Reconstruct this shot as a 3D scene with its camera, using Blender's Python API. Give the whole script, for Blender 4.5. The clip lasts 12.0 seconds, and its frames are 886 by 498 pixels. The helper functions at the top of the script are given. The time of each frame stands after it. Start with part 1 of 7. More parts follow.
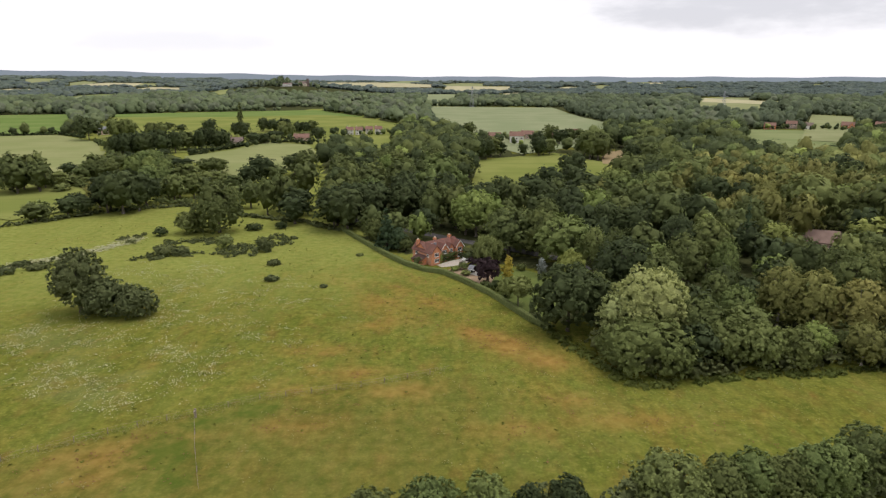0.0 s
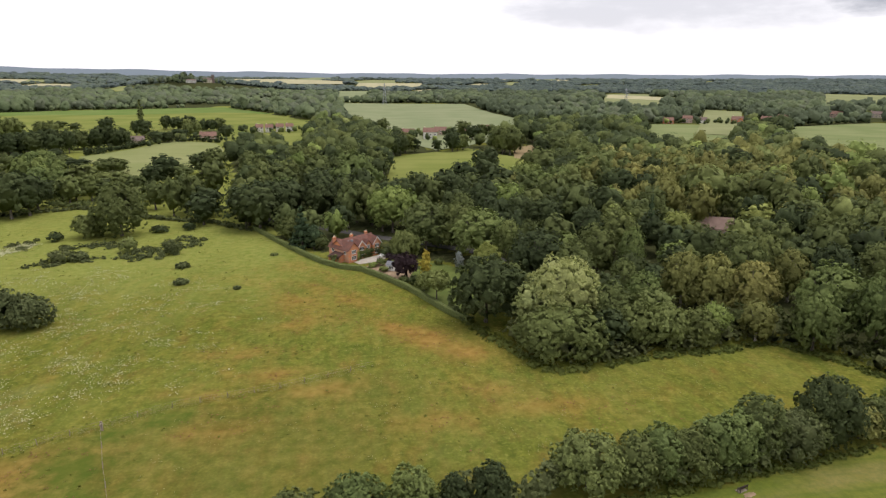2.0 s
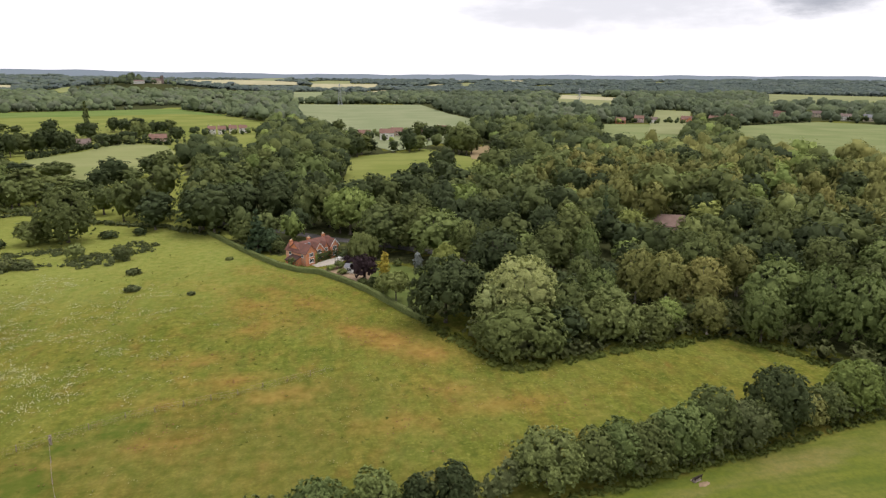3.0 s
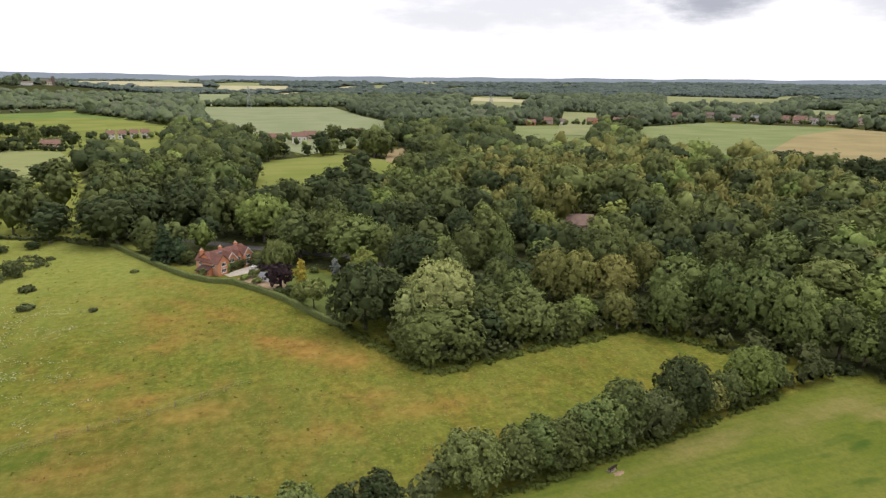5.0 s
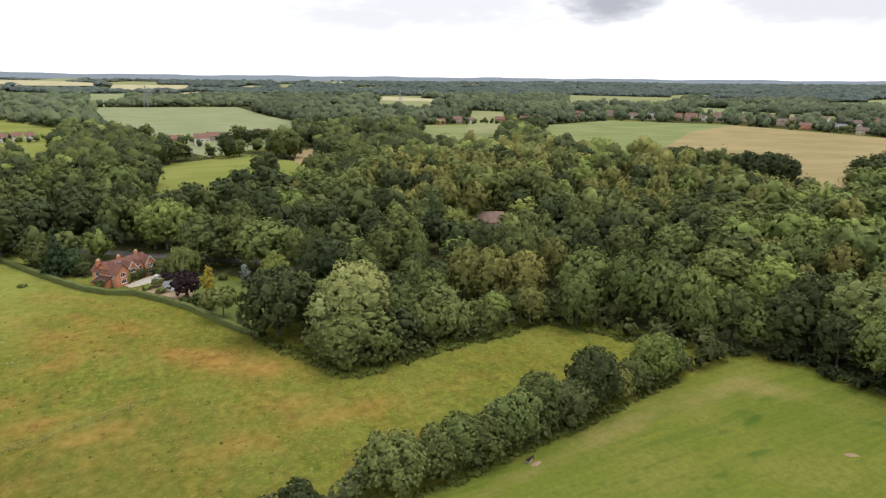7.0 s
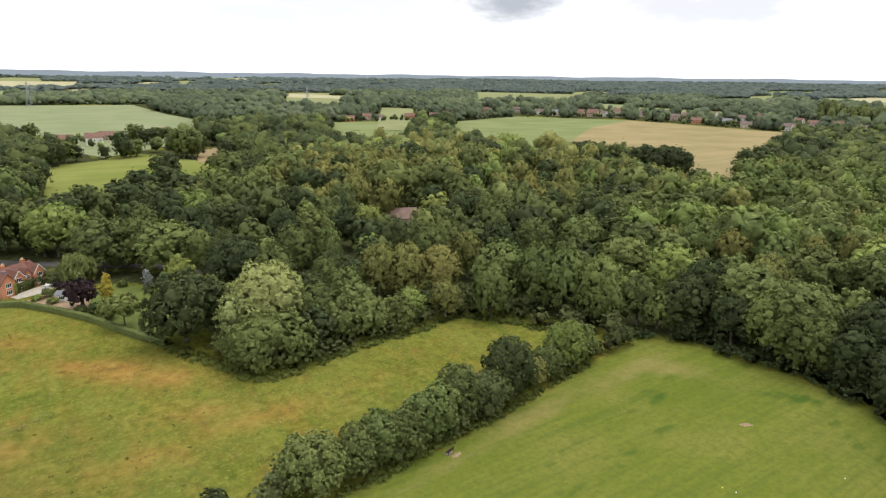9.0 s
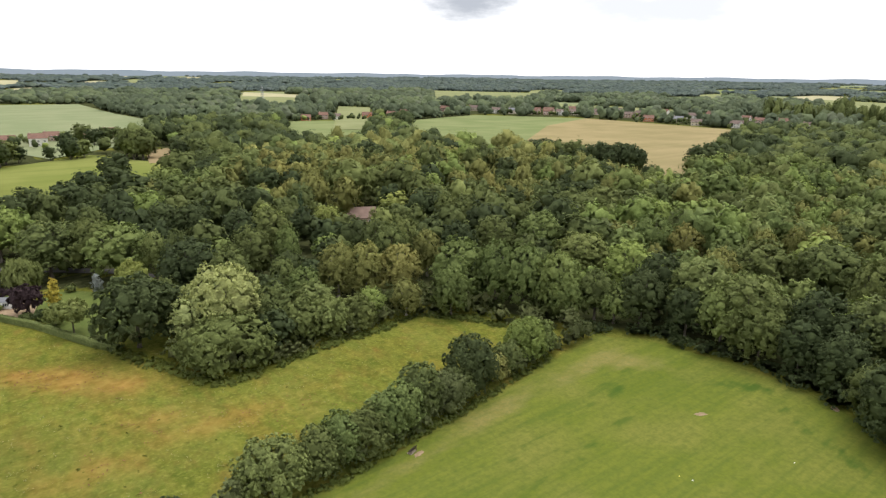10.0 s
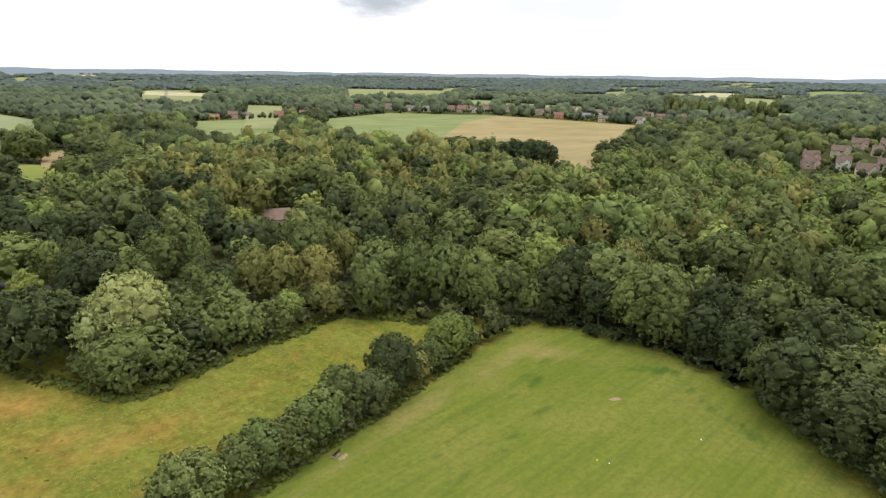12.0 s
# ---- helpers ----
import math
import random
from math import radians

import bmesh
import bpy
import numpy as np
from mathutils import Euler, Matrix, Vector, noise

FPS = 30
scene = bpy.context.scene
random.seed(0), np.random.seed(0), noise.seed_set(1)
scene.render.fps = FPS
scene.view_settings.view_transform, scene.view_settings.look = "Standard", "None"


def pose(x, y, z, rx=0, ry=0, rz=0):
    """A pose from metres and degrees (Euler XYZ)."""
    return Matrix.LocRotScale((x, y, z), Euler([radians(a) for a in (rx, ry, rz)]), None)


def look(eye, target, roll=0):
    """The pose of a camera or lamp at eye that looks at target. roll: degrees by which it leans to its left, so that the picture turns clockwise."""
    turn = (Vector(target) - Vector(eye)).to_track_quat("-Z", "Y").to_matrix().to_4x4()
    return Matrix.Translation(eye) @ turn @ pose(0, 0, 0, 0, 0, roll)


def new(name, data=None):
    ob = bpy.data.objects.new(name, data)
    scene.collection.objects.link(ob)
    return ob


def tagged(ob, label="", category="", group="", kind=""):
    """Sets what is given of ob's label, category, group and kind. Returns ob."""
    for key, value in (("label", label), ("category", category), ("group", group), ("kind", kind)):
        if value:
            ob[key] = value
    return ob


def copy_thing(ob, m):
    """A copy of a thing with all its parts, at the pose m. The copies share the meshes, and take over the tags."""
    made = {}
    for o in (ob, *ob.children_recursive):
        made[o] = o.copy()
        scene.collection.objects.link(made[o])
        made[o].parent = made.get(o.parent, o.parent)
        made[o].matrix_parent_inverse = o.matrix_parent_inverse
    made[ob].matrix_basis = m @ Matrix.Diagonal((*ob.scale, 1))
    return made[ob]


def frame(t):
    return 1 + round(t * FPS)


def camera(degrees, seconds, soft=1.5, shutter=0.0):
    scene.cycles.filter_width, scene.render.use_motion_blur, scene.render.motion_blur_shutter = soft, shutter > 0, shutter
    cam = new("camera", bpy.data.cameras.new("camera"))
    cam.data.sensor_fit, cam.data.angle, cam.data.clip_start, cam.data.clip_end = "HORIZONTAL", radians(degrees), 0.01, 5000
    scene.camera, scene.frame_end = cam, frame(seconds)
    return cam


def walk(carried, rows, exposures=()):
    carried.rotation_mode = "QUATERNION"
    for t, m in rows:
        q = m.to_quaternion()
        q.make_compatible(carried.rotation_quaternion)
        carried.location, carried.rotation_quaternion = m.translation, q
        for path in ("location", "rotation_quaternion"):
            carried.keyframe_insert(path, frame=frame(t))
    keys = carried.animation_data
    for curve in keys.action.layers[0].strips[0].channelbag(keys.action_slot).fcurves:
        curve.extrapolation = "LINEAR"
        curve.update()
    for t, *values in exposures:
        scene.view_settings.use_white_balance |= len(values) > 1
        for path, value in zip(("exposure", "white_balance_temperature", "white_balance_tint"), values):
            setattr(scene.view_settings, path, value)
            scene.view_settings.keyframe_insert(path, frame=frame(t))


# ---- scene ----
cam = camera(69.05, 12.0, soft=1.3)

# seconds, yaw, pitch, roll of a drone that hovers and pans to its right, and its slight drift in metres
EYE_HEIGHT = 55.0
TURNS = [
    (0.0, -0.01, -14.98, 0.02, 0.00, 0.00, 0.00),
    (0.5, -1.93, -15.05, 0.08, 0.01, 0.03, -0.18),
    (1.0, -3.85, -15.16, 0.17, -0.04, 0.00, -0.29),
    (1.5, -5.73, -15.24, 0.18, -0.12, 0.00, -0.44),
    (2.0, -7.62, -15.23, 0.19, -0.03, -0.22, -0.43),
    (2.5, -9.51, -15.19, 0.15, -0.07, -0.22, -0.46),
    (3.0, -11.44, -15.16, 0.21, -0.06, -0.33, -0.31),
    (5.0, -18.99, -14.95, 0.43, -0.02, -0.39, 0.32),
    (5.5, -20.97, -14.96, 0.49, 0.07, -0.38, 0.48),
    (6.0, -22.97, -14.95, 0.54, 0.05, -0.35, 0.59),
    (6.5, -24.93, -14.94, 0.57, 0.11, -0.34, 0.63),
    (7.0, -26.87, -14.96, 0.54, 0.10, -0.41, 0.61),
    (9.0, -34.78, -15.13, 0.70, 0.19, -0.33, 0.27),
    (9.5, -36.63, -15.16, 0.73, 0.30, -0.30, 0.25),
    (10.0, -38.49, -15.20, 0.74, 0.31, -0.26, 0.18),
    (10.5, -40.29, -15.21, 0.76, 0.35, -0.22, 0.18),
    (11.0, -42.20, -15.24, 0.78, 0.42, -0.27, 0.18),
    (11.5, -44.07, -15.26, 0.80, 0.45, -0.30, 0.20),
    (12.0, -45.92, -15.27, 0.79, 0.53, -0.33, 0.25),
]


def hover(yaw, pitch, roll, dx, dy, dz):
    return pose(dx, dy, EYE_HEIGHT + dz, 0, 0, yaw) @ pose(0, 0, 0, 90 + pitch) @ pose(0, 0, 0, 0, 0, roll)


walk(cam, [(t, hover(*rest)) for t, *rest in TURNS], exposures=[(0, -0.47, 6400, 15), (3, -0.32, 6400, 16), (6, -0.24, 6400, 14), (9, -0.07, 6400, 11), (12, 0.01, 6400, 11)])

# ---- world and sun: a bright overcast summer day ----
SUN_HEIGHT, SUN_BEARING = 68.0, 78.0   # degrees above the horizon; clockwise from +y

world = bpy.data.worlds.new("overcast_sky")
scene.world = world
world.use_nodes = True
wt = world.node_tree
wt.nodes.clear()


def wnode(kind, **sockets):
    n = wt.nodes.new(kind)
    for k, v in sockets.items():
        n.inputs[k].default_value = v
    return n


w_out = wnode("ShaderNodeOutputWorld")
w_bg = wnode("ShaderNodeBackground", Strength=1.0)
w_sky = wt.nodes.new("ShaderNodeTexSky")
w_sky.sky_type, w_sky.sun_disc = "NISHITA", False
w_sky.sun_elevation, w_sky.sun_rotation = radians(SUN_HEIGHT), radians(SUN_BEARING)
w_dim = wt.nodes.new("ShaderNodeVectorMath")
w_dim.operation = "SCALE"
w_dim.inputs["Scale"].default_value = 0.10
w_co = wt.nodes.new("ShaderNodeTexCoord")


def wmath(op, a, c=0.0):
    n = wt.nodes.new("ShaderNodeMath")
    n.operation = op
    for socket, v in ((n.inputs[0], a), (n.inputs[1], c)):
        if isinstance(v, (int, float)):
            socket.default_value = v
        else:
            wt.links.new(v, socket)
    return n.outputs[0]


# a white cloud sheet with flat grey clouds below it: bearing and height in degrees, ragged by noise
w_map = wt.nodes.new("ShaderNodeMapping")
w_map.inputs["Scale"].default_value = (1.0, 1.0, 3.5)
w_noise = wt.nodes.new("ShaderNodeTexNoise")
w_noise.inputs["Scale"].default_value = 11.0
w_noise.inputs["Detail"].default_value = 8.0
w_noise.inputs["Roughness"].default_value = 0.6
wt.links.new(w_co.outputs["Generated"], w_map.inputs["Vector"])
wt.links.new(w_map.outputs["Vector"], w_noise.inputs["Vector"])
w_xyz = wt.nodes.new("ShaderNodeSeparateXYZ")
wt.links.new(w_co.outputs["Generated"], w_xyz.inputs[0])
bearing = wmath("MULTIPLY", wmath("ARCTAN2", w_xyz.outputs[0], w_xyz.outputs[1]), 57.2958)
rise = wmath("MULTIPLY", wmath("ARCSINE", w_xyz.outputs[2]), 57.2958)
ragged = wmath("MULTIPLY", wmath("SUBTRACT", w_noise.outputs["Fac"], 0.5), 3.2)
cover = 0.0
for at, up, wide, tall, deep in ((40.5, 6.4, 5.2, 1.9, 0.72), (26.0, 5.3, 13.0, 2.0, 0.34), (56.0, 5.4, 9.5, 1.9, 0.40), (31.0, 9.2, 16.0, 2.2, 0.34), (62.0, 9.2, 16.0, 2.2, 0.34), (-22.0, 2.7, 8.0, 0.8, 0.10), (0.0, 30.0, 80.0, 14.0, 0.35)):
    u = wmath("DIVIDE", wmath("SUBTRACT", bearing, at), wide)
    v = wmath("DIVIDE", wmath("SUBTRACT", rise, up), tall)
    d = wmath("ADD", wmath("ADD", wmath("MULTIPLY", u, u), wmath("MULTIPLY", v, v)), ragged)
    puff = wt.nodes.new("ShaderNodeMapRange")
    puff.interpolation_type = "SMOOTHSTEP"
    puff.inputs["From Min"].default_value, puff.inputs["From Max"].default_value = 0.0, 1.9
    puff.inputs["To Min"].default_value, puff.inputs["To Max"].default_value = deep, 0.0
    wt.links.new(d, puff.inputs["Value"])
    cover = wmath("MAXIMUM", puff.outputs[0], cover)
w_ramp = wt.nodes.new("ShaderNodeMix")
w_ramp.data_type = "RGBA"
wt.links.new(cover, w_ramp.inputs[0])
w_ramp.inputs[6].default_value = (1.55, 1.55, 1.55, 1)
w_ramp.inputs[7].default_value = (0.20, 0.24, 0.32, 1)
w_mix = wt.nodes.new("ShaderNodeMix")
w_mix.data_type = "RGBA"
w_mix.inputs[0].default_value = 0.9
wt.links.new(w_sky.outputs["Color"], w_dim.inputs[0])
wt.links.new(w_dim.outputs[0], w_mix.inputs[6])
wt.links.new(w_ramp.outputs[2], w_mix.inputs[7])
wt.links.new(w_mix.outputs[2], w_bg.inputs["Color"])
wt.links.new(w_bg.outputs[0], w_out.inputs["Surface"])

sun = new("sun", bpy.data.lights.new("sun", "SUN"))
sun.data.energy, sun.data.angle, sun.data.color = 2.7, radians(40), (1.0, 0.96, 0.88)
sun_way = Vector((math.sin(radians(SUN_BEARING)) * math.cos(radians(SUN_HEIGHT)),
                  math.cos(radians(SUN_BEARING)) * math.cos(radians(SUN_HEIGHT)), math.sin(radians(SUN_HEIGHT))))
sun.matrix_world = look(sun_way * 300, (0, 0, 0))

# ---- materials ----
def material(name, rough=0.9):
    m = bpy.data.materials.new(name)
    m.use_nodes = True
    b = m.node_tree.nodes["Principled BSDF"]
    b.inputs["Roughness"].default_value = rough
    b.inputs["Specular IOR Level"].default_value = 0.25
    return m, m.node_tree, b


def mixed(nt, fac, a, b):
    """A colour mix; fac, a and b are numbers, colours or sockets."""
    n = nt.nodes.new("ShaderNodeMix")
    n.data_type = "RGBA"
    for socket, v in ((n.inputs[0], fac), (n.inputs[6], a), (n.inputs[7], b)):
        if isinstance(v, (int, float)):
            socket.default_value = v
        elif isinstance(v, tuple):
            socket.default_value = (*v[:3], 1)
        else:
            nt.links.new(v, socket)
    return n.outputs[2]


def grain(nt, scale, low, high, detail=4.0, stretch=(1, 1, 1), turn=0.0, space="Object"):
    """Noise of that many cells a metre, spread to 0..1 between low and high."""
    co = nt.nodes.new("ShaderNodeTexCoord")
    mp = nt.nodes.new("ShaderNodeMapping")
    mp.inputs["Scale"].default_value = stretch
    mp.inputs["Rotation"].default_value = (0, 0, radians(turn))
    no = nt.nodes.new("ShaderNodeTexNoise")
    no.inputs["Scale"].default_value, no.inputs["Detail"].default_value = scale, detail
    rg = nt.nodes.new("ShaderNodeMapRange")
    rg.inputs["From Min"].default_value, rg.inputs["From Max"].default_value = low, high
    nt.links.new(co.outputs[space], mp.inputs["Vector"])
    nt.links.new(mp.outputs["Vector"], no.inputs["Vector"])
    nt.links.new(no.outputs["Fac"], rg.inputs["Value"])
    return rg.outputs["Result"]


def bumped(nt, b, height, strength, distance):
    n = nt.nodes.new("ShaderNodeBump")
    n.inputs["Strength"].default_value, n.inputs["Distance"].default_value = strength, distance
    nt.links.new(height, n.inputs["Height"])
    nt.links.new(n.outputs["Normal"], b.inputs["Normal"])


def times(nt, a, b):
    n = nt.nodes.new("ShaderNodeMath")
    n.operation = "MULTIPLY"
    for socket, v in ((n.inputs[0], a), (n.inputs[1], b)):
        if isinstance(v, (int, float)):
            socket.default_value = v
        else:
            nt.links.new(v, socket)
    return n.outputs[0]


def leaf_material(name, dark, light, spread=0.5):
    """Foliage: each spray of leaves its own shade, each tree its own tone; some light comes through the leaves."""
    m, nt, b = material(name, 0.75)
    geo = nt.nodes.new("ShaderNodeNewGeometry")
    obj = nt.nodes.new("ShaderNodeObjectInfo")
    shade = nt.nodes.new("ShaderNodeMapRange")
    shade.inputs["To Min"].default_value, shade.inputs["To Max"].default_value = 0.25, 0.95
    nt.links.new(geo.outputs["Random Per Island"], shade.inputs["Value"])
    c = mixed(nt, shade.outputs["Result"], dark, light)
    # each tree has its own tone, by its object or by its place in a wood
    own = nt.nodes.new("ShaderNodeAttribute")
    own.attribute_name = "tone"
    tone = nt.nodes.new("ShaderNodeMath")
    tone.operation = "ADD"
    nt.links.new(own.outputs["Fac"], tone.inputs[0])
    nt.links.new(obj.outputs["Random"], tone.inputs[1])
    other_way = nt.nodes.new("ShaderNodeMath")
    other_way.operation = "FRACT"
    nt.links.new(times(nt, tone.outputs[0], 5.37), other_way.inputs[0])
    one_way = nt.nodes.new("ShaderNodeMath")
    one_way.operation = "FRACT"
    nt.links.new(tone.outputs[0], one_way.inputs[0])
    other = tuple(v * (1 + spread * k) for v, k in zip(light, (0.30, 0.05, -0.25)))
    c = mixed(nt, times(nt, one_way.outputs[0], 0.4), c, other)
    c = mixed(nt, times(nt, other_way.outputs[0], 0.55), c, tuple(v * 0.9 for v in dark))
    c = mixed(nt, times(nt, grain(nt, 0.09, 0.42, 0.62, 2.0), 0.25), c, dark)
    c = mixed(nt, times(nt, grain(nt, 1.6, 0.45, 0.62, 4.0), 0.24), c, tuple(v * 0.6 for v in dark))
    c = mixed(nt, times(nt, grain(nt, 2.3, 0.52, 0.70, 3.0), 0.24), c, tuple(v * 1.3 for v in light))
    nt.links.new(c, b.inputs["Base Color"])
    b.inputs["Specular IOR Level"].default_value = 0.12
    thin = nt.nodes.new("ShaderNodeBsdfTranslucent")
    nt.links.new(c, thin.inputs["Color"])
    both = nt.nodes.new("ShaderNodeMixShader")
    both.inputs[0].default_value = 0.24
    nt.links.new(b.outputs[0], both.inputs[1])
    nt.links.new(thin.outputs[0], both.inputs[2])
    nt.links.new(both.outputs[0], nt.nodes["Material Output"].inputs["Surface"])
    return m


OAK = leaf_material("oak_leaves", (0.071, 0.093, 0.034), (0.192, 0.230, 0.075))
DARK = leaf_material("dark_leaves", (0.036, 0.052, 0.022), (0.108, 0.140, 0.054))
FRESH = leaf_material("fresh_leaves", (0.135, 0.192, 0.052), (0.348, 0.427, 0.123))
BIRCH = leaf_material("birch_leaves", (0.138, 0.148, 0.044), (0.338, 0.346, 0.112))
SALLOW = leaf_material("sallow_leaves", (0.108, 0.137, 0.044), (0.276, 0.322, 0.108))
GREEN_SALLOW = leaf_material("green_sallow_leaves", (0.100, 0.128, 0.041), (0.242, 0.288, 0.092))
SILVER = leaf_material("silver_willow_leaves", (0.205, 0.240, 0.086), (0.425, 0.470, 0.185))
ASH = leaf_material("ash_leaves", (0.096, 0.137, 0.044), (0.264, 0.326, 0.106))
TAWNY = leaf_material("tawny_leaves", (0.168, 0.169, 0.050), (0.377, 0.362, 0.119))
PURPLE = leaf_material("purple_leaves", (0.026, 0.019, 0.022), (0.066, 0.044, 0.050))
GOLD = leaf_material("golden_leaves", (0.283, 0.240, 0.036), (0.533, 0.448, 0.081))
LIME = leaf_material("lime_leaves", (0.187, 0.218, 0.058), (0.437, 0.485, 0.141))
CONIFER = leaf_material("conifer_needles", (0.033, 0.062, 0.030), (0.110, 0.161, 0.076))
GREY = leaf_material("grey_blue_needles", (0.224, 0.254, 0.239), (0.400, 0.434, 0.396))
BRAMBLE = leaf_material("bramble_leaves", (0.066, 0.088, 0.034), (0.190, 0.215, 0.088))
LEAVES = [OAK, DARK, FRESH, BIRCH, SALLOW, SILVER, ASH, TAWNY, PURPLE, GOLD, LIME, CONIFER, GREY, BRAMBLE]
# leaves of the far woods: haze put into the colour, greyer and bluer
HALF_HAZY_LEAVES = [leaf_material("half_hazed_oak_leaves", (0.102, 0.135, 0.069), (0.153, 0.191, 0.097)), leaf_material("half_hazed_dark_leaves", (0.073, 0.096, 0.055), (0.106, 0.136, 0.076)),
              leaf_material("half_hazed_fresh_leaves", (0.125, 0.167, 0.083), (0.184, 0.228, 0.114)), leaf_material("half_hazed_grey_leaves", (0.114, 0.140, 0.087), (0.164, 0.191, 0.120))]
HAZY_LEAVES = [leaf_material("hazed_oak_leaves", (0.094, 0.125, 0.102), (0.126, 0.160, 0.130)), leaf_material("hazed_dark_leaves", (0.075, 0.102, 0.093), (0.103, 0.136, 0.118)),
               leaf_material("hazed_fresh_leaves", (0.114, 0.147, 0.112), (0.150, 0.187, 0.143)), leaf_material("hazed_grey_leaves", (0.099, 0.128, 0.123), (0.133, 0.165, 0.153))]

BARK, nt, b = material("bark", 0.95)
nt.links.new(mixed(nt, grain(nt, 3.0, 0.35, 0.65, 5.0, (1, 1, 0.2)), (0.045, 0.036, 0.026), (0.16, 0.14, 0.11)), b.inputs["Base Color"])
PALE_BARK, nt, b = material("pale_bark", 0.9)
nt.links.new(mixed(nt, grain(nt, 3.0, 0.35, 0.65, 5.0, (1, 1, 0.2)), (0.16, 0.14, 0.11), (0.42, 0.38, 0.31)), b.inputs["Base Color"])


def paint(name, a, c, scale=1.0, rough=0.8, low=0.35, high=0.65, stretch=(1, 1, 1), relief=0.0):
    m, nt, b = material(name, rough)
    g = grain(nt, scale, low, high, 5.0, stretch)
    f = grain(nt, scale * 9, 0.3, 0.7, 3.0, stretch)
    col = mixed(nt, g, a, c)
    nt.links.new(mixed(nt, times(nt, f, 0.3), col, tuple(v * 0.7 for v in a)), b.inputs["Base Color"])
    if relief:
        bumped(nt, b, f, 0.6, relief)
    return m

# ---- ground ----
def inside(poly, x, y):
    """Which of the points lie in the polygon."""
    x, y = np.asarray(x, float), np.asarray(y, float)
    hit = np.zeros(x.shape, bool)
    for (ax, ay), (bx, by) in zip(poly, poly[1:] + poly[:1]):
        cross = (ay > y) != (by > y)
        hit ^= cross & (x < (bx - ax) * (y - ay) / (by - ay + 1e-12) + ax)
    return hit


def off_line(line, x, y):
    """Distance from points to a polyline."""
    x, y = np.asarray(x, float), np.asarray(y, float)
    best = np.full(x.shape, 1e9)
    for (ax, ay), (bx, by) in zip(line, line[1:]):
        dx, dy = bx - ax, by - ay
        k = np.clip(((x - ax) * dx + (y - ay) * dy) / (dx * dx + dy * dy), 0, 1)
        best = np.minimum(best, np.hypot(x - ax - k * dx, y - ay - k * dy))
    return best


def waves(x, y, size, seed):
    """Smooth value noise in -1..1 from a few turned sines."""
    r = np.random.RandomState(seed)
    v = np.zeros(np.shape(x))
    for i in range(7):
        a, k, p = r.uniform(0, 6.28), r.uniform(0.6, 1.8) / size * 6.28 * 0.5, r.uniform(0, 6.28)
        v = v + np.sin((x * math.cos(a) + y * math.sin(a)) * k + p + 1.3 * np.sin((y * math.cos(a) - x * math.sin(a)) * k * 0.7 + p * 2))
    return v / 4.0


def relief(x, y):
    """Height of the land: level near by, low hills along the skyline."""
    r = np.hypot(x, y)
    bearing = np.degrees(np.arctan2(x, y))
    sky = np.interp(bearing, [-180, -60, -36, -26, -20, -12, 0, 12, 24, 34, 45, 60, 80, 180],
                    [0.0, 0.1, 0.20, 0.12, 0.02, -0.08, -0.16, -0.20, -0.22, -0.20, -0.20, -0.20, -0.20, 0.0])
    top = EYE_HEIGHT + 4650 * np.tan(np.radians(sky)) - 20
    k = np.clip((r - 2300) / 2350, 0, 1)
    k = k * k * (3 - 2 * k)
    z = top * k + 4 * k * waves(x, y, 900, 5)
    # a wooded knoll with a church
    z = z + 30 * np.exp(-((x + 467) ** 2 + (y - 1965) ** 2) / (2 * 170.0 ** 2))
    return np.where(r > 4700, z - (r - 4700) * 0.25, z)


MOWN = [(-13.8, 60.7), (23.9, 69.3), (36.2, 69.2), (51.1, 71.3), (66, 74), (84.2, 77.3), (109.5, 82), (116.5, 72), (118.5, 60), (119.5, 47), (117.5, 35), (108.5, 24),
        (98, 13.5), (88, -1), (76, -20), (57.3, -51.6), (-34.4, -68.8), (-45.8, 45.8)]
OPEN = [(68.8, -45.8), (-229.2, -137.5), (-366.7, 68.8), (-200.5, 217.7), (-167.3, 237.2), (-138.6, 270.4), (-112.3, 281.9), (-77.9, 259), (-52.7, 247.5), (-37.8, 233.7), (-25, 209), (-12, 204), (0, 205), (10, 202),
        (22, 193), (36, 184), (41.2, 171.9), (34.4, 155.8), (28.6, 139.8), (30.9, 119.2), (33.2, 113.4), (48.1, 111.1), (58.4, 114), (72.2, 115.2), (85.9, 116.3), (96.2, 106.6), (98.5, 95.1), (109, 81.5), (115, 72), (117, 60), (117.5, 47),
        (115.5, 36), (106.5, 25), (96.3, 14), (87, 1), (75.5, -18.3)]
SORREL = [(14.5, 126, 14, 5, -46), (20, 119.5, 7, 4.5, -46), (8.5, 132, 7, 4, -46), (-52, 85, 10, 5, 25), (-0.2, 151, 9, 4, -40), (-10, 162, 8, 4, -40), (-19, 184, 8, 4, -40), (-8.5, 141, 7, 4, 0), (-14, 138, 7, 3, 0),
          (-17, 114, 8, 3, 0), (-8.5, 106, 9, 3, 0), (-27, 107, 7, 3, 0), (25, 102, 9, 3, -20), (12, 93, 8, 3, 0), (-25, 94, 7, 3, 0), (-26, 124, 7, 3, 0), (-28, 170, 8, 4, -40), (-10, 175, 7, 3, -40), (-51, 79, 8, 3, 20), (-16, 152, 9, 6, -40), (30, 96, 12, 3, 0)]
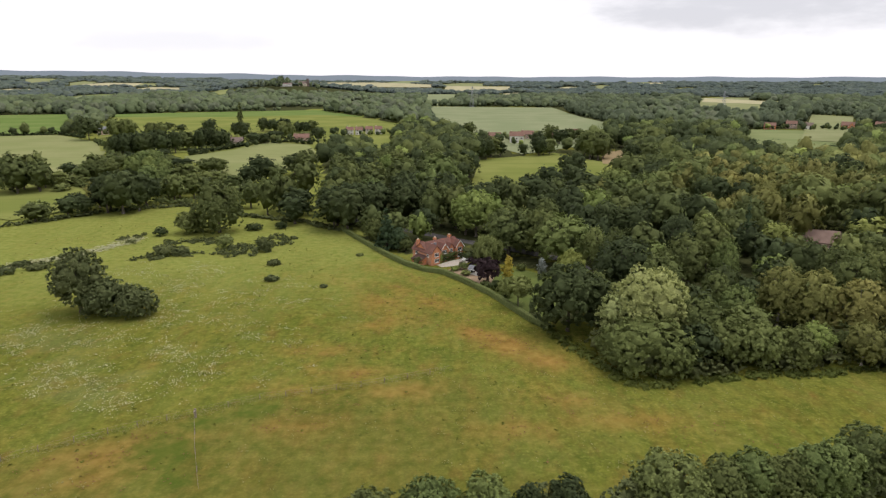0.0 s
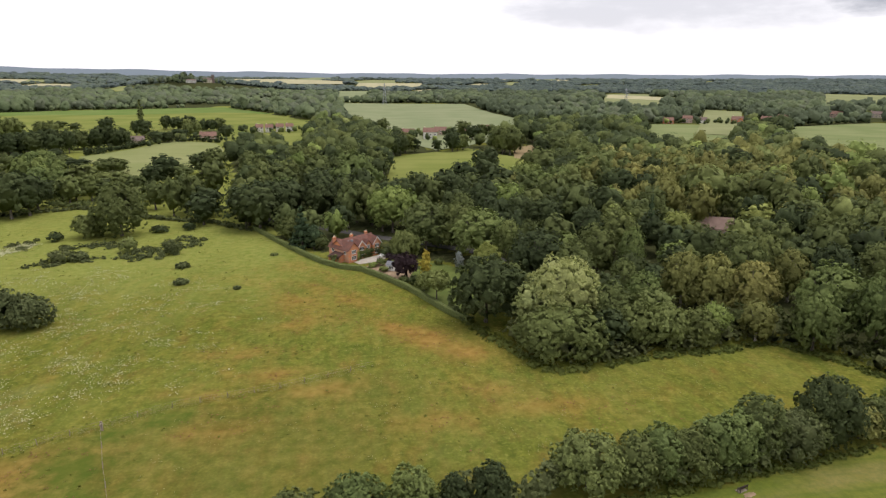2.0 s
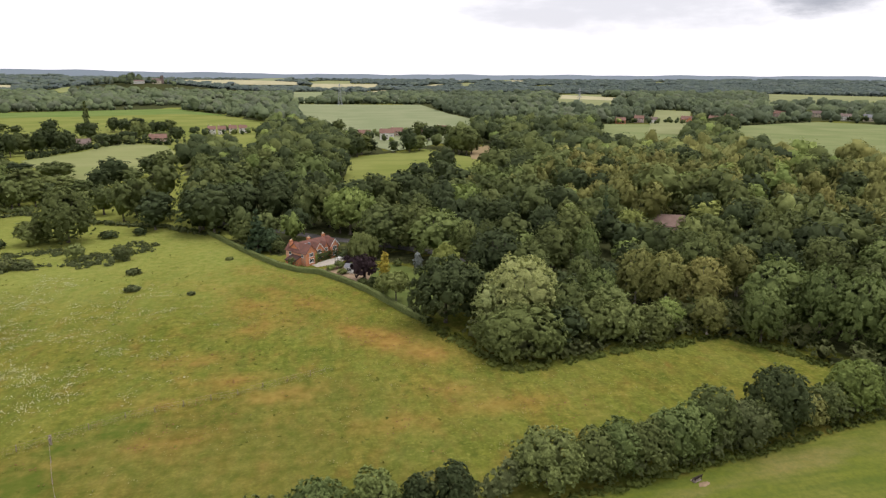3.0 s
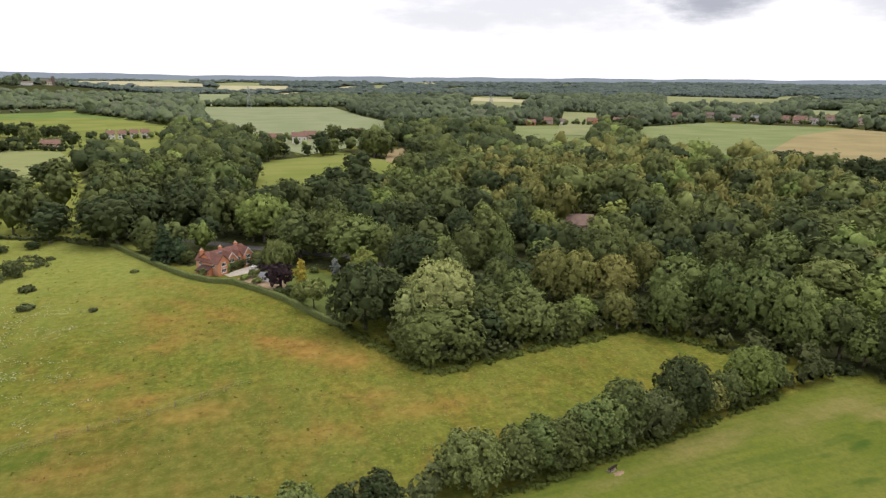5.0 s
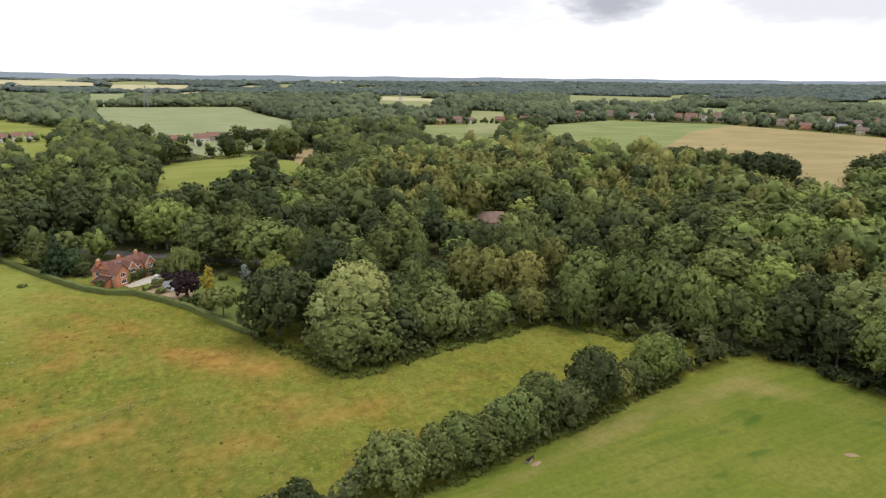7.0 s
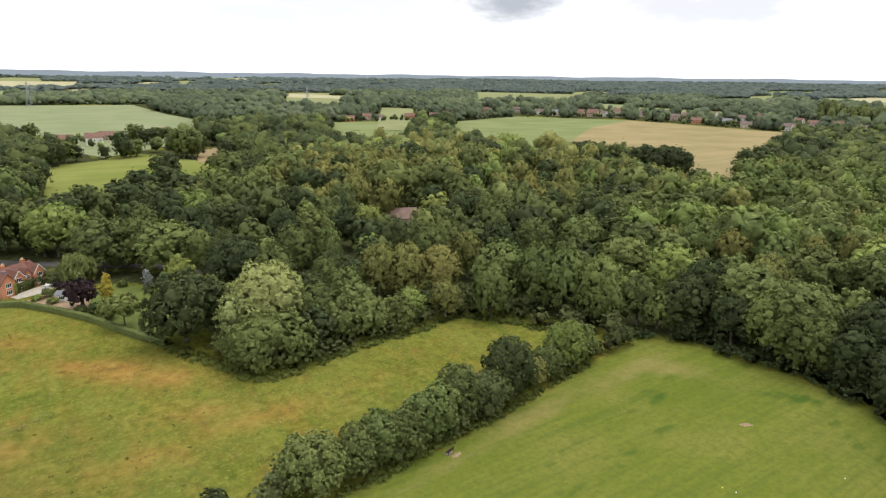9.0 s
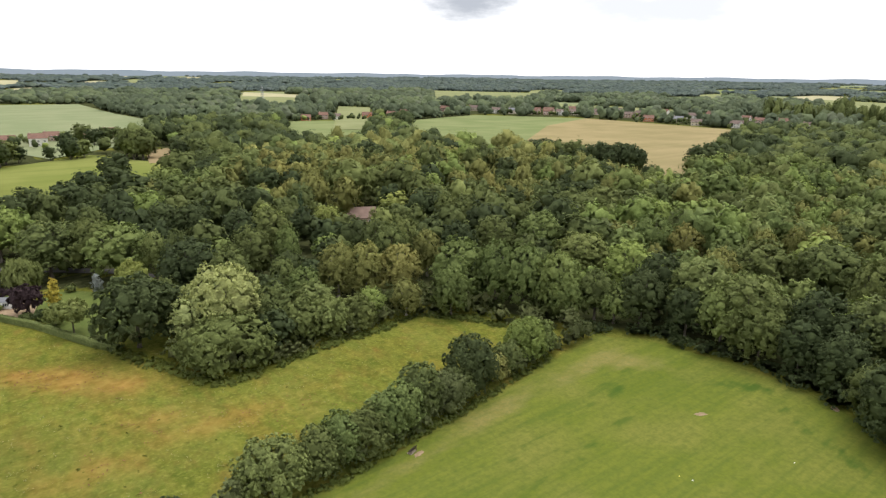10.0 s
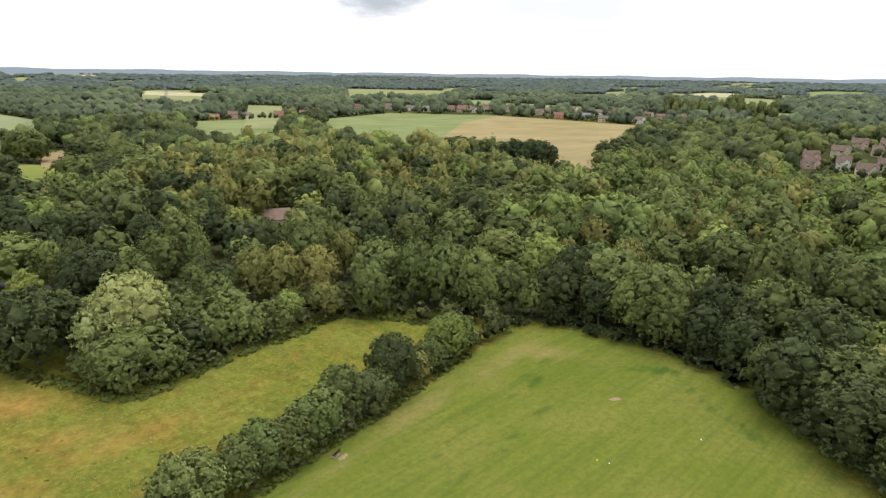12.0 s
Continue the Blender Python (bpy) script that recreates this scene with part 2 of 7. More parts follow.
FLOWERS = [(-84, 129, 14, 8, -20), (-66, 107, 13, 7, -20), (-60, 112, 6, 3, 10), (-74, 118, 12, 6, -20), (-70, 170, 9, 5, 0), (-55, 165, 8, 5, 0), (-53, 144, 8, 6, 0), (-113, 207, 11, 2.5, 40), (-43, 133, 6, 4, 0), (-57, 124, 8, 5, 0)]
RANK = [(-42, 86, 6, 4, 0), (-38, 95.5, 4, 2, 20), (-32, 99, 4, 1.5, 20), (-39, 80, 7, 3, 0), (88, 107, 7, 2.5, -40)]

LUSH = [(92.5, 63.5, 5.5, 0.9, 10), (96, 66.5, 6, 0.7, 10), (88, 64.6, 7, 0.9, 6), (84, 63.0, 6, 0.9, 6), (112, 50, 10, 3.0, -50), (103, 31, 9, 2.0, 60), (107, 38, 8, 2.0, 60), (78, 55, 14, 1.2, 14), (66, 60, 16, 1.0, 12), (60, 52, 14, 1.4, 12)]
DRY = [(104, 69, 8, 3.5, -35), (95, 73, 12, 2.5, 8), (70, 71, 16, 2.0, 10), (48, 67, 14, 1.8, 8), (30, 64, 12, 1.8, 4)]


def blots(x, y, spots, seed):
    v = np.zeros(np.shape(x))
    for i, (cx, cy, a, c, turn) in enumerate(spots):
        u, w = math.cos(radians(turn)), math.sin(radians(turn))
        p, q = (x - cx) * u + (y - cy) * w, (y - cy) * u - (x - cx) * w
        v = np.maximum(v, (1.0 if i < 3 else 0.6) * np.exp(-((p / a) ** 2 + (q / c) ** 2)))
    return np.clip(v * (1 + 0.5 * waves(x, y, 7, seed)), 0, 1)


def steps(fine_from, fine_to, fine, far):
    a = list(np.arange(fine_from, fine_to + fine, fine))
    d, v = fine, a[-1]
    while v < far:
        d *= 1.12
        v += d
        a.append(v)
    d, v = fine, a[0]
    while v > -far:
        d *= 1.12
        v -= d
        a.insert(0, v)
    return np.array(a)


def mesh_of(name, verts, faces, materials=(), index=None, smooth=False, normals=None, tone=None):
    """A mesh from arrays: verts (n, 3), faces (m, 3 or 4)."""
    me = bpy.data.meshes.new(name)
    verts, faces = np.asarray(verts, np.float32), np.asarray(faces, np.int32)
    k = faces.shape[1]
    me.vertices.add(len(verts))
    me.vertices.foreach_set("co", verts.ravel())
    me.loops.add(faces.size)
    me.loops.foreach_set("vertex_index", faces.ravel())
    me.polygons.add(len(faces))
    me.polygons.foreach_set("loop_start", np.arange(0, faces.size, k, dtype=np.int32))
    for m in materials:
        me.materials.append(m)
    if index is not None:
        me.polygons.foreach_set("material_index", np.asarray(index, np.int32))
    if smooth or normals is not None:
        me.polygons.foreach_set("use_smooth", np.ones(len(faces), bool))
    if tone is not None:
        me.attributes.new("tone", "FLOAT", "POINT").data.foreach_set("value", np.asarray(tone, np.float32))
    me.update(calc_edges=True)
    if normals is not None:
        me.attributes.new("custom_normal", "FLOAT_VECTOR", "POINT").data.foreach_set("vector", np.asarray(normals, np.float32).ravel())
    return me


def ground_material():
    m, nt, b = material("meadow_grass", 0.95)

    def mask(name):
        n = nt.nodes.new("ShaderNodeAttribute")
        n.attribute_name = name
        return n.outputs["Fac"]

    def over(level, noise_out, sharp=4.0):
        # where the mask beats the noise
        n = nt.nodes.new("ShaderNodeMath")
        n.operation = "SUBTRACT"
        nt.links.new(level, n.inputs[0])
        nt.links.new(noise_out, n.inputs[1])
        k = nt.nodes.new("ShaderNodeMapRange")
        k.inputs["From Min"].default_value, k.inputs["From Max"].default_value = -0.5 / sharp, 0.5 / sharp
        nt.links.new(n.outputs[0], k.inputs["Value"])
        return k.outputs["Result"]

    fine = grain(nt, 2.2, 0.3, 0.7, 6.0)
    tuft = grain(nt, 0.5, 0.34, 0.66, 6.0)
    broad = grain(nt, 0.045, 0.36, 0.64, 5.0)
    drift = grain(nt, 0.12, 0.42, 0.62, 6.0, (1.0, 0.55, 1), 25)
    dab = grain(nt, 0.28, 0.56, 0.70, 6.0, (1.0, 0.6, 1), -20)
    grass = mixed(nt, tuft, (0.099, 0.120, 0.017), (0.177, 0.188, 0.031))
    grass = mixed(nt, times(nt, broad, 0.55), grass, (0.196, 0.170, 0.030))
    grass = mixed(nt, times(nt, drift, 0.45), grass, (0.082, 0.111, 0.017))
    grass = mixed(nt, times(nt, dab, 0.62), grass, (0.165, 0.100, 0.028))
    grass = mixed(nt, times(nt, grain(nt, 0.19, 0.50, 0.66, 7.0, (1.0, 0.5, 1), 12), 0.5), grass, (0.070, 0.104, 0.016))
    grass = mixed(nt, times(nt, grain(nt, 0.85, 0.46, 0.68, 7.0, (1, 0.6, 1)), 0.62), grass, (0.058, 0.074, 0.013))
    grass = mixed(nt, times(nt, grain(nt, 1.3, 0.52, 0.70, 7.0), 0.52), grass, (0.270, 0.262, 0.060))
    grass = mixed(nt, times(nt, over(mask("coarse"), grain(nt, 0.16, 0.0, 1.0, 7.0, (1, 0.6, 1)), 0.9), 0.55), grass, mixed(nt, tuft, (0.080, 0.080, 0.016), (0.150, 0.118, 0.030)))
    grass = mixed(nt, times(nt, fine, 0.5), grass, (0.055, 0.066, 0.014))
    grass = mixed(nt, times(nt, over(mask("sorrel"), grain(nt, 0.30, 0.05, 0.95, 7.0, (1, 0.5, 1)), 0.9), 0.72), grass,
                  mixed(nt, tuft, (0.225, 0.106, 0.030), (0.335, 0.184, 0.056)))
    # far west meadow painted paler, in place of stronger light there
    grass = mixed(nt, times(nt, over(mask("pale"), grain(nt, 0.10, 0.0, 1.0, 6.0, (1, 0.5, 1), 30), 0.8), 0.75), grass, mixed(nt, tuft, (0.176, 0.204, 0.044), (0.232, 0.250, 0.070)))
    bloom = over(mask("flower"), grain(nt, 1.9, 0.12, 0.78, 8.0), 2.0)
    grass = mixed(nt, times(nt, bloom, 0.05), grass, (0.42, 0.42, 0.28))
    grass = mixed(nt, times(nt, over(mask("rank"), grain(nt, 0.5, 0.1, 0.9, 5.0), 1.4), 0.7), grass, (0.060, 0.096, 0.014))
    # the mown field: even, cooler, with the mower's lines
    stripe = grain(nt, 0.30, 0.35, 0.65, 4.0, (0.045, 1.0, 1), -22)
    lawn = mixed(nt, times(nt, stripe, 0.7), (0.114, 0.138, 0.020), (0.168, 0.177, 0.032))
    lawn = mixed(nt, times(nt, grain(nt, 0.055, 0.44, 0.62, 5.0), 0.5), lawn, (0.205, 0.184, 0.050))
    lawn = mixed(nt, times(nt, grain(nt, 0.5, 0.40, 0.70, 6.0), 0.4), lawn, (0.086, 0.114, 0.022))
    lawn = mixed(nt, times(nt, grain(nt, 1.1, 0.46, 0.66, 3.0, (0.03, 1.0, 1)), 0.40), lawn, (0.078, 0.112, 0.022))
    lawn = mixed(nt, times(nt, over(mask("dry"), grain(nt, 0.5, 0.0, 0.9, 6.0, (0.5, 1, 1), -22), 1.3), 0.75), lawn, mixed(nt, tuft, (0.200, 0.168, 0.055), (0.265, 0.215, 0.085)))
    lawn = mixed(nt, times(nt, over(mask("lush"), grain(nt, 0.6, 0.1, 0.8, 6.0, (0.3, 1, 1), -14), 2.4), 0.95), lawn, (0.048, 0.090, 0.015))
    lawn = mixed(nt, times(nt, grain(nt, 1.0, 0.42, 0.70, 7.0), 0.35), lawn, (0.070, 0.098, 0.020))
    lawn = mixed(nt, times(nt, fine, 0.30), lawn, (0.060, 0.084, 0.020))
    grass = mixed(nt, over(mask("mown"), grain(nt, 0.4, -0.6, 1.6, 3.0), 3.0), grass, lawn)
    # leaf litter and bare soil under the trees, plus garden shade painted dark
    grass = mixed(nt, over(mask("litter_and_shade"), grain(nt, 0.4, -0.4, 1.4, 4.0), 2.0), grass, mixed(nt, tuft, (0.034, 0.040, 0.016), (0.066, 0.070, 0.030)))
    b.inputs["Specular IOR Level"].default_value = 0.0
    nt.links.new(grass, b.inputs["Base Color"])
    bumped(nt, b, grain(nt, 1.1, 0.25, 0.75, 6.0), 0.7, 0.18)
    return m


# ---- fields in the distance ----
def crop(name, a, c, turn, line=0.35):
    m, nt, b = material(name, 0.95)
    b.inputs["Specular IOR Level"].default_value = 0.0
    col = mixed(nt, grain(nt, 0.02, 0.4, 0.6, 4.0), a, c)
    col = mixed(nt, times(nt, grain(nt, 0.12, 0.45, 0.7, 3.0, (0.04, 1, 1), turn), line), col, tuple(v * 0.72 for v in a))
    col = mixed(nt, times(nt, grain(nt, 0.3, 0.4, 0.7, 5.0), 0.3), col, tuple(v * 0.8 for v in c))
    nt.links.new(col, b.inputs["Base Color"])
    return m


PASTURE = crop("pasture", (0.150, 0.175, 0.045), (0.195, 0.210, 0.062), 20)
HAY = crop("hay_field", (0.190, 0.212, 0.084), (0.225, 0.236, 0.104), 15, 0.2)
YOUNG = crop("young_crop", (0.158, 0.190, 0.080), (0.196, 0.220, 0.100), -35)
BRIGHT = crop("bright_ley", (0.115, 0.170, 0.045), (0.150, 0.195, 0.062), 10)
GREY_CROP = crop("grey_green_crop", (0.185, 0.215, 0.115), (0.220, 0.240, 0.135), 5, 0.15)
RIPE = crop("ripening_crop", (0.228, 0.192, 0.096), (0.280, 0.228, 0.120), -35, 0.25)
STRAW = crop("straw_field", (0.320, 0.300, 0.185), (0.390, 0.360, 0.225), 0, 0.1)
TILLED = crop("dry_ground", (0.235, 0.185, 0.105), (0.280, 0.215, 0.120), 40, 0.3)

FAR_GREEN = crop("far_meadow", (0.190, 0.208, 0.098), (0.225, 0.236, 0.120), 25, 0.15)

FIELDS = [   # corners on the ground, material, height of the sheet, label
    ([(-460, 612), (-374, 634), (-303, 567), (-259, 497), (-222, 418), (-215, 372), (-240, 350), (-290, 395)], HAY, 0.14, "pale hay field between hedges"),
    ([(-690, 955), (-566, 989), (-435, 768), (-378, 648), (-470, 626), (-540, 690)], BRIGHT, 0.18, "bright green ley beside the hay field"),
    ([(-467, 942), (-197, 1030), (-112, 911), (-52, 788), (-38, 475), (-98, 507), (-159, 480), (-261, 493), (-391, 740)], PASTURE, 0.26, "yellow-green pasture on a gentle slope"),
    ([(-555, 947), (-425, 1027), (-213, 1117), (-110, 924), (-185, 969), (-303, 921), (-458, 916)], BRIGHT, 0.36, "bright green strip along the wood"),
    ([(-184, 458), (-162, 502), (-152, 562), (-112, 540), (-96, 490), (-90, 430), (-96, 380), (-104, 340), (-122, 345), (-140, 385)], HAY, 0.30, "pale green pasture with faint mowing lines"),
    ([(-245, 335), (-223, 330), (-202, 342), (-177, 318), (-163, 285), (-160, 262), (-170, 248), (-205, 262), (-240, 300)], PASTURE, 0.34, "green paddock behind a hedge"),
    ([(5, 253), (12, 305), (25, 438), (83, 481), (105, 430), (117, 405), (75, 287), (56, 271), (32, 262)], PASTURE, 0.38, "yellow-green paddock with a wire fence"),
    ([(117, 478), (137, 499), (132, 463), (112, 410), (104, 420)], TILLED, 0.46, "dry brown corner of a paddock"),
    ([(-42, 1259), (200, 1205), (194, 925), (201, 803), (136, 554), (58, 471), (20, 593), (-6, 811)], GREY_CROP, 0.46, "wide grey-green crop field"),
    ([(465, 648), (606, 694), (694, 569), (549, 504), (326, 336), (303, 358), (326, 452)], YOUNG, 0.50, "green crop field by the village"),
    ([(694, 569), (690, 348), (555, 293), (353, 205), (290, 174), (280, 192), (324, 273), (326, 336), (549, 504)], RIPE, 0.54, "ripening tan corn field"),
    ([(326, 700), (421, 678), (257, 423), (212, 445)], YOUNG, 0.58, "small green field behind the birch wood"),
    ([(-720, 3900), (-380, 3950), (-60, 3500), (-50, 3000), (-300, 3000), (-600, 3250)], STRAW, 3.52, "straw-coloured field on a far hill"),
    ([(20, 3300), (330, 3250), (220, 2300), (-10, 2250)], STRAW, 1.16, "straw-coloured field far off"),
    ([(-48, 2052), (45, 2116), (22, 1312), (-35, 1252)], GREY_CROP, 1.00, "pale field behind a shelter belt"),
    ([(684, 1729), (750, 1506), (490, 1028), (429, 1111)], STRAW, 1.04, "far pale field between woods"),
    ([(1904, 771), (1802, 551), (1127, 360), (1127, 441)], FAR_GREEN, 1.08, "far bright green field"),
    ([(1100, 384), (1123, 324), (764, 225), (745, 256)], FAR_GREEN, 1.12, "far pasture behind poplars"),
    ([(1359, 1787), (1532, 1456), (940, 924), (816, 1055)], FAR_GREEN, 1.16, "far green field beyond the village"),
    ([(1000, 905), (1010, 640), (860, 540), (830, 760)], FAR_GREEN, 1.00, "pale green recreation ground"),
    ([(546, 972), (576, 920), (348, 556), (316, 574)], FAR_GREEN, 1.04, "pale paddock behind the village"),
    ([(1448, 1553), (1494, 1439), (965, 936), (906, 980)], FAR_GREEN, 1.36, "far pale green meadow"),
    ([(569, 1460), (656, 1332), (440, 908), (369, 968)], FAR_GREEN, 1.44, "narrow pale field among far woods"),
]

# narrow pale fields between the far woods
r_field = np.random.RandomState(77)
spots = [(21, 1500), (44, 1600), (57, 1550), (67, 1900), (75, 2300)]
spots += [(r_field.uniform(-36, 80), 900 * 4.6 ** r_field.uniform(0.18, 1.0)) for _ in range(64)]
for n, (at, d) in enumerate(spots):
    small = n > 4
    wide, deep, lean = r_field.uniform(0.8, 3.6) if small else r_field.uniform(2.0, 4.5), r_field.uniform(1.10, 1.26) if small else r_field.uniform(1.27, 1.33), r_field.uniform(-1.5, 1.5)
    if small and (-8 < at < 12 and d < 1700 or 24 < at < 60 and d < 1150 or abs(at + 13) < 6 and 1500 < d < 2500):
        continue
    ray = lambda a, s: (d * s * math.sin(radians(a)), d * s * math.cos(radians(a)))
    FIELDS.append(([ray(at, 1), ray(at + wide, 1.03), ray(at + wide + lean * 0.4 + 0.5, deep), ray(at + wide * 0.4 + lean * 0.4, deep * 1.02), ray(at + lean * 0.4 - 0.5, deep * 0.95)],
                   (FAR_GREEN, HAY, GREY_CROP, STRAW, YOUNG, GREY_CROP, FAR_GREEN)[n % 7], 0.5 + 0.06 * (n % 9), "pale far field between dark woods"))

gx, gy = steps(-172, 143, 2.2, 5600), steps(-3, 262, 2.2, 5600)
GX, GY = np.meshgrid(gx, gy, indexing="xy")
nx, ny = len(gx), len(gy)
ids = np.arange(nx * ny).reshape(ny, nx)
ground_faces = np.stack([ids[:-1, :-1], ids[:-1, 1:], ids[1:, 1:], ids[1:, :-1]], -1).reshape(-1, 4)
ground_mesh = mesh_of("ground", np.stack([GX, GY, relief(GX, GY)], -1).reshape(-1, 3), ground_faces, [ground_material()], smooth=True)
fx, fy = GX.ravel(), GY.ravel()
edge_mown = np.where(inside(MOWN, fx, fy), 1, -1) * np.minimum(off_line(MOWN + MOWN[:1], fx, fy), 3) / 3
far_open = np.zeros(len(fx), bool)
for corners, *_ in FIELDS:
    far_open |= inside(corners, fx, fy)
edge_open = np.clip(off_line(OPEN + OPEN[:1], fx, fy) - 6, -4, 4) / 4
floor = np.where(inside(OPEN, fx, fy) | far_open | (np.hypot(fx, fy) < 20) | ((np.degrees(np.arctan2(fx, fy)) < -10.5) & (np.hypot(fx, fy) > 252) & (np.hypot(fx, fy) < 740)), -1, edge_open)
# ground round the cottage garden darkened as if shaded by the trees
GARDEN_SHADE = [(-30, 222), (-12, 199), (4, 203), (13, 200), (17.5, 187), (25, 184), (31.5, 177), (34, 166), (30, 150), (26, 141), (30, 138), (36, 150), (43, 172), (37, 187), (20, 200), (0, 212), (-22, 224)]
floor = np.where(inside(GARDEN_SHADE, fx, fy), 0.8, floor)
for name, values in (("sorrel", blots(fx, fy, SORREL, 3)), ("flower", blots(fx, fy, FLOWERS, 4)), ("rank", blots(fx, fy, RANK, 6)), ("pale", np.clip((fy - 150 - 0.25 * fx) / 60, 0, 1) * np.clip(-fx / 25, 0, 1)), ("dry", blots(fx, fy, DRY, 7)), ("lush", blots(fx, fy, LUSH, 8)), ("coarse", np.clip((np.interp(fx, [-140, -65, -42, -15, 2, 30], [60, 84, 98, 108, 115, 100]) - fy) / 3, 0, 1) * np.clip((24 - fx) / 30, 0, 1)), ("mown", edge_mown * 0.8 + 0.5), ("litter_and_shade", floor * 0.8 + 0.5)):
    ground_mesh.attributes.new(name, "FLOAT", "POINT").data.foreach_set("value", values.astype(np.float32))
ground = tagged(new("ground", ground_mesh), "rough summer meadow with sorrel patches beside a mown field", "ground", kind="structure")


for corners, m, z, label in FIELDS:
    bm = bmesh.new()
    bm.faces.new([bm.verts.new((x, y, 0)) for x, y in corners])
    bmesh.ops.triangulate(bm, faces=bm.faces[:])
    for _ in range(3):
        long = [e for e in bm.edges if e.calc_length() > 160]
        if long:
            bmesh.ops.subdivide_edges(bm, edges=long, cuts=1)
            bmesh.ops.triangulate(bm, faces=bm.faces[:])
    for v in bm.verts:
        v.co.z = float(relief(np.float64(v.co.x), np.float64(v.co.y))) + z
    for f in bm.faces:
        f.normal_update()
        if f.normal.z < 0:
            f.normal_flip()
    me = bpy.data.meshes.new("field")
    bm.to_mesh(me)
    bm.free()
    me.materials.append(m)
    tagged(new("field", me), label, "field", kind="structure")

# the last hills, far behind everything: a glowing strip, haze painted as its colour
bearings = np.radians(np.arange(-60, 106, 0.5))
ridge = EYE_HEIGHT + 4900 * np.tan(np.radians(0.10 + np.interp(np.degrees(bearings), [-60, -36, -24, -12, 0, 20, 40, 60, 80, 105], [0.3, 0.40, 0.24, 0.04, -0.10, -0.12, -0.13, -0.12, -0.12, -0.1])
                                        + 0.03 * np.sin(bearings * 37) + 0.02 * np.sin(bearings * 83 + 1)))
ring = np.concatenate([np.stack([np.sin(bearings) * 4900, np.cos(bearings) * 4900, h], -1) for h in (ridge * 0 - 200, ridge)])
n = len(bearings)
ring_faces = np.array([(i, i + 1, n + i + 1, n + i) for i in range(n - 1)])
HAZE, nt, b = material("glowing_hazy_hills", 1.0)
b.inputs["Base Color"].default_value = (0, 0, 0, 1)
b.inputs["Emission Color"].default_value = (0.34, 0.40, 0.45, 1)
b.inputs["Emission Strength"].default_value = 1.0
tagged(new("backdrop", mesh_of("backdrop", ring, ring_faces, [HAZE])), "pale blue hazy hills on the horizon, as a glowing strip", "hills", kind="structure")

# ---- trees ----
ICO_T = (1 + 5 ** 0.5) / 2
ICO_V = np.array([(-1, ICO_T, 0), (1, ICO_T, 0), (-1, -ICO_T, 0), (1, -ICO_T, 0), (0, -1, ICO_T), (0, 1, ICO_T), (0, -1, -ICO_T), (0, 1, -ICO_T),
                  (ICO_T, 0, -1), (ICO_T, 0, 1), (-ICO_T, 0, -1), (-ICO_T, 0, 1)]) / (1 + ICO_T ** 2) ** 0.5
ICO_F = np.array([(0, 11, 5), (0, 5, 1), (0, 1, 7), (0, 7, 10), (0, 10, 11), (1, 5, 9), (5, 11, 4), (11, 10, 2), (10, 7, 6), (7, 1, 8),
                  (3, 9, 4), (3, 4, 2), (3, 2, 6), (3, 6, 8), (3, 8, 9), (4, 9, 5), (2, 4, 11), (6, 2, 10), (8, 6, 7), (9, 8, 1)])


def unit(v):
    return v / np.maximum(np.linalg.norm(v, axis=-1, keepdims=True), 1e-9)


def lobes_round(r, radius, height, low=0.22, count=14, lump=0.42, core=0.84):
    """Rounded crown: a heart and a shell of lesser lobes. Rows of centre and three radii."""
    mid, half = height * (1 + low) / 2, height * (1 - low) / 2
    rows = [(0, 0, mid, radius * core, radius * core, half * min(0.9, core + 0.08))]
    for i in range(count):
        up = 1 - 1.75 * (i + 0.5) / count
        a = i * 2.399963 + r.uniform(-0.5, 0.5)
        side = math.sqrt(max(0, 1 - up * up)) if up > 0 else (1 - abs(up) ** 4) ** 0.5
        s = lump * r.uniform(0.75, 1.25)
        reach = 1 - s * 0.86
        rows.append((side * math.cos(a) * radius * reach, side * math.sin(a) * radius * reach, mid + up * half * (1 - s * 0.86),
                     radius * s * r.uniform(0.8, 1.3), radius * s * r.uniform(0.8, 1.3), min(half, radius * 1.15) * s * r.uniform(0.9, 1.2)))
    return np.array(rows)


def lobes_tall(r, radius, height, low=0.1, count=12):
    """Narrow crown that tapers to a tip."""
    rows = []
    for i in range(count):
        k = (i + 0.5) / count
        w = radius * (math.sin(math.pi * min(1, 0.16 + 0.84 * k)) ** 0.6 if k < 0.99 else 0.2) * r.uniform(0.8, 1.1)
        a = i * 2.4
        rows.append((math.cos(a) * w * 0.3, math.sin(a) * w * 0.3, height * (low + (1 - low) * k * 0.96), w * 0.75, w * 0.75, height / count * 1.2))
    return np.array(rows)


def lobes_cone(r, radius, height, low=0.08, tiers=7):
    """Conifer: tiers of boughs, narrower towards the tip."""
    rows = [(0, 0, height * 0.5, radius * 0.22, radius * 0.22, height * 0.46)]
    for i in range(tiers):
        k = i / (tiers - 1)
        w = radius * (1.02 - 0.92 * k)
        n = 5 if k < 0.8 else 3
        for j in range(n):
            a = j * 6.283 / n + i * 0.7 + r.uniform(-0.2, 0.2)
            rows.append((math.cos(a) * w * 0.55, math.sin(a) * w * 0.55, height * (low + (0.95 - low) * k), w * 0.46, w * 0.46, height / tiers * 0.42))
    return np.array(rows)


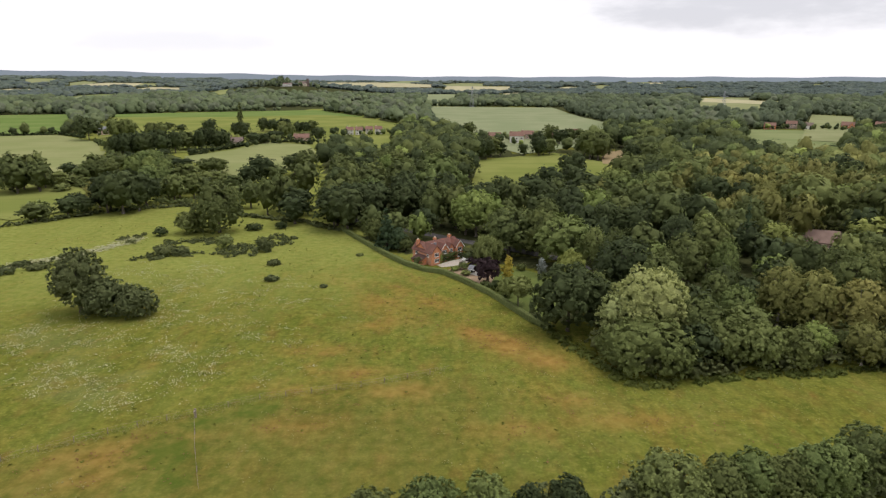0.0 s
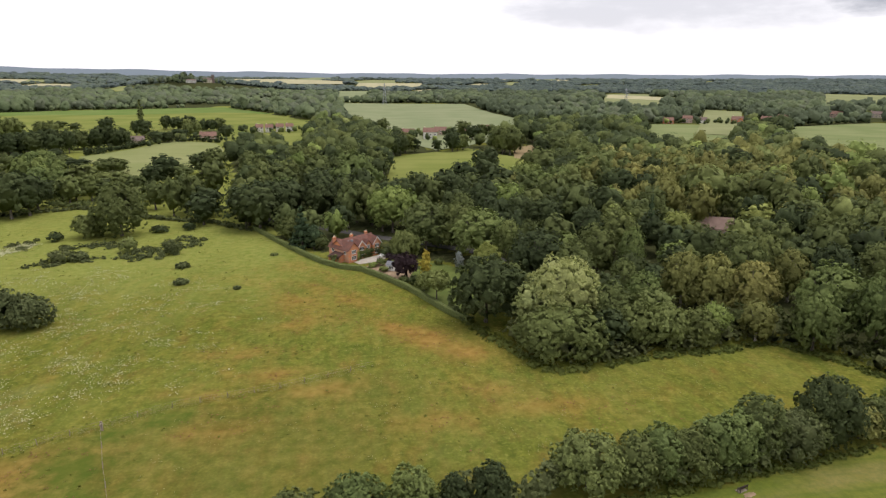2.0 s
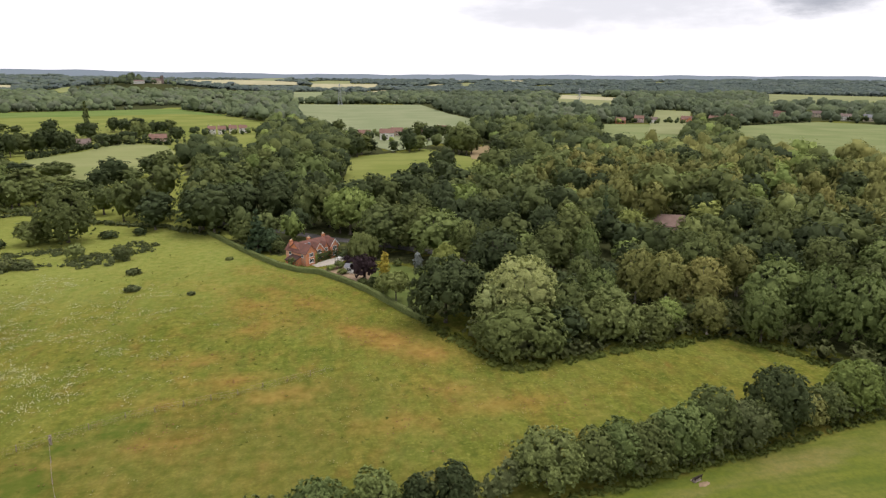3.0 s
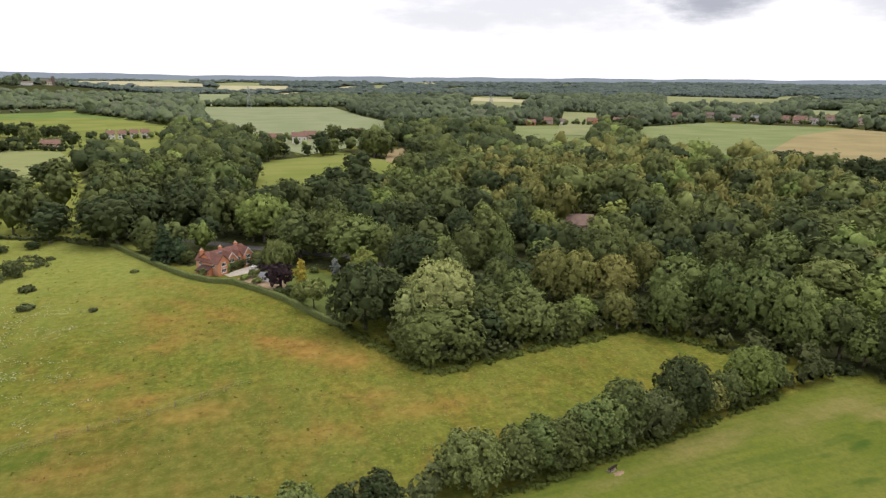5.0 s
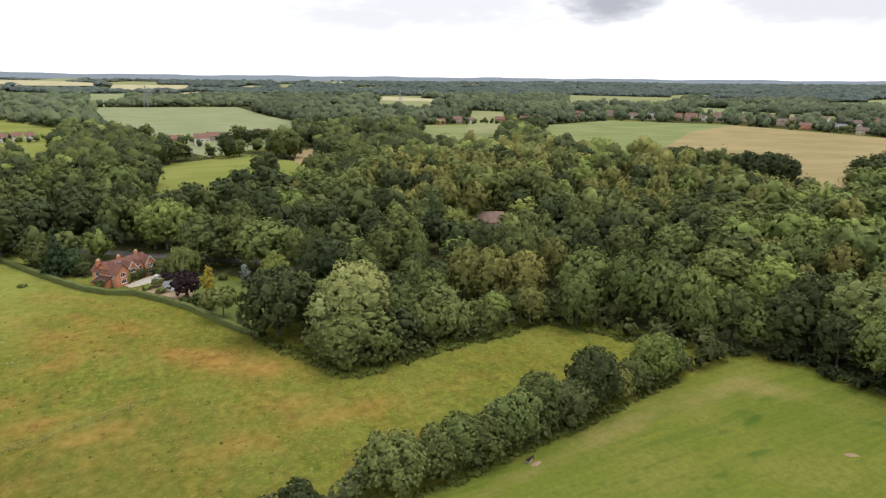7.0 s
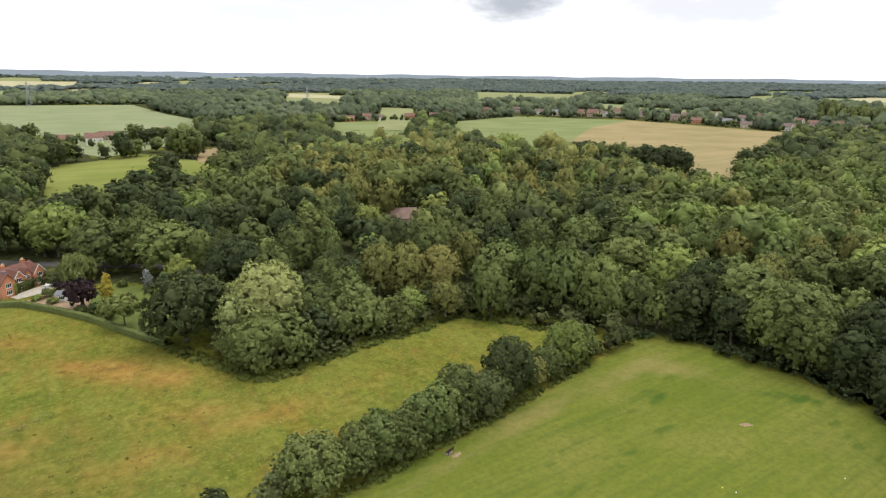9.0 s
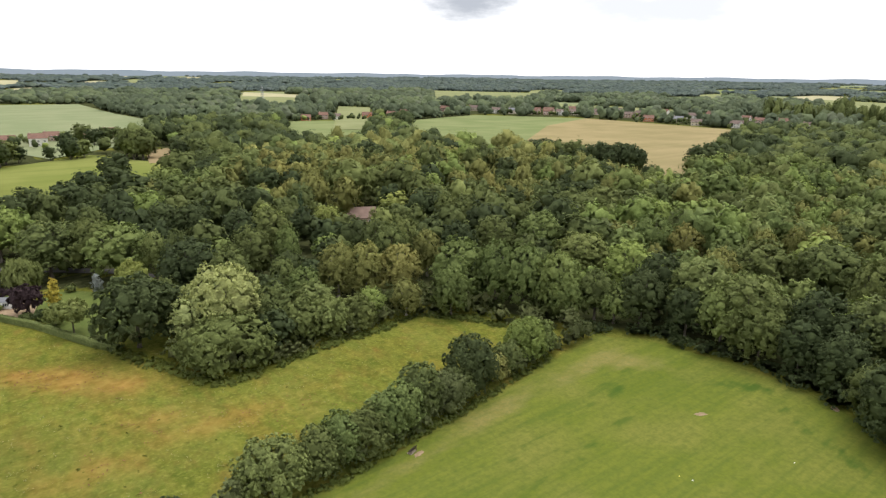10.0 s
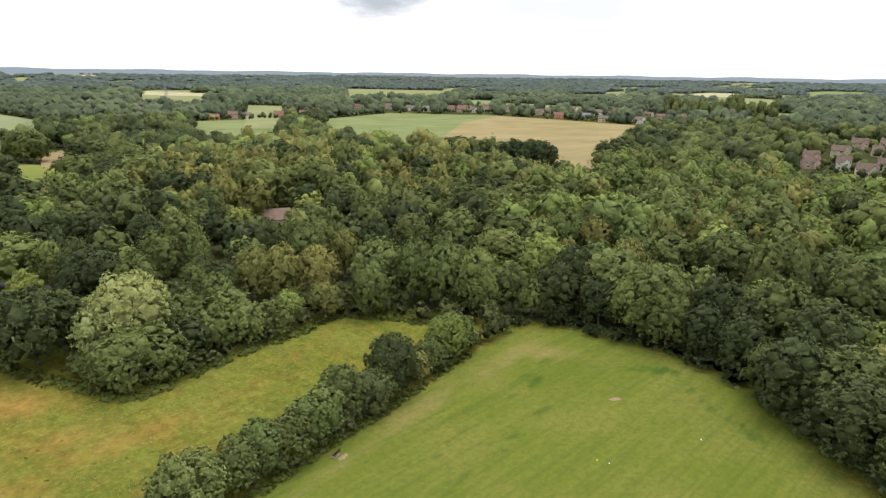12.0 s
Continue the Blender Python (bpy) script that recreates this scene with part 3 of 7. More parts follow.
def sprays(r, lobes, count, size, loose=0.34, hang=0.0, under=0.35, plume=0.0, clump=7, rough=1.0):
    """Leaf sprays, one small kite each, gathered in leafy clumps over the outside of the lobes. Returns verts, quads and leaf normals."""
    k = len(lobes)
    area = lobes[:, 3] * (lobes[:, 3] + lobes[:, 5])
    bunches = count >= 150
    want = max(12, int(count * 0.85) // clump) if bunches else count
    need, left, got = want, want, []
    for _ in range(6):
        n = int(need * 1.8) + 8
        which = r.choice(k, n, p=area / area.sum())
        way = unit(r.normal(size=(n, 3)))
        keep = (way[:, 2] > -0.25) | (r.rand(n) < under)
        which, way = which[keep], way[keep]
        p = lobes[which, :3] + way * lobes[which, 3:] * ((0.84 + 0.16 * r.rand(len(way))) if bunches else (0.86 + 0.36 * r.rand(len(way)) ** 1.6))[:, None]
        free = np.ones(len(p), bool)
        for j in range(k):
            d = (((p - lobes[j, :3]) / lobes[j, 3:]) ** 2).sum(1)
            free &= (d > 0.72) | (which == j)
        got.append((p[free], way[free]))
        left -= int(free.sum())
        if left <= 0:
            break
    p, way = np.concatenate([g[0] for g in got])[:want], np.concatenate([g[1] for g in got])[:want]
    mid, half = (lobes[:, :3] * area[:, None]).sum(0) / area.sum(), np.abs(lobes[:, :3] - lobes[:, :3].mean(0)).max(0) + lobes[:, 3:].mean(0)
    face = way if bunches else unit(0.5 * way + 0.5 * unit((p - mid) / half))
    if bunches:
        # each clump is a small dome of sprays on the end of a branch, with a hollow round it
        reach = 0.46 * math.sqrt(2.1 * area.sum() / max(len(p), 1) / 3.1416)
        each = reach * r.uniform(0.5, 1.5, (len(p), 1))
        pick = r.randint(0, len(p), count)
        d = unit(r.normal(size=(count, 3)) + 0.9 * way[pick] + (0, 0, 0.45))
        step = d * each[pick] * r.uniform(0.3, 1.5, (count, 1)) * (1, 1, 0.85)
        if plume:
            step = step * 0.8 + np.array((0.55, 0.1, 0.8)) * each[pick] * plume * r.uniform(-0.3, 1.3, (count, 1))
        stray = r.rand(count, 1) < 0.3
        step = np.where(stray, step * r.uniform(1.0, 2.2, (count, 1)), step)
        p, way = p[pick] + step, way[pick]
        whole = unit((p - mid) / half) if k < 60 else way
        face = unit(0.2 * d + 0.3 * way + 0.5 * whole + rough * (0.22 * r.normal(size=d.shape) + 0.22 * r.normal(size=(len(each), 3))[pick]))
    n = unit(face + (0, 0, 0.35) + loose * (0.4 + 0.6 * rough) * r.normal(size=p.shape))
    if hang:
        n[:, 2] *= 1 - hang
        n = unit(n)
    t = unit(np.cross(n, r.normal(size=p.shape)))
    if hang:
        t = unit(t * (1 - hang) + np.array((0, 0, -1.0)) * hang)
        t = unit(t - n * (t * n).sum(1, keepdims=True))
    u = np.cross(n, t)
    a = 1.25 * size * r.uniform(0.55, 1.45, (len(p), 1)) * (1 + 0.9 * hang)
    c = 1.25 * size * r.uniform(0.3, 0.75, (len(p), 1)) * (1 - 0.35 * hang)
    bend = n * a * 0.28
    v = np.stack([p + t * a - bend, p + u * c, p - t * a - bend, p - u * c], 1).reshape(-1, 3)
    soft = unit((1.05 - 0.5 * rough) * face + 0.5 * rough * n)
    return v, np.arange(len(v)).reshape(-1, 4), np.repeat(soft, 4, 0)


def hearts(r, lobes, shrink=0.62, jag=0.08):
    """The dense inside of a crown: one rough solid a lobe. Returns verts, quads and normals."""
    v = np.concatenate([ICO_V * (1 - jag + 2 * jag * r.rand(12, 1)) * row[3:] * shrink + row[:3] for row in lobes])
    mid = lobes[:, :3].mean(0)
    return v, solid_quads(len(lobes)), unit(0.45 * np.tile(ICO_V, (len(lobes), 1)) + unit((v - mid) / (np.abs(v - mid).max(0) + 1e-6)))


def crown_arrays(r, lobes, count, size, few=None, solid=0.62, **kw):
    """Sprays and hearts together."""
    qv, qf, qn = sprays(r, lobes, count, size, **kw)
    core = lobes if few is None else lobes[:few]
    hv, hf, hn = hearts(r, core, solid)
    return np.concatenate([qv, hv]), np.concatenate([qf, hf + len(qv)]), np.concatenate([qn, hn])


def crown_mesh(name, r, lobes, count, size, leaf, **kw):
    v, f, n = crown_arrays(r, lobes, count, size, **kw)
    return mesh_of(name, v, f, [leaf], normals=n)


def solid_quads(count):
    """The faces of that many 20-faced solids, taken in neighbouring pairs as ten quads each."""
    quads = []
    for i, j in ((0, 1), (2, 3), (4, 7), (5, 15), (6, 16), (8, 17), (9, 18), (10, 11), (12, 13), (14, 19)):
        a, c = list(ICO_F[i]), list(ICO_F[j])
        at = [k for k in range(3) if a[k] not in c][0]
        lone = [p for p in c if p not in a][0]
        quads.append([a[at], a[(at + 1) % 3], lone, a[(at + 2) % 3]])
    return np.concatenate([np.array(quads) + 12 * i for i in range(count)])


def limb(bm, a, c, ra, rc, sides=7):
    """A tapered round bough from a to c."""
    a, c = Vector(a), Vector(c)
    q = (c - a).to_track_quat("Z", "Y")
    rings = []
    for p, w in ((a, ra), (a.lerp(c, 0.5) + q @ Vector((ra * 0.3, 0, 0)), (ra + rc) / 2), (c, rc)):
        rings.append([bm.verts.new(p + q @ Vector((math.cos(6.2832 * i / sides) * w, math.sin(6.2832 * i / sides) * w, 0))) for i in range(sides)])
    for lo, hi in zip(rings, rings[1:]):
        for i in range(sides):
            bm.faces.new((lo[i], lo[(i + 1) % sides], hi[(i + 1) % sides], hi[i]))
    bm.faces.new(rings[-1])


def trunk_mesh(r, lobes, height, bark, girth=None):
    """A trunk with a flared foot, and a limb towards each of the larger lobes."""
    bm = bmesh.new()
    g = girth or height * 0.022
    fork = Vector((0, 0, height * 0.38))
    limb(bm, (0, 0, -0.2), (0, 0, height * 0.06), g * 1.7, g * 1.1, 9)
    limb(bm, (0, 0, height * 0.05), fork, g * 1.12, g * 0.8, 9)
    limb(bm, fork, (0.1, 0, height * 0.72), g * 0.8, g * 0.25)
    for row in lobes[1:6]:
        limb(bm, fork * r.uniform(0.7, 1.1), row[:3], g * 0.45, g * 0.14, 4)
    me = bpy.data.meshes.new("trunk")
    bm.to_mesh(me)
    bm.free()
    me.materials.append(bark)
    return me


def part(name, me, parent, label=""):
    ob = new(name, me)
    ob.parent = parent
    return tagged(ob, label)


TREE_SHAPES = {"round": lobes_round, "tall": lobes_tall, "cone": lobes_cone}


def tree(name, x, y, height, radius, leaf, label, category="tree", group="", shape="round", seed=1, count=1500, size=0.45, bark=None, trunk=True, turn=None, shape_args=None, **kw):
    """One tree or shrub: an Empty at its foot with trunk and crown."""
    r = np.random.RandomState(seed)
    lobes = TREE_SHAPES[shape](r, radius, height, **(shape_args or {}))
    thing = tagged(new(name), label, category, group)
    thing.matrix_basis = pose(x, y, 0, 0, 0, r.uniform(0, 360) if turn is None else turn)
    if trunk:
        part("trunk", trunk_mesh(r, lobes, height, bark or BARK), thing)
    part("crown", crown_mesh("crown", r, lobes, count, size, leaf, **kw), thing)
    return thing

# ---- single trees and shrubs ----
LANDMARKS = []   # x, y and the room that each keeps in the wood


def stand(name, x, y, height, radius, leaf, label, room=None, **kw):
    LANDMARKS.append((x, y, radius * 0.8 if room is None else room))
    if kw.get("shape", "round") == "round":
        kw["shape_args"] = dict(core=0.78, **(kw.get("shape_args") or {}))
    return tree(name, x, y, height, radius, leaf, label, **kw)


# the DARK kind are the deeper green oaks, listed apart from the others
KIND_NAME = {OAK: ("oak_tree", "leafy mid-green oak in the wood"), DARK: ("sycamore_tree", "dark green dense oak in the wood"), FRESH: ("lime_tree", "bright green broadleaf tree in the wood"),
             BIRCH: ("birch_tree", "olive-green birch with a light open crown"), SALLOW: ("sallow_tree", "grey-green sallow among other trees"),
             ASH: ("ash_tree", "cool green ash with feathery sprays"), TAWNY: ("birch_tree", "tawny thin-leaved birch among green trees"),
             LIME: ("lime_tree", "yellow-green tree standing out of the wood"), CONIFER: ("conifer_tree", "slim dark conifer rising from the wood")}
BANK = {}        # trees built so far, by kind, nearness and variant
made_count = [0]
rw = np.random.RandomState(21)


def wood_tree(leaf, x, y, height, radius, keep=True, plain=False):
    """A tree of the wood: built once for each kind and variant, then copied and stretched."""
    if radius > 8.4:
        # a broad crown is a clump of several trees
        n = 3 if radius < 12 else 5
        for i in range(n):
            a = i * 6.283 / n + rw.uniform(-0.5, 0.5)
            wood_tree(leaf, x + math.cos(a) * radius * 0.52, y + math.sin(a) * radius * 0.52, height * rw.uniform(0.84, 1.04), radius * rw.uniform(0.52, 0.66))
        return None
    near = 0 if plain else 2 if math.hypot(x, y) < 225 else 1
    made_count[0] += 1
    key = (leaf.name, near, made_count[0] % 3)
    if keep:
        LANDMARKS.append((x, y, radius * 0.85 + 3.2))
    stretch = (radius / 5.5, radius / 5.5, height / 15.0)
    if key not in BANK:
        nm, lb = KIND_NAME[leaf]
        airy = leaf in (BIRCH, TAWNY, ASH, SALLOW, LIME)
        BANK[key] = tree(nm, x, y, 15.0, 5.5, leaf, lb, group="trees of the wood", seed=100 + len(BANK) * 3, count=(640, 640, 3500)[near], size=(0.46, 0.50, 0.24)[near],
                         shape="cone" if leaf is CONIFER else "round", bark=PALE_BARK if leaf in (BIRCH, TAWNY) else BARK, loose=0.38 if airy else 0.28, hang=0.12 if airy else 0.0,
                         shape_args=None if leaf is CONIFER else dict(low=-0.02, count=(16, 18, 30)[near], lump=(0.33, 0.31, 0.28)[near]), under=0.15, few=None if near == 2 or leaf is CONIFER else 9, rough=(0.5, 0.3, 0.9)[near], solid=(0.78, 0.8, 0.64)[near], plume=0.9 if leaf is ASH and near == 2 else 0.0)
        BANK[key].scale = stretch
        return BANK[key]
    # the ashes all lean with the wind
    ob = copy_thing(BANK[key], pose(x, y, 0, 0, 0, rw.uniform(-50, 0) if leaf is ASH else rw.uniform(0, 360)))
    ob.scale = stretch
    return ob


stand("silver_willow", 43.0, 125.5, 17.6, 7.8, SILVER, "pale silvery willow at the corner of the wood", count=7600, size=0.24, seed=41, hang=0.1, loose=0.45, shape_args=dict(low=0.0, count=24, lump=0.36))
stand("silver_willow", 36.0, 123.8, 12.8, 4.4, SILVER, "lower silvery stem beside the tall willow", count=2600, size=0.24, seed=40, hang=0.1, loose=0.45, shape_args=dict(low=0.0, count=16, lump=0.40))
stand("sallow_tree", 40.0, 116.4, 10.0, 9.4, GREEN_SALLOW, "broad olive-green sallow spreading onto the meadow", count=7000, size=0.28, seed=42, hang=0.08, shape_args=dict(low=-0.1, count=40, lump=0.26))
stand("sallow_tree", 52.0, 122.5, 12.5, 5.4, OAK, "dark green sallow behind the willow", count=2600, size=0.30, seed=52, hang=0.08, shape_args=dict(low=0.0))
stand("sallow_tree", 55.5, 118.4, 10.4, 5.0, SALLOW, "bushy olive sallow at the wood's edge", count=2900, size=0.30, seed=53, hang=0.08, shape_args=dict(low=-0.05))
stand("sallow_tree", 62.5, 117.6, 8.6, 5.0, SALLOW, "bushy grey-green sallow at the wood's edge", count=2500, size=0.30, seed=54, hang=0.08, shape_args=dict(low=-0.05))
stand("sallow_tree", 69.0, 117.2, 7.4, 4.4, OAK, "low green sallow at the wood's edge", count=2200, size=0.30, seed=57, hang=0.08, shape_args=dict(low=-0.05))
stand("oak_tree", 28.0, 134.5, 15.4, 7.8, DARK, "dark round oak at the end of the garden hedge", count=5200, size=0.36, seed=43, shape_args=dict(low=0.03, count=26, lump=0.32))
stand("hawthorn_tree", -87.0, 146.0, 16.2, 6.2, BRAMBLE, "open-crowned hawthorn in the meadow", count=5200, size=0.27, seed=44, loose=0.7, shape_args=dict(low=0.02, count=26, lump=0.34))
stand("hawthorn_bush", -80.0, 144.5, 9.2, 5.6, BRAMBLE, "dense dark hawthorn thicket in the meadow", category="bush", count=5200, size=0.25, seed=45, shape_args=dict(low=-0.1, count=22, lump=0.34))
stand("hawthorn_bush", -72.5, 144.0, 7.4, 4.6, BRAMBLE, "dense dark hawthorn thicket in the meadow", category="bush", count=3600, size=0.25, seed=55, shape_args=dict(low=-0.1, count=18, lump=0.36))
stand("oak_tree", -81.5, 229.0, 18.6, 8.8, OAK, "big rounded oak standing in the meadow", count=6500, size=0.36, seed=46, shape_args=dict(low=-0.05, count=28, lump=0.32))
stand("hawthorn_bush", -92.0, 228.0, 8.0, 5.0, SALLOW, "low bush beside the meadow oak", category="bush", count=1400, size=0.45, seed=56, shape_args=dict(low=0.0))

# the hedge between the meadow and the mown field
H = dict(category="hedge tree", group="trees of the field hedge")
stand("hawthorn_bush", -9.0, 68.0, 6.4, 3.6, OAK, "leafy hawthorn in the field hedge", count=4480, size=0.172, seed=60, shape_args=dict(low=0.0), **H)
stand("hawthorn_bush", -1.5, 69.5, 6.6, 4.0, ASH, "leafy green hawthorn in the field hedge", count=5376, size=0.172, seed=61, shape_args=dict(low=0.0, count=20, lump=0.32), **H)
stand("hawthorn_bush", 5.5, 70.5, 6.6, 3.2, ASH, "leafy green hawthorn in the field hedge", count=4480, size=0.172, seed=62, shape_args=dict(low=0.0, count=20, lump=0.32), **H)
stand("holly_bush", 11.0, 70.3, 5.8, 2.0, DARK, "small dark holly in the field hedge", count=2464, size=0.156, seed=63, shape_args=dict(low=0.0), **H)
stand("holly_bush", 16.0, 70.6, 6.4, 2.7, DARK, "small dark holly in the field hedge", count=3360, size=0.156, seed=64, shape_args=dict(low=0.0), **H)
stand("field_maple", 29.6, 72.8, 8.4, 5.0, SALLOW, "rounded yellowish green field maple in the field hedge", count=8400, size=0.179, seed=65, shape_args=dict(low=-0.05, count=30, lump=0.28), **H)
stand("hawthorn_bush", 36.4, 72.6, 7.6, 3.7, OAK, "leafy hawthorn in the field hedge", count=4200, size=0.172, seed=66, shape_args=dict(low=-0.05), **H)
stand("hawthorn_bush", 40.6, 73.6, 8.4, 3.6, ASH, "tall green hawthorn in the field hedge", count=4480, size=0.172, seed=67, shape_args=dict(low=-0.05), **H)
stand("hawthorn_bush", 44.6, 73.2, 7.8, 3.7, OAK, "leafy hawthorn in the field hedge", count=4200, size=0.172, seed=68, shape_args=dict(low=-0.05), **H)
stand("ash_sapling", 48.6, 74.4, 9.0, 3.6, ASH, "young ash with pale feathery leaves in the hedge", count=4760, size=0.187, seed=69, shape_args=dict(low=-0.05), **H)
stand("ash_sapling", 52.6, 75.0, 9.2, 3.4, ASH, "young ash with pale feathery leaves in the hedge", count=4760, size=0.187, seed=70, shape_args=dict(low=-0.05), **H)
stand("hawthorn_bush", 56.8, 76.2, 10.8, 3.8, OAK, "tall hawthorn in the field hedge", count=5152, size=0.179, seed=71, shape_args=dict(low=-0.05), **H)
stand("elder_bush", 61.6, 76.0, 7.6, 4.0, BRAMBLE, "brownish elder in the field hedge", count=4200, size=0.179, seed=72, shape_args=dict(low=-0.05), **H)
stand("hawthorn_bush", 65.6, 77.4, 6.6, 3.2, OAK, "low hawthorn beside the dark holly", count=3360, size=0.179, seed=76, shape_args=dict(low=-0.05), **H)
stand("holly_tree", 70.0, 79.0, 11.0, 4.9, DARK, "dark round holly tree in the field hedge", count=8400, size=0.172, seed=47, shape_args=dict(low=-0.03, count=28, lump=0.30), **H)
stand("hawthorn_bush", 76.0, 79.6, 5.8, 3.2, BIRCH, "low brownish bush in the field hedge", count=3360, size=0.179, seed=73, shape_args=dict(low=-0.05), **H)
stand("hawthorn_bush", 80.8, 80.6, 6.4, 3.2, OAK, "leafy low hawthorn in the field hedge", count=3360, size=0.179, seed=77, shape_args=dict(low=-0.05), **H)
stand("ash_sapling", 87.0, 82.0, 9.4, 4.0, FRESH, "fresh green young ash at the end of the hedge", count=5376, size=0.187, seed=74, shape_args=dict(low=0.0), **H)
stand("hawthorn_bush", 92.0, 83.0, 7.5, 3.4, ASH, "leafy bush where the hedge meets the wood", count=4256, size=0.195, seed=75, shape_args=dict(low=0.0), **H)

# small bushes of the meadow
S = dict(category="bush", group="bushes of the meadow", trunk=False)
for n, (x, y, h, w, leaf) in enumerate(((-101, 224, 3.2, 2.4, DARK), (-88.5, 197.5, 3.6, 3.4, BRAMBLE), (-84, 199, 2.6, 3.0, BRAMBLE), (-72.6, 207.5, 4.6, 3.0, SALLOW), (-58.2, 202.5, 5.0, 2.6, BRAMBLE), (-51.3, 187, 1.5, 2.0, BRAMBLE),
                                        (-47.7, 171.5, 1.4, 1.8, BRAMBLE), (-60.6, 235, 2.6, 2.2, DARK), (-32.3, 165.5, 0.7, 1.0, BRAMBLE), (-128, 178, 1.8, 4.5, BRAMBLE), (-120, 183, 1.6, 3.5, BRAMBLE), (-127, 186, 1.4, 2.5, BRAMBLE),
                                        (-26.5, 197.5, 0.6, 1.2, SALLOW), (-70, 233, 2.4, 3.2, DARK), (21.5, 143.5, 1.0, 1.6, BRAMBLE), (-94, 236, 3.4, 3.6, BRAMBLE))):
    tree("meadow_bush", x, y, h, w, leaf, "low dark bush in the rough meadow", seed=80 + n, count=900, size=0.21, shape_args=dict(low=-0.1, count=14, lump=0.36), **S)

# field corner trees and the hedge line past the meadow
stand("hawthorn_bush", -161, 251, 7.4, 4.6, SALLOW, "grey-green bush in the paddock", category="bush", count=900, size=0.5, seed=84, shape_args=dict(low=0.0))
stand("poplar_tree", -182.5, 590, 33.0, 2.9, OAK, "tall slim poplar above the far trees", shape="tall", count=700, size=0.9, seed=86)

wood_tree(DARK, 104.8, 14.4, 13.5, 6.8)
wood_tree(OAK, 99.5, 5.0, 13.0, 6.4)
wood_tree(DARK, 94.0, -2.0, 12.0, 6.0)
wood_tree(DARK, 110.0, 3.0, 16.0, 7.4)
wood_tree(OAK, 111.0, 17.0, 15.6, 7.1)
wood_tree(DARK, 111.8, 25.5, 14.9, 6.1)
wood_tree(DARK, 127.0, 25.3, 17.2, 6.8)
wood_tree(DARK, 128.4, 39.7, 13.8, 4.5)
wood_tree(OAK, 134.6, 35.8, 17.2, 8.0)
wood_tree(SALLOW, 127.8, 57.8, 17.2, 7.3)
wood_tree(DARK, 132.5, 46.3, 16.0, 5.8)
wood_tree(FRESH, 74.5, 119.5, 8.0, 3.5)
wood_tree(SALLOW, 63.9, 127.0, 9.2, 5.0)
wood_tree(ASH, 90.8, 110.2, 12.6, 4.2)
wood_tree(BIRCH, 82.5, 116.8, 9.2, 3.6)
wood_tree(ASH, 110.9, 92.6, 11.5, 4.3)
wood_tree(ASH, 133.0, 60.8, 14.9, 7.2)
wood_tree(ASH, 111.3, 95.3, 16.0, 5.4)
wood_tree(ASH, 64.2, 132.2, 11.5, 4.4)
wood_tree(ASH, 107.1, 102.8, 17.2, 5.4)
wood_tree(SALLOW, 132.2, 71.6, 17.2, 8.0)
wood_tree(ASH, 103.5, 108.5, 17.2, 5.1)
wood_tree(ASH, 97.6, 116.3, 17.2, 6.7)
wood_tree(OAK, 51.0, 144.5, 16.0, 5.6)
wood_tree(SALLOW, 62.1, 139.6, 12.6, 3.4)
wood_tree(TAWNY, 87.8, 127.2, 14.9, 5.7)
wood_tree(BIRCH, 81.6, 132.9, 14.9, 5.3)
wood_tree(BIRCH, 75.8, 136.7, 14.9, 5.0)
wood_tree(DARK, 45.3, 154.0, 17.2, 7.8)
wood_tree(FRESH, 134.3, 92.1, 16.0, 6.7)
wood_tree(OAK, 161.2, 27.1, 17.2, 7.6)
wood_tree(OAK, 161.2, 42.4, 17.2, 8.6)
wood_tree(BIRCH, 150.5, 77.2, 14.9, 4.9)
wood_tree(OAK, 62.9, 161.2, 16.0, 5.9)
wood_tree(ASH, 71.7, 157.1, 16.0, 3.8)
wood_tree(BIRCH, 104.9, 138.5, 13.8, 4.7)
wood_tree(OAK, 46.6, 168.2, 16.0, 4.0)
wood_tree(SALLOW, 137.1, 109.6, 14.3, 7.7)
wood_tree(OAK, 97.8, 146.3, 16.0, 8.5)
wood_tree(DARK, 113.4, 135.5, 16.0, 5.6)
wood_tree(OAK, 161.9, 72.5, 16.0, 8.1)
wood_tree(OAK, 169.6, 59.1, 17.2, 7.3)
wood_tree(OAK, 126.4, 134.4, 16.0, 6.3)
wood_tree(SALLOW, 43.6, 179.2, 14.3, 3.6)
wood_tree(OAK, 175.3, 61.8, 16.0, 8.1)
wood_tree(ASH, 35.5, 185.8, 16.0, 8.2)
wood_tree(ASH, 141.3, 130.3, 16.0, 7.4)
wood_tree(TAWNY, 167.2, 97.2, 14.9, 5.2)
wood_tree(DARK, 69.1, 183.3, 16.0, 6.2)
wood_tree(OAK, 77.0, 181.2, 16.0, 6.7)
wood_tree(ASH, 165.4, 107.1, 16.0, 6.7)
wood_tree(OAK, 30.6, 195.1, 16.0, 6.2)
wood_tree(OAK, 20.8, 197.3, 16.0, 8.1)
wood_tree(BIRCH, 184.0, 83.0, 13.8, 4.4)
wood_tree(BIRCH, 190.9, 77.1, 14.9, 3.5)
wood_tree(DARK, 61.5, 202.3, 16.0, 6.6)
wood_tree(BIRCH, 198.7, 72.3, 14.9, 4.6)
wood_tree(OAK, 35.1, 212.6, 16.0, 5.2)
wood_tree(DARK, 54.1, 209.7, 16.0, 6.3)
wood_tree(CONIFER, 95.1, 196.0, 19.5, 2.4)
wood_tree(OAK, 141.3, 169.2, 16.0, 8.5)
wood_tree(OAK, 170.4, 141.4, 16.0, 9.6)
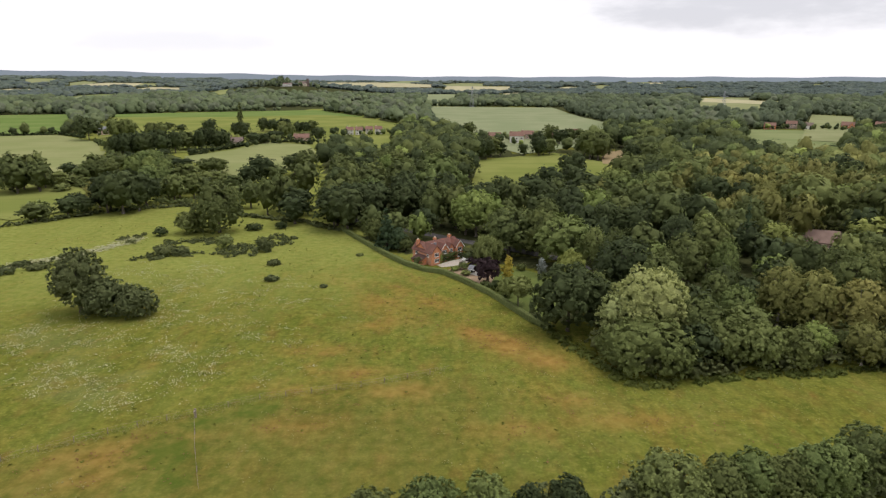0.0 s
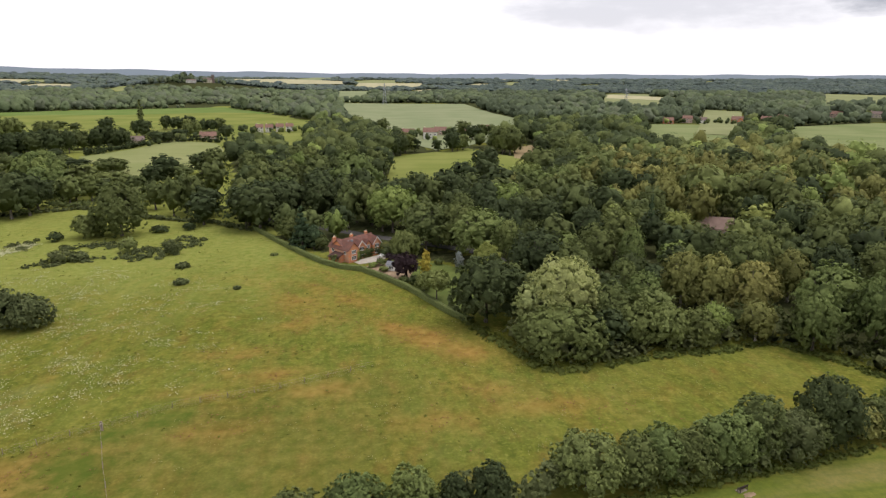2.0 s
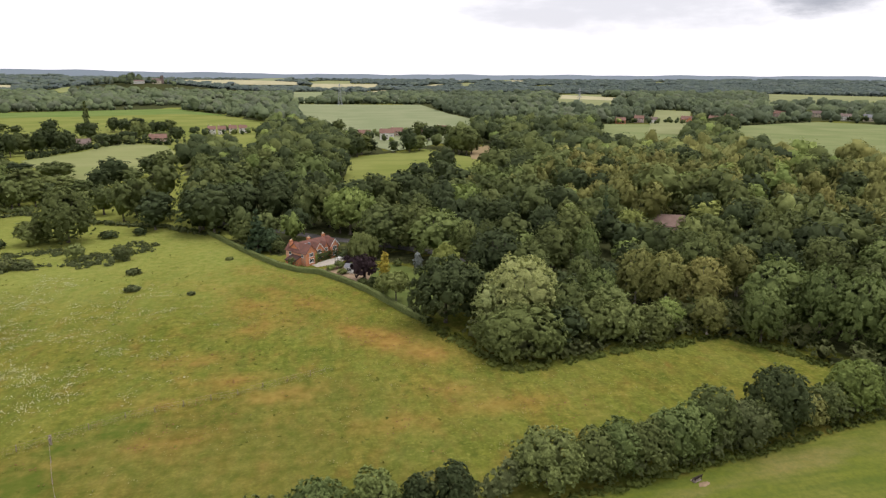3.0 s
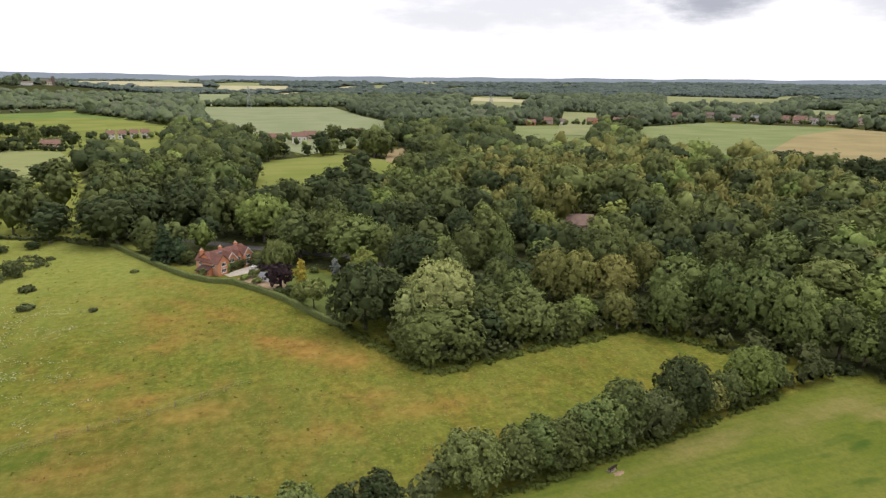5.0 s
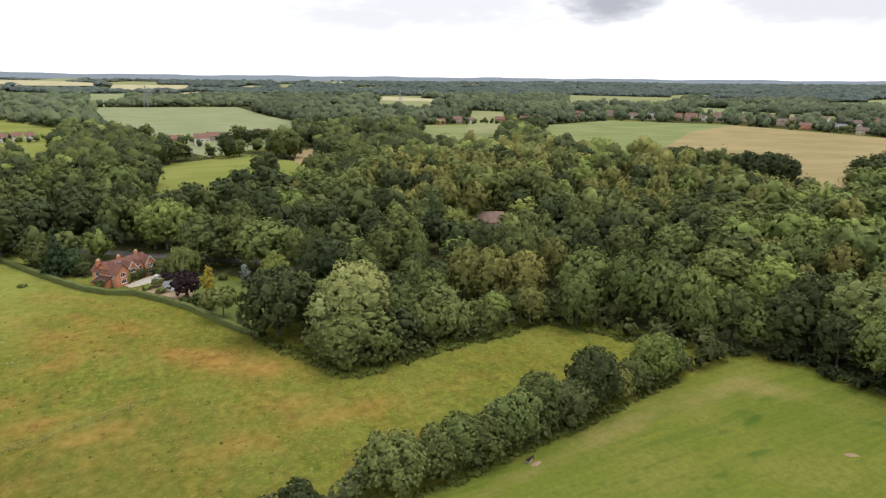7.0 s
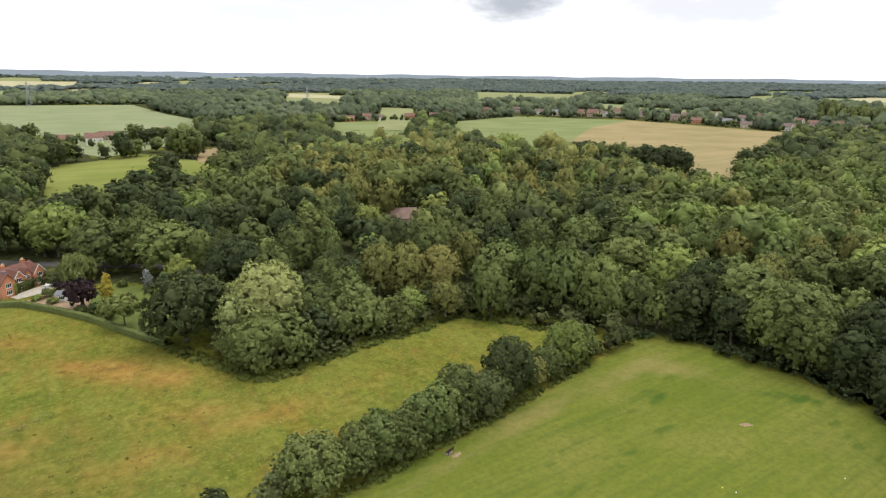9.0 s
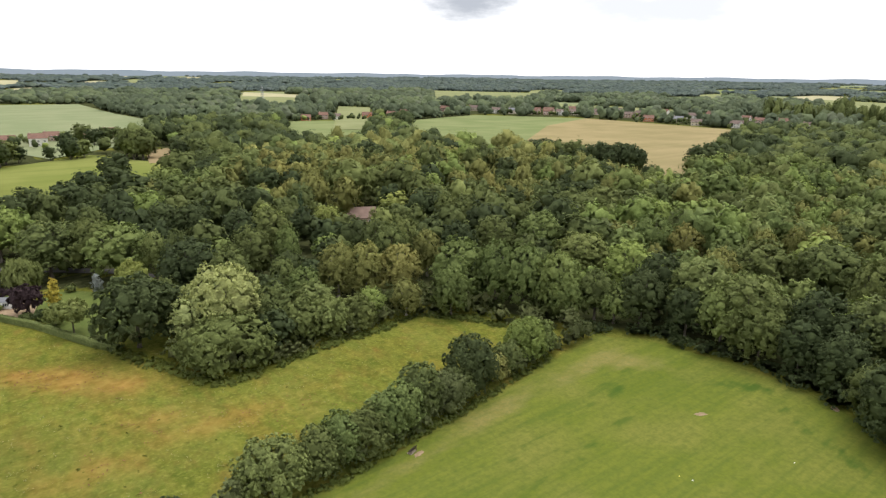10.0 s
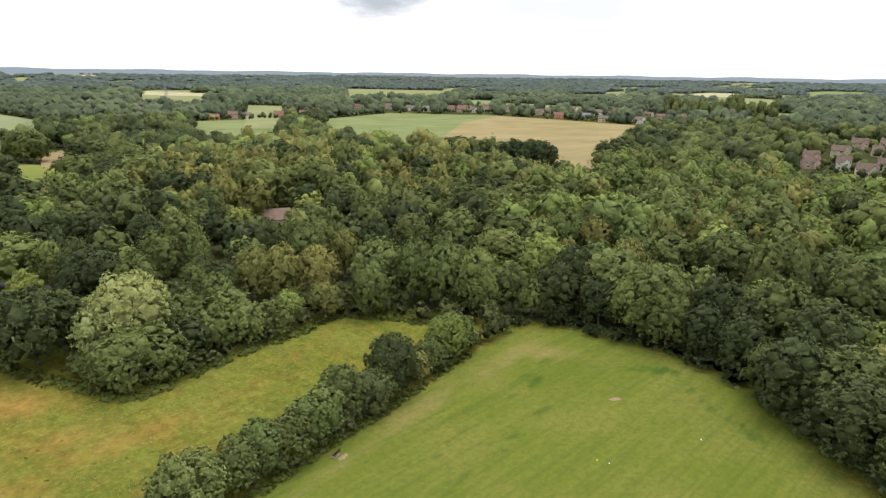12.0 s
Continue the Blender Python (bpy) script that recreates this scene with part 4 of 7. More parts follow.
wood_tree(LIME, 104.4, 195.5, 11.5, 5.4)
wood_tree(FRESH, 11.7, 222.9, 17.2, 7.0)
wood_tree(FRESH, 189.5, 122.3, 16.0, 6.5)
wood_tree(DARK, 44.9, 221.5, 16.0, 6.0)
wood_tree(FRESH, 12.5, 228.0, 16.0, 10.4)
wood_tree(LIME, 129.8, 190.1, 14.9, 6.1)
wood_tree(FRESH, 201.0, 115.4, 16.0, 7.8)
wood_tree(OAK, -0.1, 235.6, 17.2, 9.6)
wood_tree(OAK, 212.1, 105.1, 16.0, 6.8)
wood_tree(OAK, 145.4, 188.7, 16.0, 7.4)
wood_tree(DARK, -35.0, 237.2, 17.2, 12.0)
wood_tree(BIRCH, 119.4, 208.6, 18.3, 5.8)
wood_tree(DARK, 10.4, 242.8, 16.0, 6.4)
wood_tree(DARK, 171.1, 172.6, 16.0, 5.8)
wood_tree(ASH, 225.9, 103.6, 16.0, 10.7)
wood_tree(OAK, 201.0, 148.3, 16.0, 13.1)
wood_tree(DARK, -13.1, 249.3, 17.2, 9.0)
wood_tree(OAK, 80.7, 237.6, 17.2, 12.6)
wood_tree(DARK, -57.3, 243.0, 11.5, 6.6)
wood_tree(OAK, 28.3, 248.2, 16.0, 6.0)
wood_tree(DARK, -26.2, 249.3, 16.0, 7.2)
wood_tree(OAK, 59.6, 245.5, 16.0, 10.9)
wood_tree(DARK, 17.0, 251.7, 16.0, 6.1)
wood_tree(DARK, 163.8, 194.6, 16.0, 7.3)
wood_tree(OAK, 188.3, 170.7, 16.0, 6.7)
wood_tree(DARK, 24.7, 265.1, 16.0, 5.8)
wood_tree(TAWNY, 181.8, 198.2, 17.2, 3.9)
wood_tree(DARK, 37.3, 270.2, 16.0, 7.2)
wood_tree(FRESH, 241.6, 143.1, 16.0, 7.4)
wood_tree(ASH, 82.5, 272.3, 16.0, 10.2)
wood_tree(DARK, 112.0, 265.0, 16.0, 7.6)
wood_tree(OAK, -39.0, 285.7, 17.2, 9.0)
wood_tree(OAK, -33.3, 288.4, 16.0, 8.3)
wood_tree(ASH, 75.2, 286.7, 16.0, 8.5)
wood_tree(DARK, 48.8, 296.3, 16.0, 7.2)
wood_tree(ASH, 267.8, 142.1, 16.0, 9.4)
wood_tree(DARK, 61.6, 305.5, 16.0, 7.5)
wood_tree(SALLOW, -32.4, 311.6, 14.9, 6.0)
wood_tree(TAWNY, 136.1, 295.0, 13.8, 8.5)
wood_tree(OAK, -15.3, 325.8, 16.0, 8.6)
wood_tree(DARK, 228.3, 235.8, 16.0, 7.1)
wood_tree(BIRCH, 321.5, 138.4, 13.8, 11.7)
wood_tree(DARK, 69.0, 343.5, 17.2, 8.4)
wood_tree(OAK, -55.6, 356.0, 16.0, 10.3)
wood_tree(SALLOW, 14.8, 362.2, 13.8, 6.1)
wood_tree(DARK, 7.1, 364.1, 17.2, 8.7)
wood_tree(OAK, -8.9, 384.5, 16.0, 10.1)
wood_tree(OAK, -32.3, 386.5, 16.0, 11.1)
wood_tree(DARK, 312.2, 235.3, 18.3, 18.5)
wood_tree(OAK, 352.4, 181.8, 16.0, 11.3)
wood_tree(DARK, 116.3, 400.3, 16.0, 6.0)
wood_tree(DARK, 366.4, 204.5, 18.3, 13.0)
wood_tree(OAK, 128.1, 405.4, 16.0, 6.6)
wood_tree(DARK, 319.0, 296.7, 16.0, 12.4)
wood_tree(DARK, 25.4, 441.7, 16.0, 9.5)
wood_tree(OAK, 104.7, 449.3, 19.5, 12.6)
wood_tree(DARK, 41.0, 463.9, 11.0, 4.6)
wood_tree(DARK, 57.5, 463.2, 9.4, 4.4)
wood_tree(DARK, 68.4, 462.2, 14.9, 6.1)
wood_tree(DARK, 451.8, 226.3, 18.3, 15.6)
wood_tree(OAK, 24.5, 595.0, 16.0, 7.1)

# the front row by the mown field
for leaf, x, y, h, w in ((OAK, 116.5, 88.5, 12.5, 4.8), (DARK, 121.5, 79.5, 14.0, 5.6), (ASH, 118.2, 84.2, 10.0, 4.2), (DARK, 124.5, 70.0, 11.5, 4.6), (ASH, 125.0, 62.0, 14.5, 5.2), (SALLOW, 124.0, 53.5, 12.5, 4.6), (DARK, 124.6, 46.0, 12.0, 4.4), (DARK, 121.5, 37.5, 12.5, 4.6),
                         (DARK, 131.5, 81.5, 16.0, 6.2), (OAK, 114.5, 30.5, 11.0, 3.8)):
    wood_tree(leaf, x, y, h, w)

# tree belts between the far fields
for leaf, x, y, h, w in (
        (OAK, -195, 386, 11.6, 7.8), (DARK, -192, 397, 11.1, 8.9), (ASH, -183, 403, 11.3, 8.9), (OAK, -172, 402, 8.9, 8.8), (DARK, -161, 396, 7.2, 7.8), (DARK, -189, 434, 8.7, 7.6),
        (OAK, -205, 315, 19.0, 13.0), (DARK, -232, 339, 13.6, 6.3), (SALLOW, -210, 315, 10.2, 8.4), (SALLOW, -202, 330, 8.7, 9.4), (DARK, -213, 366, 8.1, 5.1), (SALLOW, -191, 334, 6.1, 7.8), (OAK, -187, 342, 13.1, 9.4), (OAK, -182, 345, 15.5, 9.7),
        (DARK, -135, 268, 18.4, 12.4), (DARK, -131, 280, 13.8, 6.9), (TAWNY, -149, 275, 11.3, 6.1), (DARK, -151, 261, 9.1, 8.8), (OAK, -160, 247, 7.6, 6.2), (SALLOW, -189, 316, 4.0, 4.8), (ASH, -158, 337, 18.0, 9.0), (ASH, -147, 329, 15.3, 8.7),
        (OAK, -162, 337, 9.5, 7.5), (ASH, -142, 314, 14.0, 8.6), (OAK, -140, 329, 10.7, 7.2), (OAK, -131, 329, 12.6, 7.9), (OAK, -136, 379, 9.6, 10.1), (SALLOW, -116, 328, 8.7, 9.3), (SALLOW, -121, 296, 12.7, 9.7), (OAK, -112, 299, 9.8, 7.1),
        (DARK, -129, 299, 9.8, 6.6), (DARK, -95, 336, 16.0, 7.8), (DARK, -99, 328, 12.0, 6.2), (OAK, -88, 336, 10.9, 7.0), (OAK, -69, 263, 17.3, 8.8), (DARK, -86, 373, 12.8, 7.4), (OAK, -76, 363, 16.1, 7.5), (OAK, -64, 298, 18.0, 7.4),
        (OAK, -102, 313, 8.9, 5.3), (OAK, -83, 274, 12.4, 5.8), (DARK, -59, 257, 12.8, 6.4), (SALLOW, -93, 286, 8.2, 5.5), (SALLOW, -299, 608, 18.0, 13.1), (OAK, -255, 581, 18.0, 9.7), (DARK, -231, 481, 16.1, 15.5), (OAK, -251, 498, 9.8, 9.0),
        (DARK, -216, 480, 18.0, 12.7), (DARK, -204, 480, 17.4, 10.5), (OAK, -204, 506, 14.6, 11.0), (OAK, -194, 506, 12.0, 9.8), (DARK, -216, 605, 18.0, 7.8), (DARK, -182, 506, 18.0, 10.8), (DARK, -175, 515, 15.2, 8.8), (OAK, -293, 697, 8.2, 7.6),
        (DARK, -266, 663, 8.8, 6.9), (DARK, -181, 591, 16.9, 8.2), (DARK, -196, 617, 13.8, 5.2), (DARK, -184, 676, 14.5, 9.6), (DARK, -170, 666, 14.0, 8.3), (DARK, -160, 659, 15.5, 8.2), (SALLOW, -144, 602, 15.4, 9.0), (DARK, -157, 551, 10.2, 10.4),
        (DARK, -150, 578, 9.6, 9.6), (DARK, -140, 644, 12.6, 8.5), (OAK, -132, 658, 12.9, 7.6), (OAK, -122, 577, 8.6, 8.1), (OAK, -170, 578, 6.8, 7.3), (DARK, -110, 576, 12.5, 7.1)):
    wood_tree(leaf, x, y, h, w)
stand("cedar_tree", -317, 583, 20.0, 13.3, DARK, "broad dark cedar beside the farmhouse", count=1400, size=0.7, seed=87, shape_args=dict(low=0.1, count=16, lump=0.34))
for n, (x, y, h) in enumerate(((22, 499, 13), (31, 487, 13), (34, 459, 13), (73, 470, 12), (75, 517, 13), (93, 574, 13), (98, 547, 13), (112, 556, 13), (111, 508, 13), (124, 505, 13), (143, 543, 13), (147, 523, 13), (150, 499, 13))):
    wood_tree((OAK, DARK, OAK, SALLOW, DARK)[n % 5], x, y, h + n % 3, 6.0 + n % 4)
# ---- buildings ----
def brick_material():
    m, nt, b = material("red_brick", 0.9)
    co = nt.nodes.new("ShaderNodeTexCoord")
    mp = nt.nodes.new("ShaderNodeMapping")
    mp.inputs["Rotation"].default_value = (radians(90), 0, 0)
    br = nt.nodes.new("ShaderNodeTexBrick")
    br.inputs["Scale"].default_value = 1.0
    br.inputs["Brick Width"].default_value, br.inputs["Row Height"].default_value, br.inputs["Mortar Size"].default_value = 0.225, 0.075, 0.008
    br.inputs["Color1"].default_value, br.inputs["Color2"].default_value, br.inputs["Mortar"].default_value = (0.66, 0.255, 0.115, 1), (0.56, 0.195, 0.085, 1), (0.44, 0.30, 0.21, 1)
    nt.links.new(co.outputs["Object"], mp.inputs["Vector"])
    nt.links.new(mp.outputs["Vector"], br.inputs["Vector"])
    nt.links.new(mixed(nt, times(nt, grain(nt, 0.7, 0.4, 0.7, 5.0), 0.3), br.outputs["Color"], (0.26, 0.090, 0.05)), b.inputs["Base Color"])
    return m


BRICK = brick_material()
ROOF_TILE = paint("clay_roof_tile", (0.190, 0.085, 0.062), (0.115, 0.060, 0.048), 0.8, 0.85, relief=0.02)
DARK_TILE = paint("dark_roof_tile", (0.055, 0.030, 0.026), (0.085, 0.042, 0.034), 0.8, 0.85, relief=0.02)
PINK_TILE = paint("weathered_brown_tile", (0.120, 0.086, 0.066), (0.165, 0.120, 0.094), 0.6, 0.85, relief=0.02)
VILLAGE_TILE = paint("village_roof_tile", (0.165, 0.094, 0.070), (0.225, 0.130, 0.098), 0.6, 0.85, relief=0.02)
BUNGALOW_TILE = paint("bungalow_roof_tile", (0.205, 0.138, 0.112), (0.265, 0.182, 0.148), 0.6, 0.85, relief=0.02)
GREY_TILE = paint("grey_roof_tile", (0.145, 0.108, 0.092), (0.200, 0.150, 0.128), 0.6, 0.85, relief=0.02)
SLATE = paint("slate", (0.135, 0.140, 0.150), (0.20, 0.205, 0.215), 0.6, 0.6)
WHITE_PAINT = paint("white_paint", (0.78, 0.77, 0.73), (0.66, 0.65, 0.61), 1.5, 0.6)
RENDERED = paint("white_render", (0.74, 0.72, 0.66), (0.60, 0.58, 0.52), 0.5, 0.9)
CREAM = paint("cream_render", (0.62, 0.54, 0.40), (0.50, 0.44, 0.33), 0.5, 0.9)
PINK_BRICK = paint("weathered_brick", (0.46, 0.335, 0.265), (0.55, 0.415, 0.335), 0.6, 0.9)
STONE = paint("pale_paving", (0.34, 0.305, 0.25), (0.44, 0.40, 0.34), 1.2, 0.9)
TIMBER = paint("weathered_wood", (0.20, 0.16, 0.12), (0.33, 0.28, 0.22), 2.5, 0.9, stretch=(1, 1, 0.2))
DARK_WOOD = paint("dark_stained_wood", (0.035, 0.026, 0.022), (0.060, 0.042, 0.034), 2.5, 0.7)
STEEL = paint("grey_steel", (0.26, 0.28, 0.29), (0.36, 0.38, 0.39), 1.0, 0.5)
TARMAC = paint("lane_asphalt", (0.055, 0.052, 0.050), (0.085, 0.080, 0.075), 0.5, 0.9)
EARTH = paint("bare_earth", (0.22, 0.155, 0.095), (0.31, 0.225, 0.145), 0.8, 0.95)
LAWN = paint("garden_lawn", (0.080, 0.108, 0.020), (0.112, 0.138, 0.030), 0.35, 0.95)
GLASS, nt, b = material("window_glass", 0.08)
b.inputs["Base Color"].default_value, b.inputs["Specular IOR Level"].default_value = (0.02, 0.024, 0.026, 1), 0.5


def box(bm, x0, x1, y0, y1, z0, z1):
    v = [bm.verts.new((x, y, z)) for z in (z0, z1) for x, y in ((x0, y0), (x1, y0), (x1, y1), (x0, y1))]
    for q in ((3, 2, 1, 0), (4, 5, 6, 7), (0, 1, 5, 4), (1, 2, 6, 5), (2, 3, 7, 6), (3, 0, 4, 7)):
        bm.faces.new([v[i] for i in q])


def prism(bm, outline, a, c, along):
    """A profile of (across, up) points drawn out from a to c along x or y."""
    at = (lambda s, p: (s, p[0], p[1])) if along == "x" else (lambda s, p: (p[0], s, p[1]))
    lo, hi = [bm.verts.new(at(a, p)) for p in outline], [bm.verts.new(at(c, p)) for p in outline]
    n = len(outline)
    for i in range(n):
        bm.faces.new((lo[i], lo[(i + 1) % n], hi[(i + 1) % n], hi[i]))
    bm.faces.new(lo[::-1])
    bm.faces.new(hi)


def piece(name, bm, m, parent, label="", edge=0.0):
    """Links a bmesh as one part under a thing or a part."""
    bmesh.ops.recalc_face_normals(bm, faces=bm.faces[:])
    if edge:
        bmesh.ops.bevel(bm, geom=bm.edges[:], offset=edge, segments=1, affect="EDGES")
    me = bpy.data.meshes.new(name)
    bm.to_mesh(me)
    bm.free()
    me.materials.append(m)
    return part(name, me, parent, label)


def gabled(parent, x0, x1, y0, y1, eave, ridge, along, wall, roof, over=0.3, thick=0.16, gable_ends=True):
    """Walls with gables, and two roof slopes as one tiled part."""
    bm = bmesh.new()
    a, c = (y0, y1) if along == "x" else (x0, x1)
    mid = (a + c) / 2
    prism(bm, [(a, 0), (c, 0), (c, eave), (mid, ridge), (a, eave)], *((x0, x1) if along == "x" else (y0, y1)), along)
    w = piece("wall", bm, wall, parent)
    bm = bmesh.new()
    s, e = (x0 - over, x1 + over) if along == "x" else (y0 - over, y1 + over)
    fall = (ridge - eave) / (mid - a)
    for sign in (-1, 1):
        foot = mid + sign * ((mid - a) + over)
        low = ridge - fall * ((mid - a) + over)
        prism(bm, [(mid, ridge + 0.02), (foot, low + 0.02), (foot, low + thick + 0.02), (mid, ridge + thick + 0.05)], s, e, along)
    r = piece("roof", bm, roof, parent)
    return w, r


def window(parent, x, y, z, w, h, facing, bars=1, name="window"):
    """A framed window on a wall that faces -y, +y, -x or +x: frame, sill, panes."""
    turn = {"-y": 0, "+x": 90, "+y": 180, "-x": 270}[facing]
    bm = bmesh.new()
    f = 0.09
    for x0, x1, z0, z1 in ((-w / 2, w / 2, h - f, h), (-w / 2, w / 2, 0, f), (-w / 2, -w / 2 + f, f, h - f), (w / 2 - f, w / 2, f, h - f)):
        box(bm, x0, x1, -0.06, 0.02, z0, z1)
    for i in range(bars):
        u = -w / 2 + w * (i + 1) / (bars + 1)
        box(bm, u - 0.04, u + 0.04, -0.05, 0.02, f, h - f)
    win = piece(name, bm, WHITE_PAINT, parent, "white painted window frame")
    win.matrix_basis = pose(x, y, z, 0, 0, turn)
    bm = bmesh.new()
    box(bm, -w / 2 - 0.08, w / 2 + 0.08, -0.14, 0.02, -0.09, -0.002)
    piece("sill", bm, WHITE_PAINT, win)
    for i in range(bars + 1):
        u0, u1 = -w / 2 + w * i / (bars + 1) + 0.045, -w / 2 + w * (i + 1) / (bars + 1) - 0.045
        bm = bmesh.new()
        box(bm, u0, u1, -0.02, 0.01, f, h - f)
        piece("pane", bm, GLASS, win)
    return win


def chimney(parent, x, y, z0, z1, wall, pots=2):
    bm = bmesh.new()
    box(bm, x - 0.45, x + 0.45, y - 0.35, y + 0.35, z0, z1 - 0.5)
    box(bm, x - 0.54, x + 0.54, y - 0.44, y + 0.44, z1 - 0.5, z1 - 0.32)
    ch = piece("chimney", bm, wall, parent)
    for i in range(pots):
        bm = bmesh.new()
        bmesh.ops.create_cone(bm, cap_ends=True, segments=10, radius1=0.17, radius2=0.13, depth=0.5)
        bmesh.ops.translate(bm, verts=bm.verts[:], vec=(x + (i - (pots - 1) / 2) * 0.42, y, z1 - 0.07))
        piece("chimney_pot", bm, CREAM, ch, "pale clay chimney pot")
    return ch


def bargeboard(parent, x0, x1, y, eave, ridge, over=0.3):
    """White boards along a front gable."""
    bm = bmesh.new()
    mid = (x0 + x1) / 2
    fall = (ridge - eave) / (mid - x0)
    for s in (-1, 1):
        foot = mid + s * (mid - x0 + over)
        low = ridge - fall * (mid - x0 + over)
        prism(bm, [(mid, ridge - 0.12), (foot, low - 0.12), (foot, low + 0.16), (mid, ridge + 0.19)], y - over - 0.07, y - over - 0.003, "y")
    return piece("bargeboard", bm, WHITE_PAINT, parent, "white painted bargeboard")


# the cottage: a long range with four front gables
cottage = tagged(new("cottage"), "red-brick country cottage with gables, clay roof and three chimneys", "house")
cottage.matrix_basis = pose(-3.9, 186.2, 0, 0, 0, 40)
cottage.scale = (0.94, 0.94, 0.94)
gabled(cottage, 0.5, 14.5, 2.0, 8.4, 4.1, 6.3, "x", BRICK, ROOF_TILE)
BAYS = ((0.0, 4.3, -0.8, 4.0, 6.3, True), (4.9, 8.3, 0.5, 4.0, 5.9, True), (8.7, 10.9, 0.9, 4.0, 5.5, False), (11.2, 14.6, 0.3, 4.2, 6.2, True))
for x0, x1, front, eave, ridge, boards in BAYS:
    gabled(cottage, x0, x1, front, 9.0 if x0 == 0 else 5.0, eave, ridge, "y", BRICK, ROOF_TILE)
    if boards and x0 > 0:
        bargeboard(cottage, x0, x1, front, eave, ridge)
    mid, w = (x0 + x1) / 2, min(1.7, (x1 - x0) * 0.5)
    window(cottage, mid, front - 0.01, 2.75, w, 1.2, "-y", 2)
    window(cottage, mid, front - 0.01, 0.8, w * 1.05, 1.25, "-y", 2)
window(cottage, -0.01, 6.9, 2.5, 1.3, 1.1, "-x", 1)
window(cottage, -0.01, 1.0, 2.6, 1.0, 1.0, "-x", 1)
window(cottage, 14.51, 5.2, 2.6, 1.2, 1.2, "+x", 1)
for x, y, z in ((1.2, 7.6, 7.2), (6.6, 5.6, 7.4), (12.6, 5.4, 7.5)):
    chimney(cottage, x, y, 4.8, z, BRICK)
for x in (3.6, 5.2):
    bm = bmesh.new()
    box(bm, x - 0.4, x + 0.4, 3.4, 4.2, 5.2, 5.9)
    piece("skylight", bm, SLATE, cottage, "small pale roof light")
bm = bmesh.new()
box(bm, 4.35, 4.88, 1.9, 1.98, 0.0, 2.05)
piece("door", bm, DARK_WOOD, cottage, "dark front door")
# lean-to on the end wall
bm = bmesh.new()
prism(bm, [(-2.8, 0), (-0.02, 0), (-0.02, 2.7), (-2.8, 1.7)], 1.6, 5.8, "y")
piece("lean_to_wall", bm, BRICK, cottage)
bm = bmesh.new()
prism(bm, [(-3.1, 1.62), (-0.02, 2.75), (-0.02, 2.92), (-3.1, 1.79)], 1.3, 6.1, "y")
piece("lean_to_roof", bm, DARK_TILE, cottage, "dark tiled lean-to roof")
r_ivy = np.random.RandomState(130)
ivy = np.array([(x, 0.1 + 0.3 * (x > 6), z, 0.75, 0.4, 0.8) for x in np.arange(4.8, 15.0, 0.75) for z in ((0.7, 1.7, 2.2) if 5.3 < x < 14.2 else (0.6, 1.5, 2.4, 3.0))])
part("ivy", crown_mesh("ivy", r_ivy, ivy, 1700, 0.16, OAK), cottage, "dark ivy over the ground floor")
creeper = np.array([(3.9, -0.9, z, 0.5, 0.25, 0.6) for z in (0.5, 1.3, 2.1, 2.8)])
part("creeper", crown_mesh("creeper", r_ivy, creeper, 260, 0.15, FRESH), cottage, "fresh green creeper at the corner")


def sheet(name, corners, z, m, label, category, thick=0.06):
    bm = bmesh.new()
    f = bm.faces.new([bm.verts.new((x, y, z)) for x, y in corners])
    f.normal_update()
    if f.normal.z < 0:
        f.normal_flip()
    ext = bmesh.ops.extrude_face_region(bm, geom=[f])
    bmesh.ops.translate(bm, verts=[v for v in ext["geom"] if isinstance(v, bmesh.types.BMVert)], vec=(0, 0, thick))
    bmesh.ops.recalc_face_normals(bm, faces=bm.faces[:])
    me = bpy.data.meshes.new(name)
    bm.to_mesh(me)
    bm.free()
    me.materials.append(m)
    return tagged(new(name, me), label, category, kind="structure")


sheet("patio", [(-0.4, 184.2), (4.4, 186.0), (8.8, 190.6), (9.4, 194.6), (6.6, 194.4), (2.6, 191.2), (-2.0, 187.0)], 0.005, STONE, "pale stone patio before the cottage", "patio", 0.09)
sheet("garden_lawn", [(12.5, 166), (17, 184), (24, 182), (30, 175), (33, 165), (29, 150), (25, 141), (21.5, 142.5)], 0.005, LAWN, "green garden lawn behind the hedge", "lawn", 0.05)
sheet("lane", [(-40, 250), (-14, 230.5), (4, 215.5), (22, 203), (35, 192), (42, 181), (45, 183), (38, 195), (24, 207), (6, 219.5), (-12, 235), (-38, 254)], 0.005, TARMAC, "narrow asphalt lane in the shade of trees", "lane", 0.05)
sheet("garden_bed", [(0.5, 181.2), (8, 186.3), (13, 184), (16, 178), (13.4, 165.5), (9.2, 169), (2.2, 180.6)], 0.005, EARTH, "earth bed with shrubs behind the hedge", "flower bed", 0.04)

# summerhouse: a small white glazed hut
hut = tagged(new("summerhouse"), "small white garden summerhouse with a pale roof", "summerhouse")
hut.matrix_basis = pose(9.2, 177.6, 0, 0, 0, 62)
hut.scale = (0.86, 0.86, 0.86)
gabled(hut, -1.5, 1.5, -1.8, 1.8, 2.0, 2.9, "y", WHITE_PAINT, SLATE, over=0.15, thick=0.07)
for x in (-0.75, 0.75):
    window(hut, x, -1.81, 0.7, 1.0, 1.1, "-y", 1)
window(hut, 1.51, 0, 0.7, 1.6, 1.1, "+x", 2)
window(hut, -1.51, 0, 0.7, 1.6, 1.1, "-x", 2)


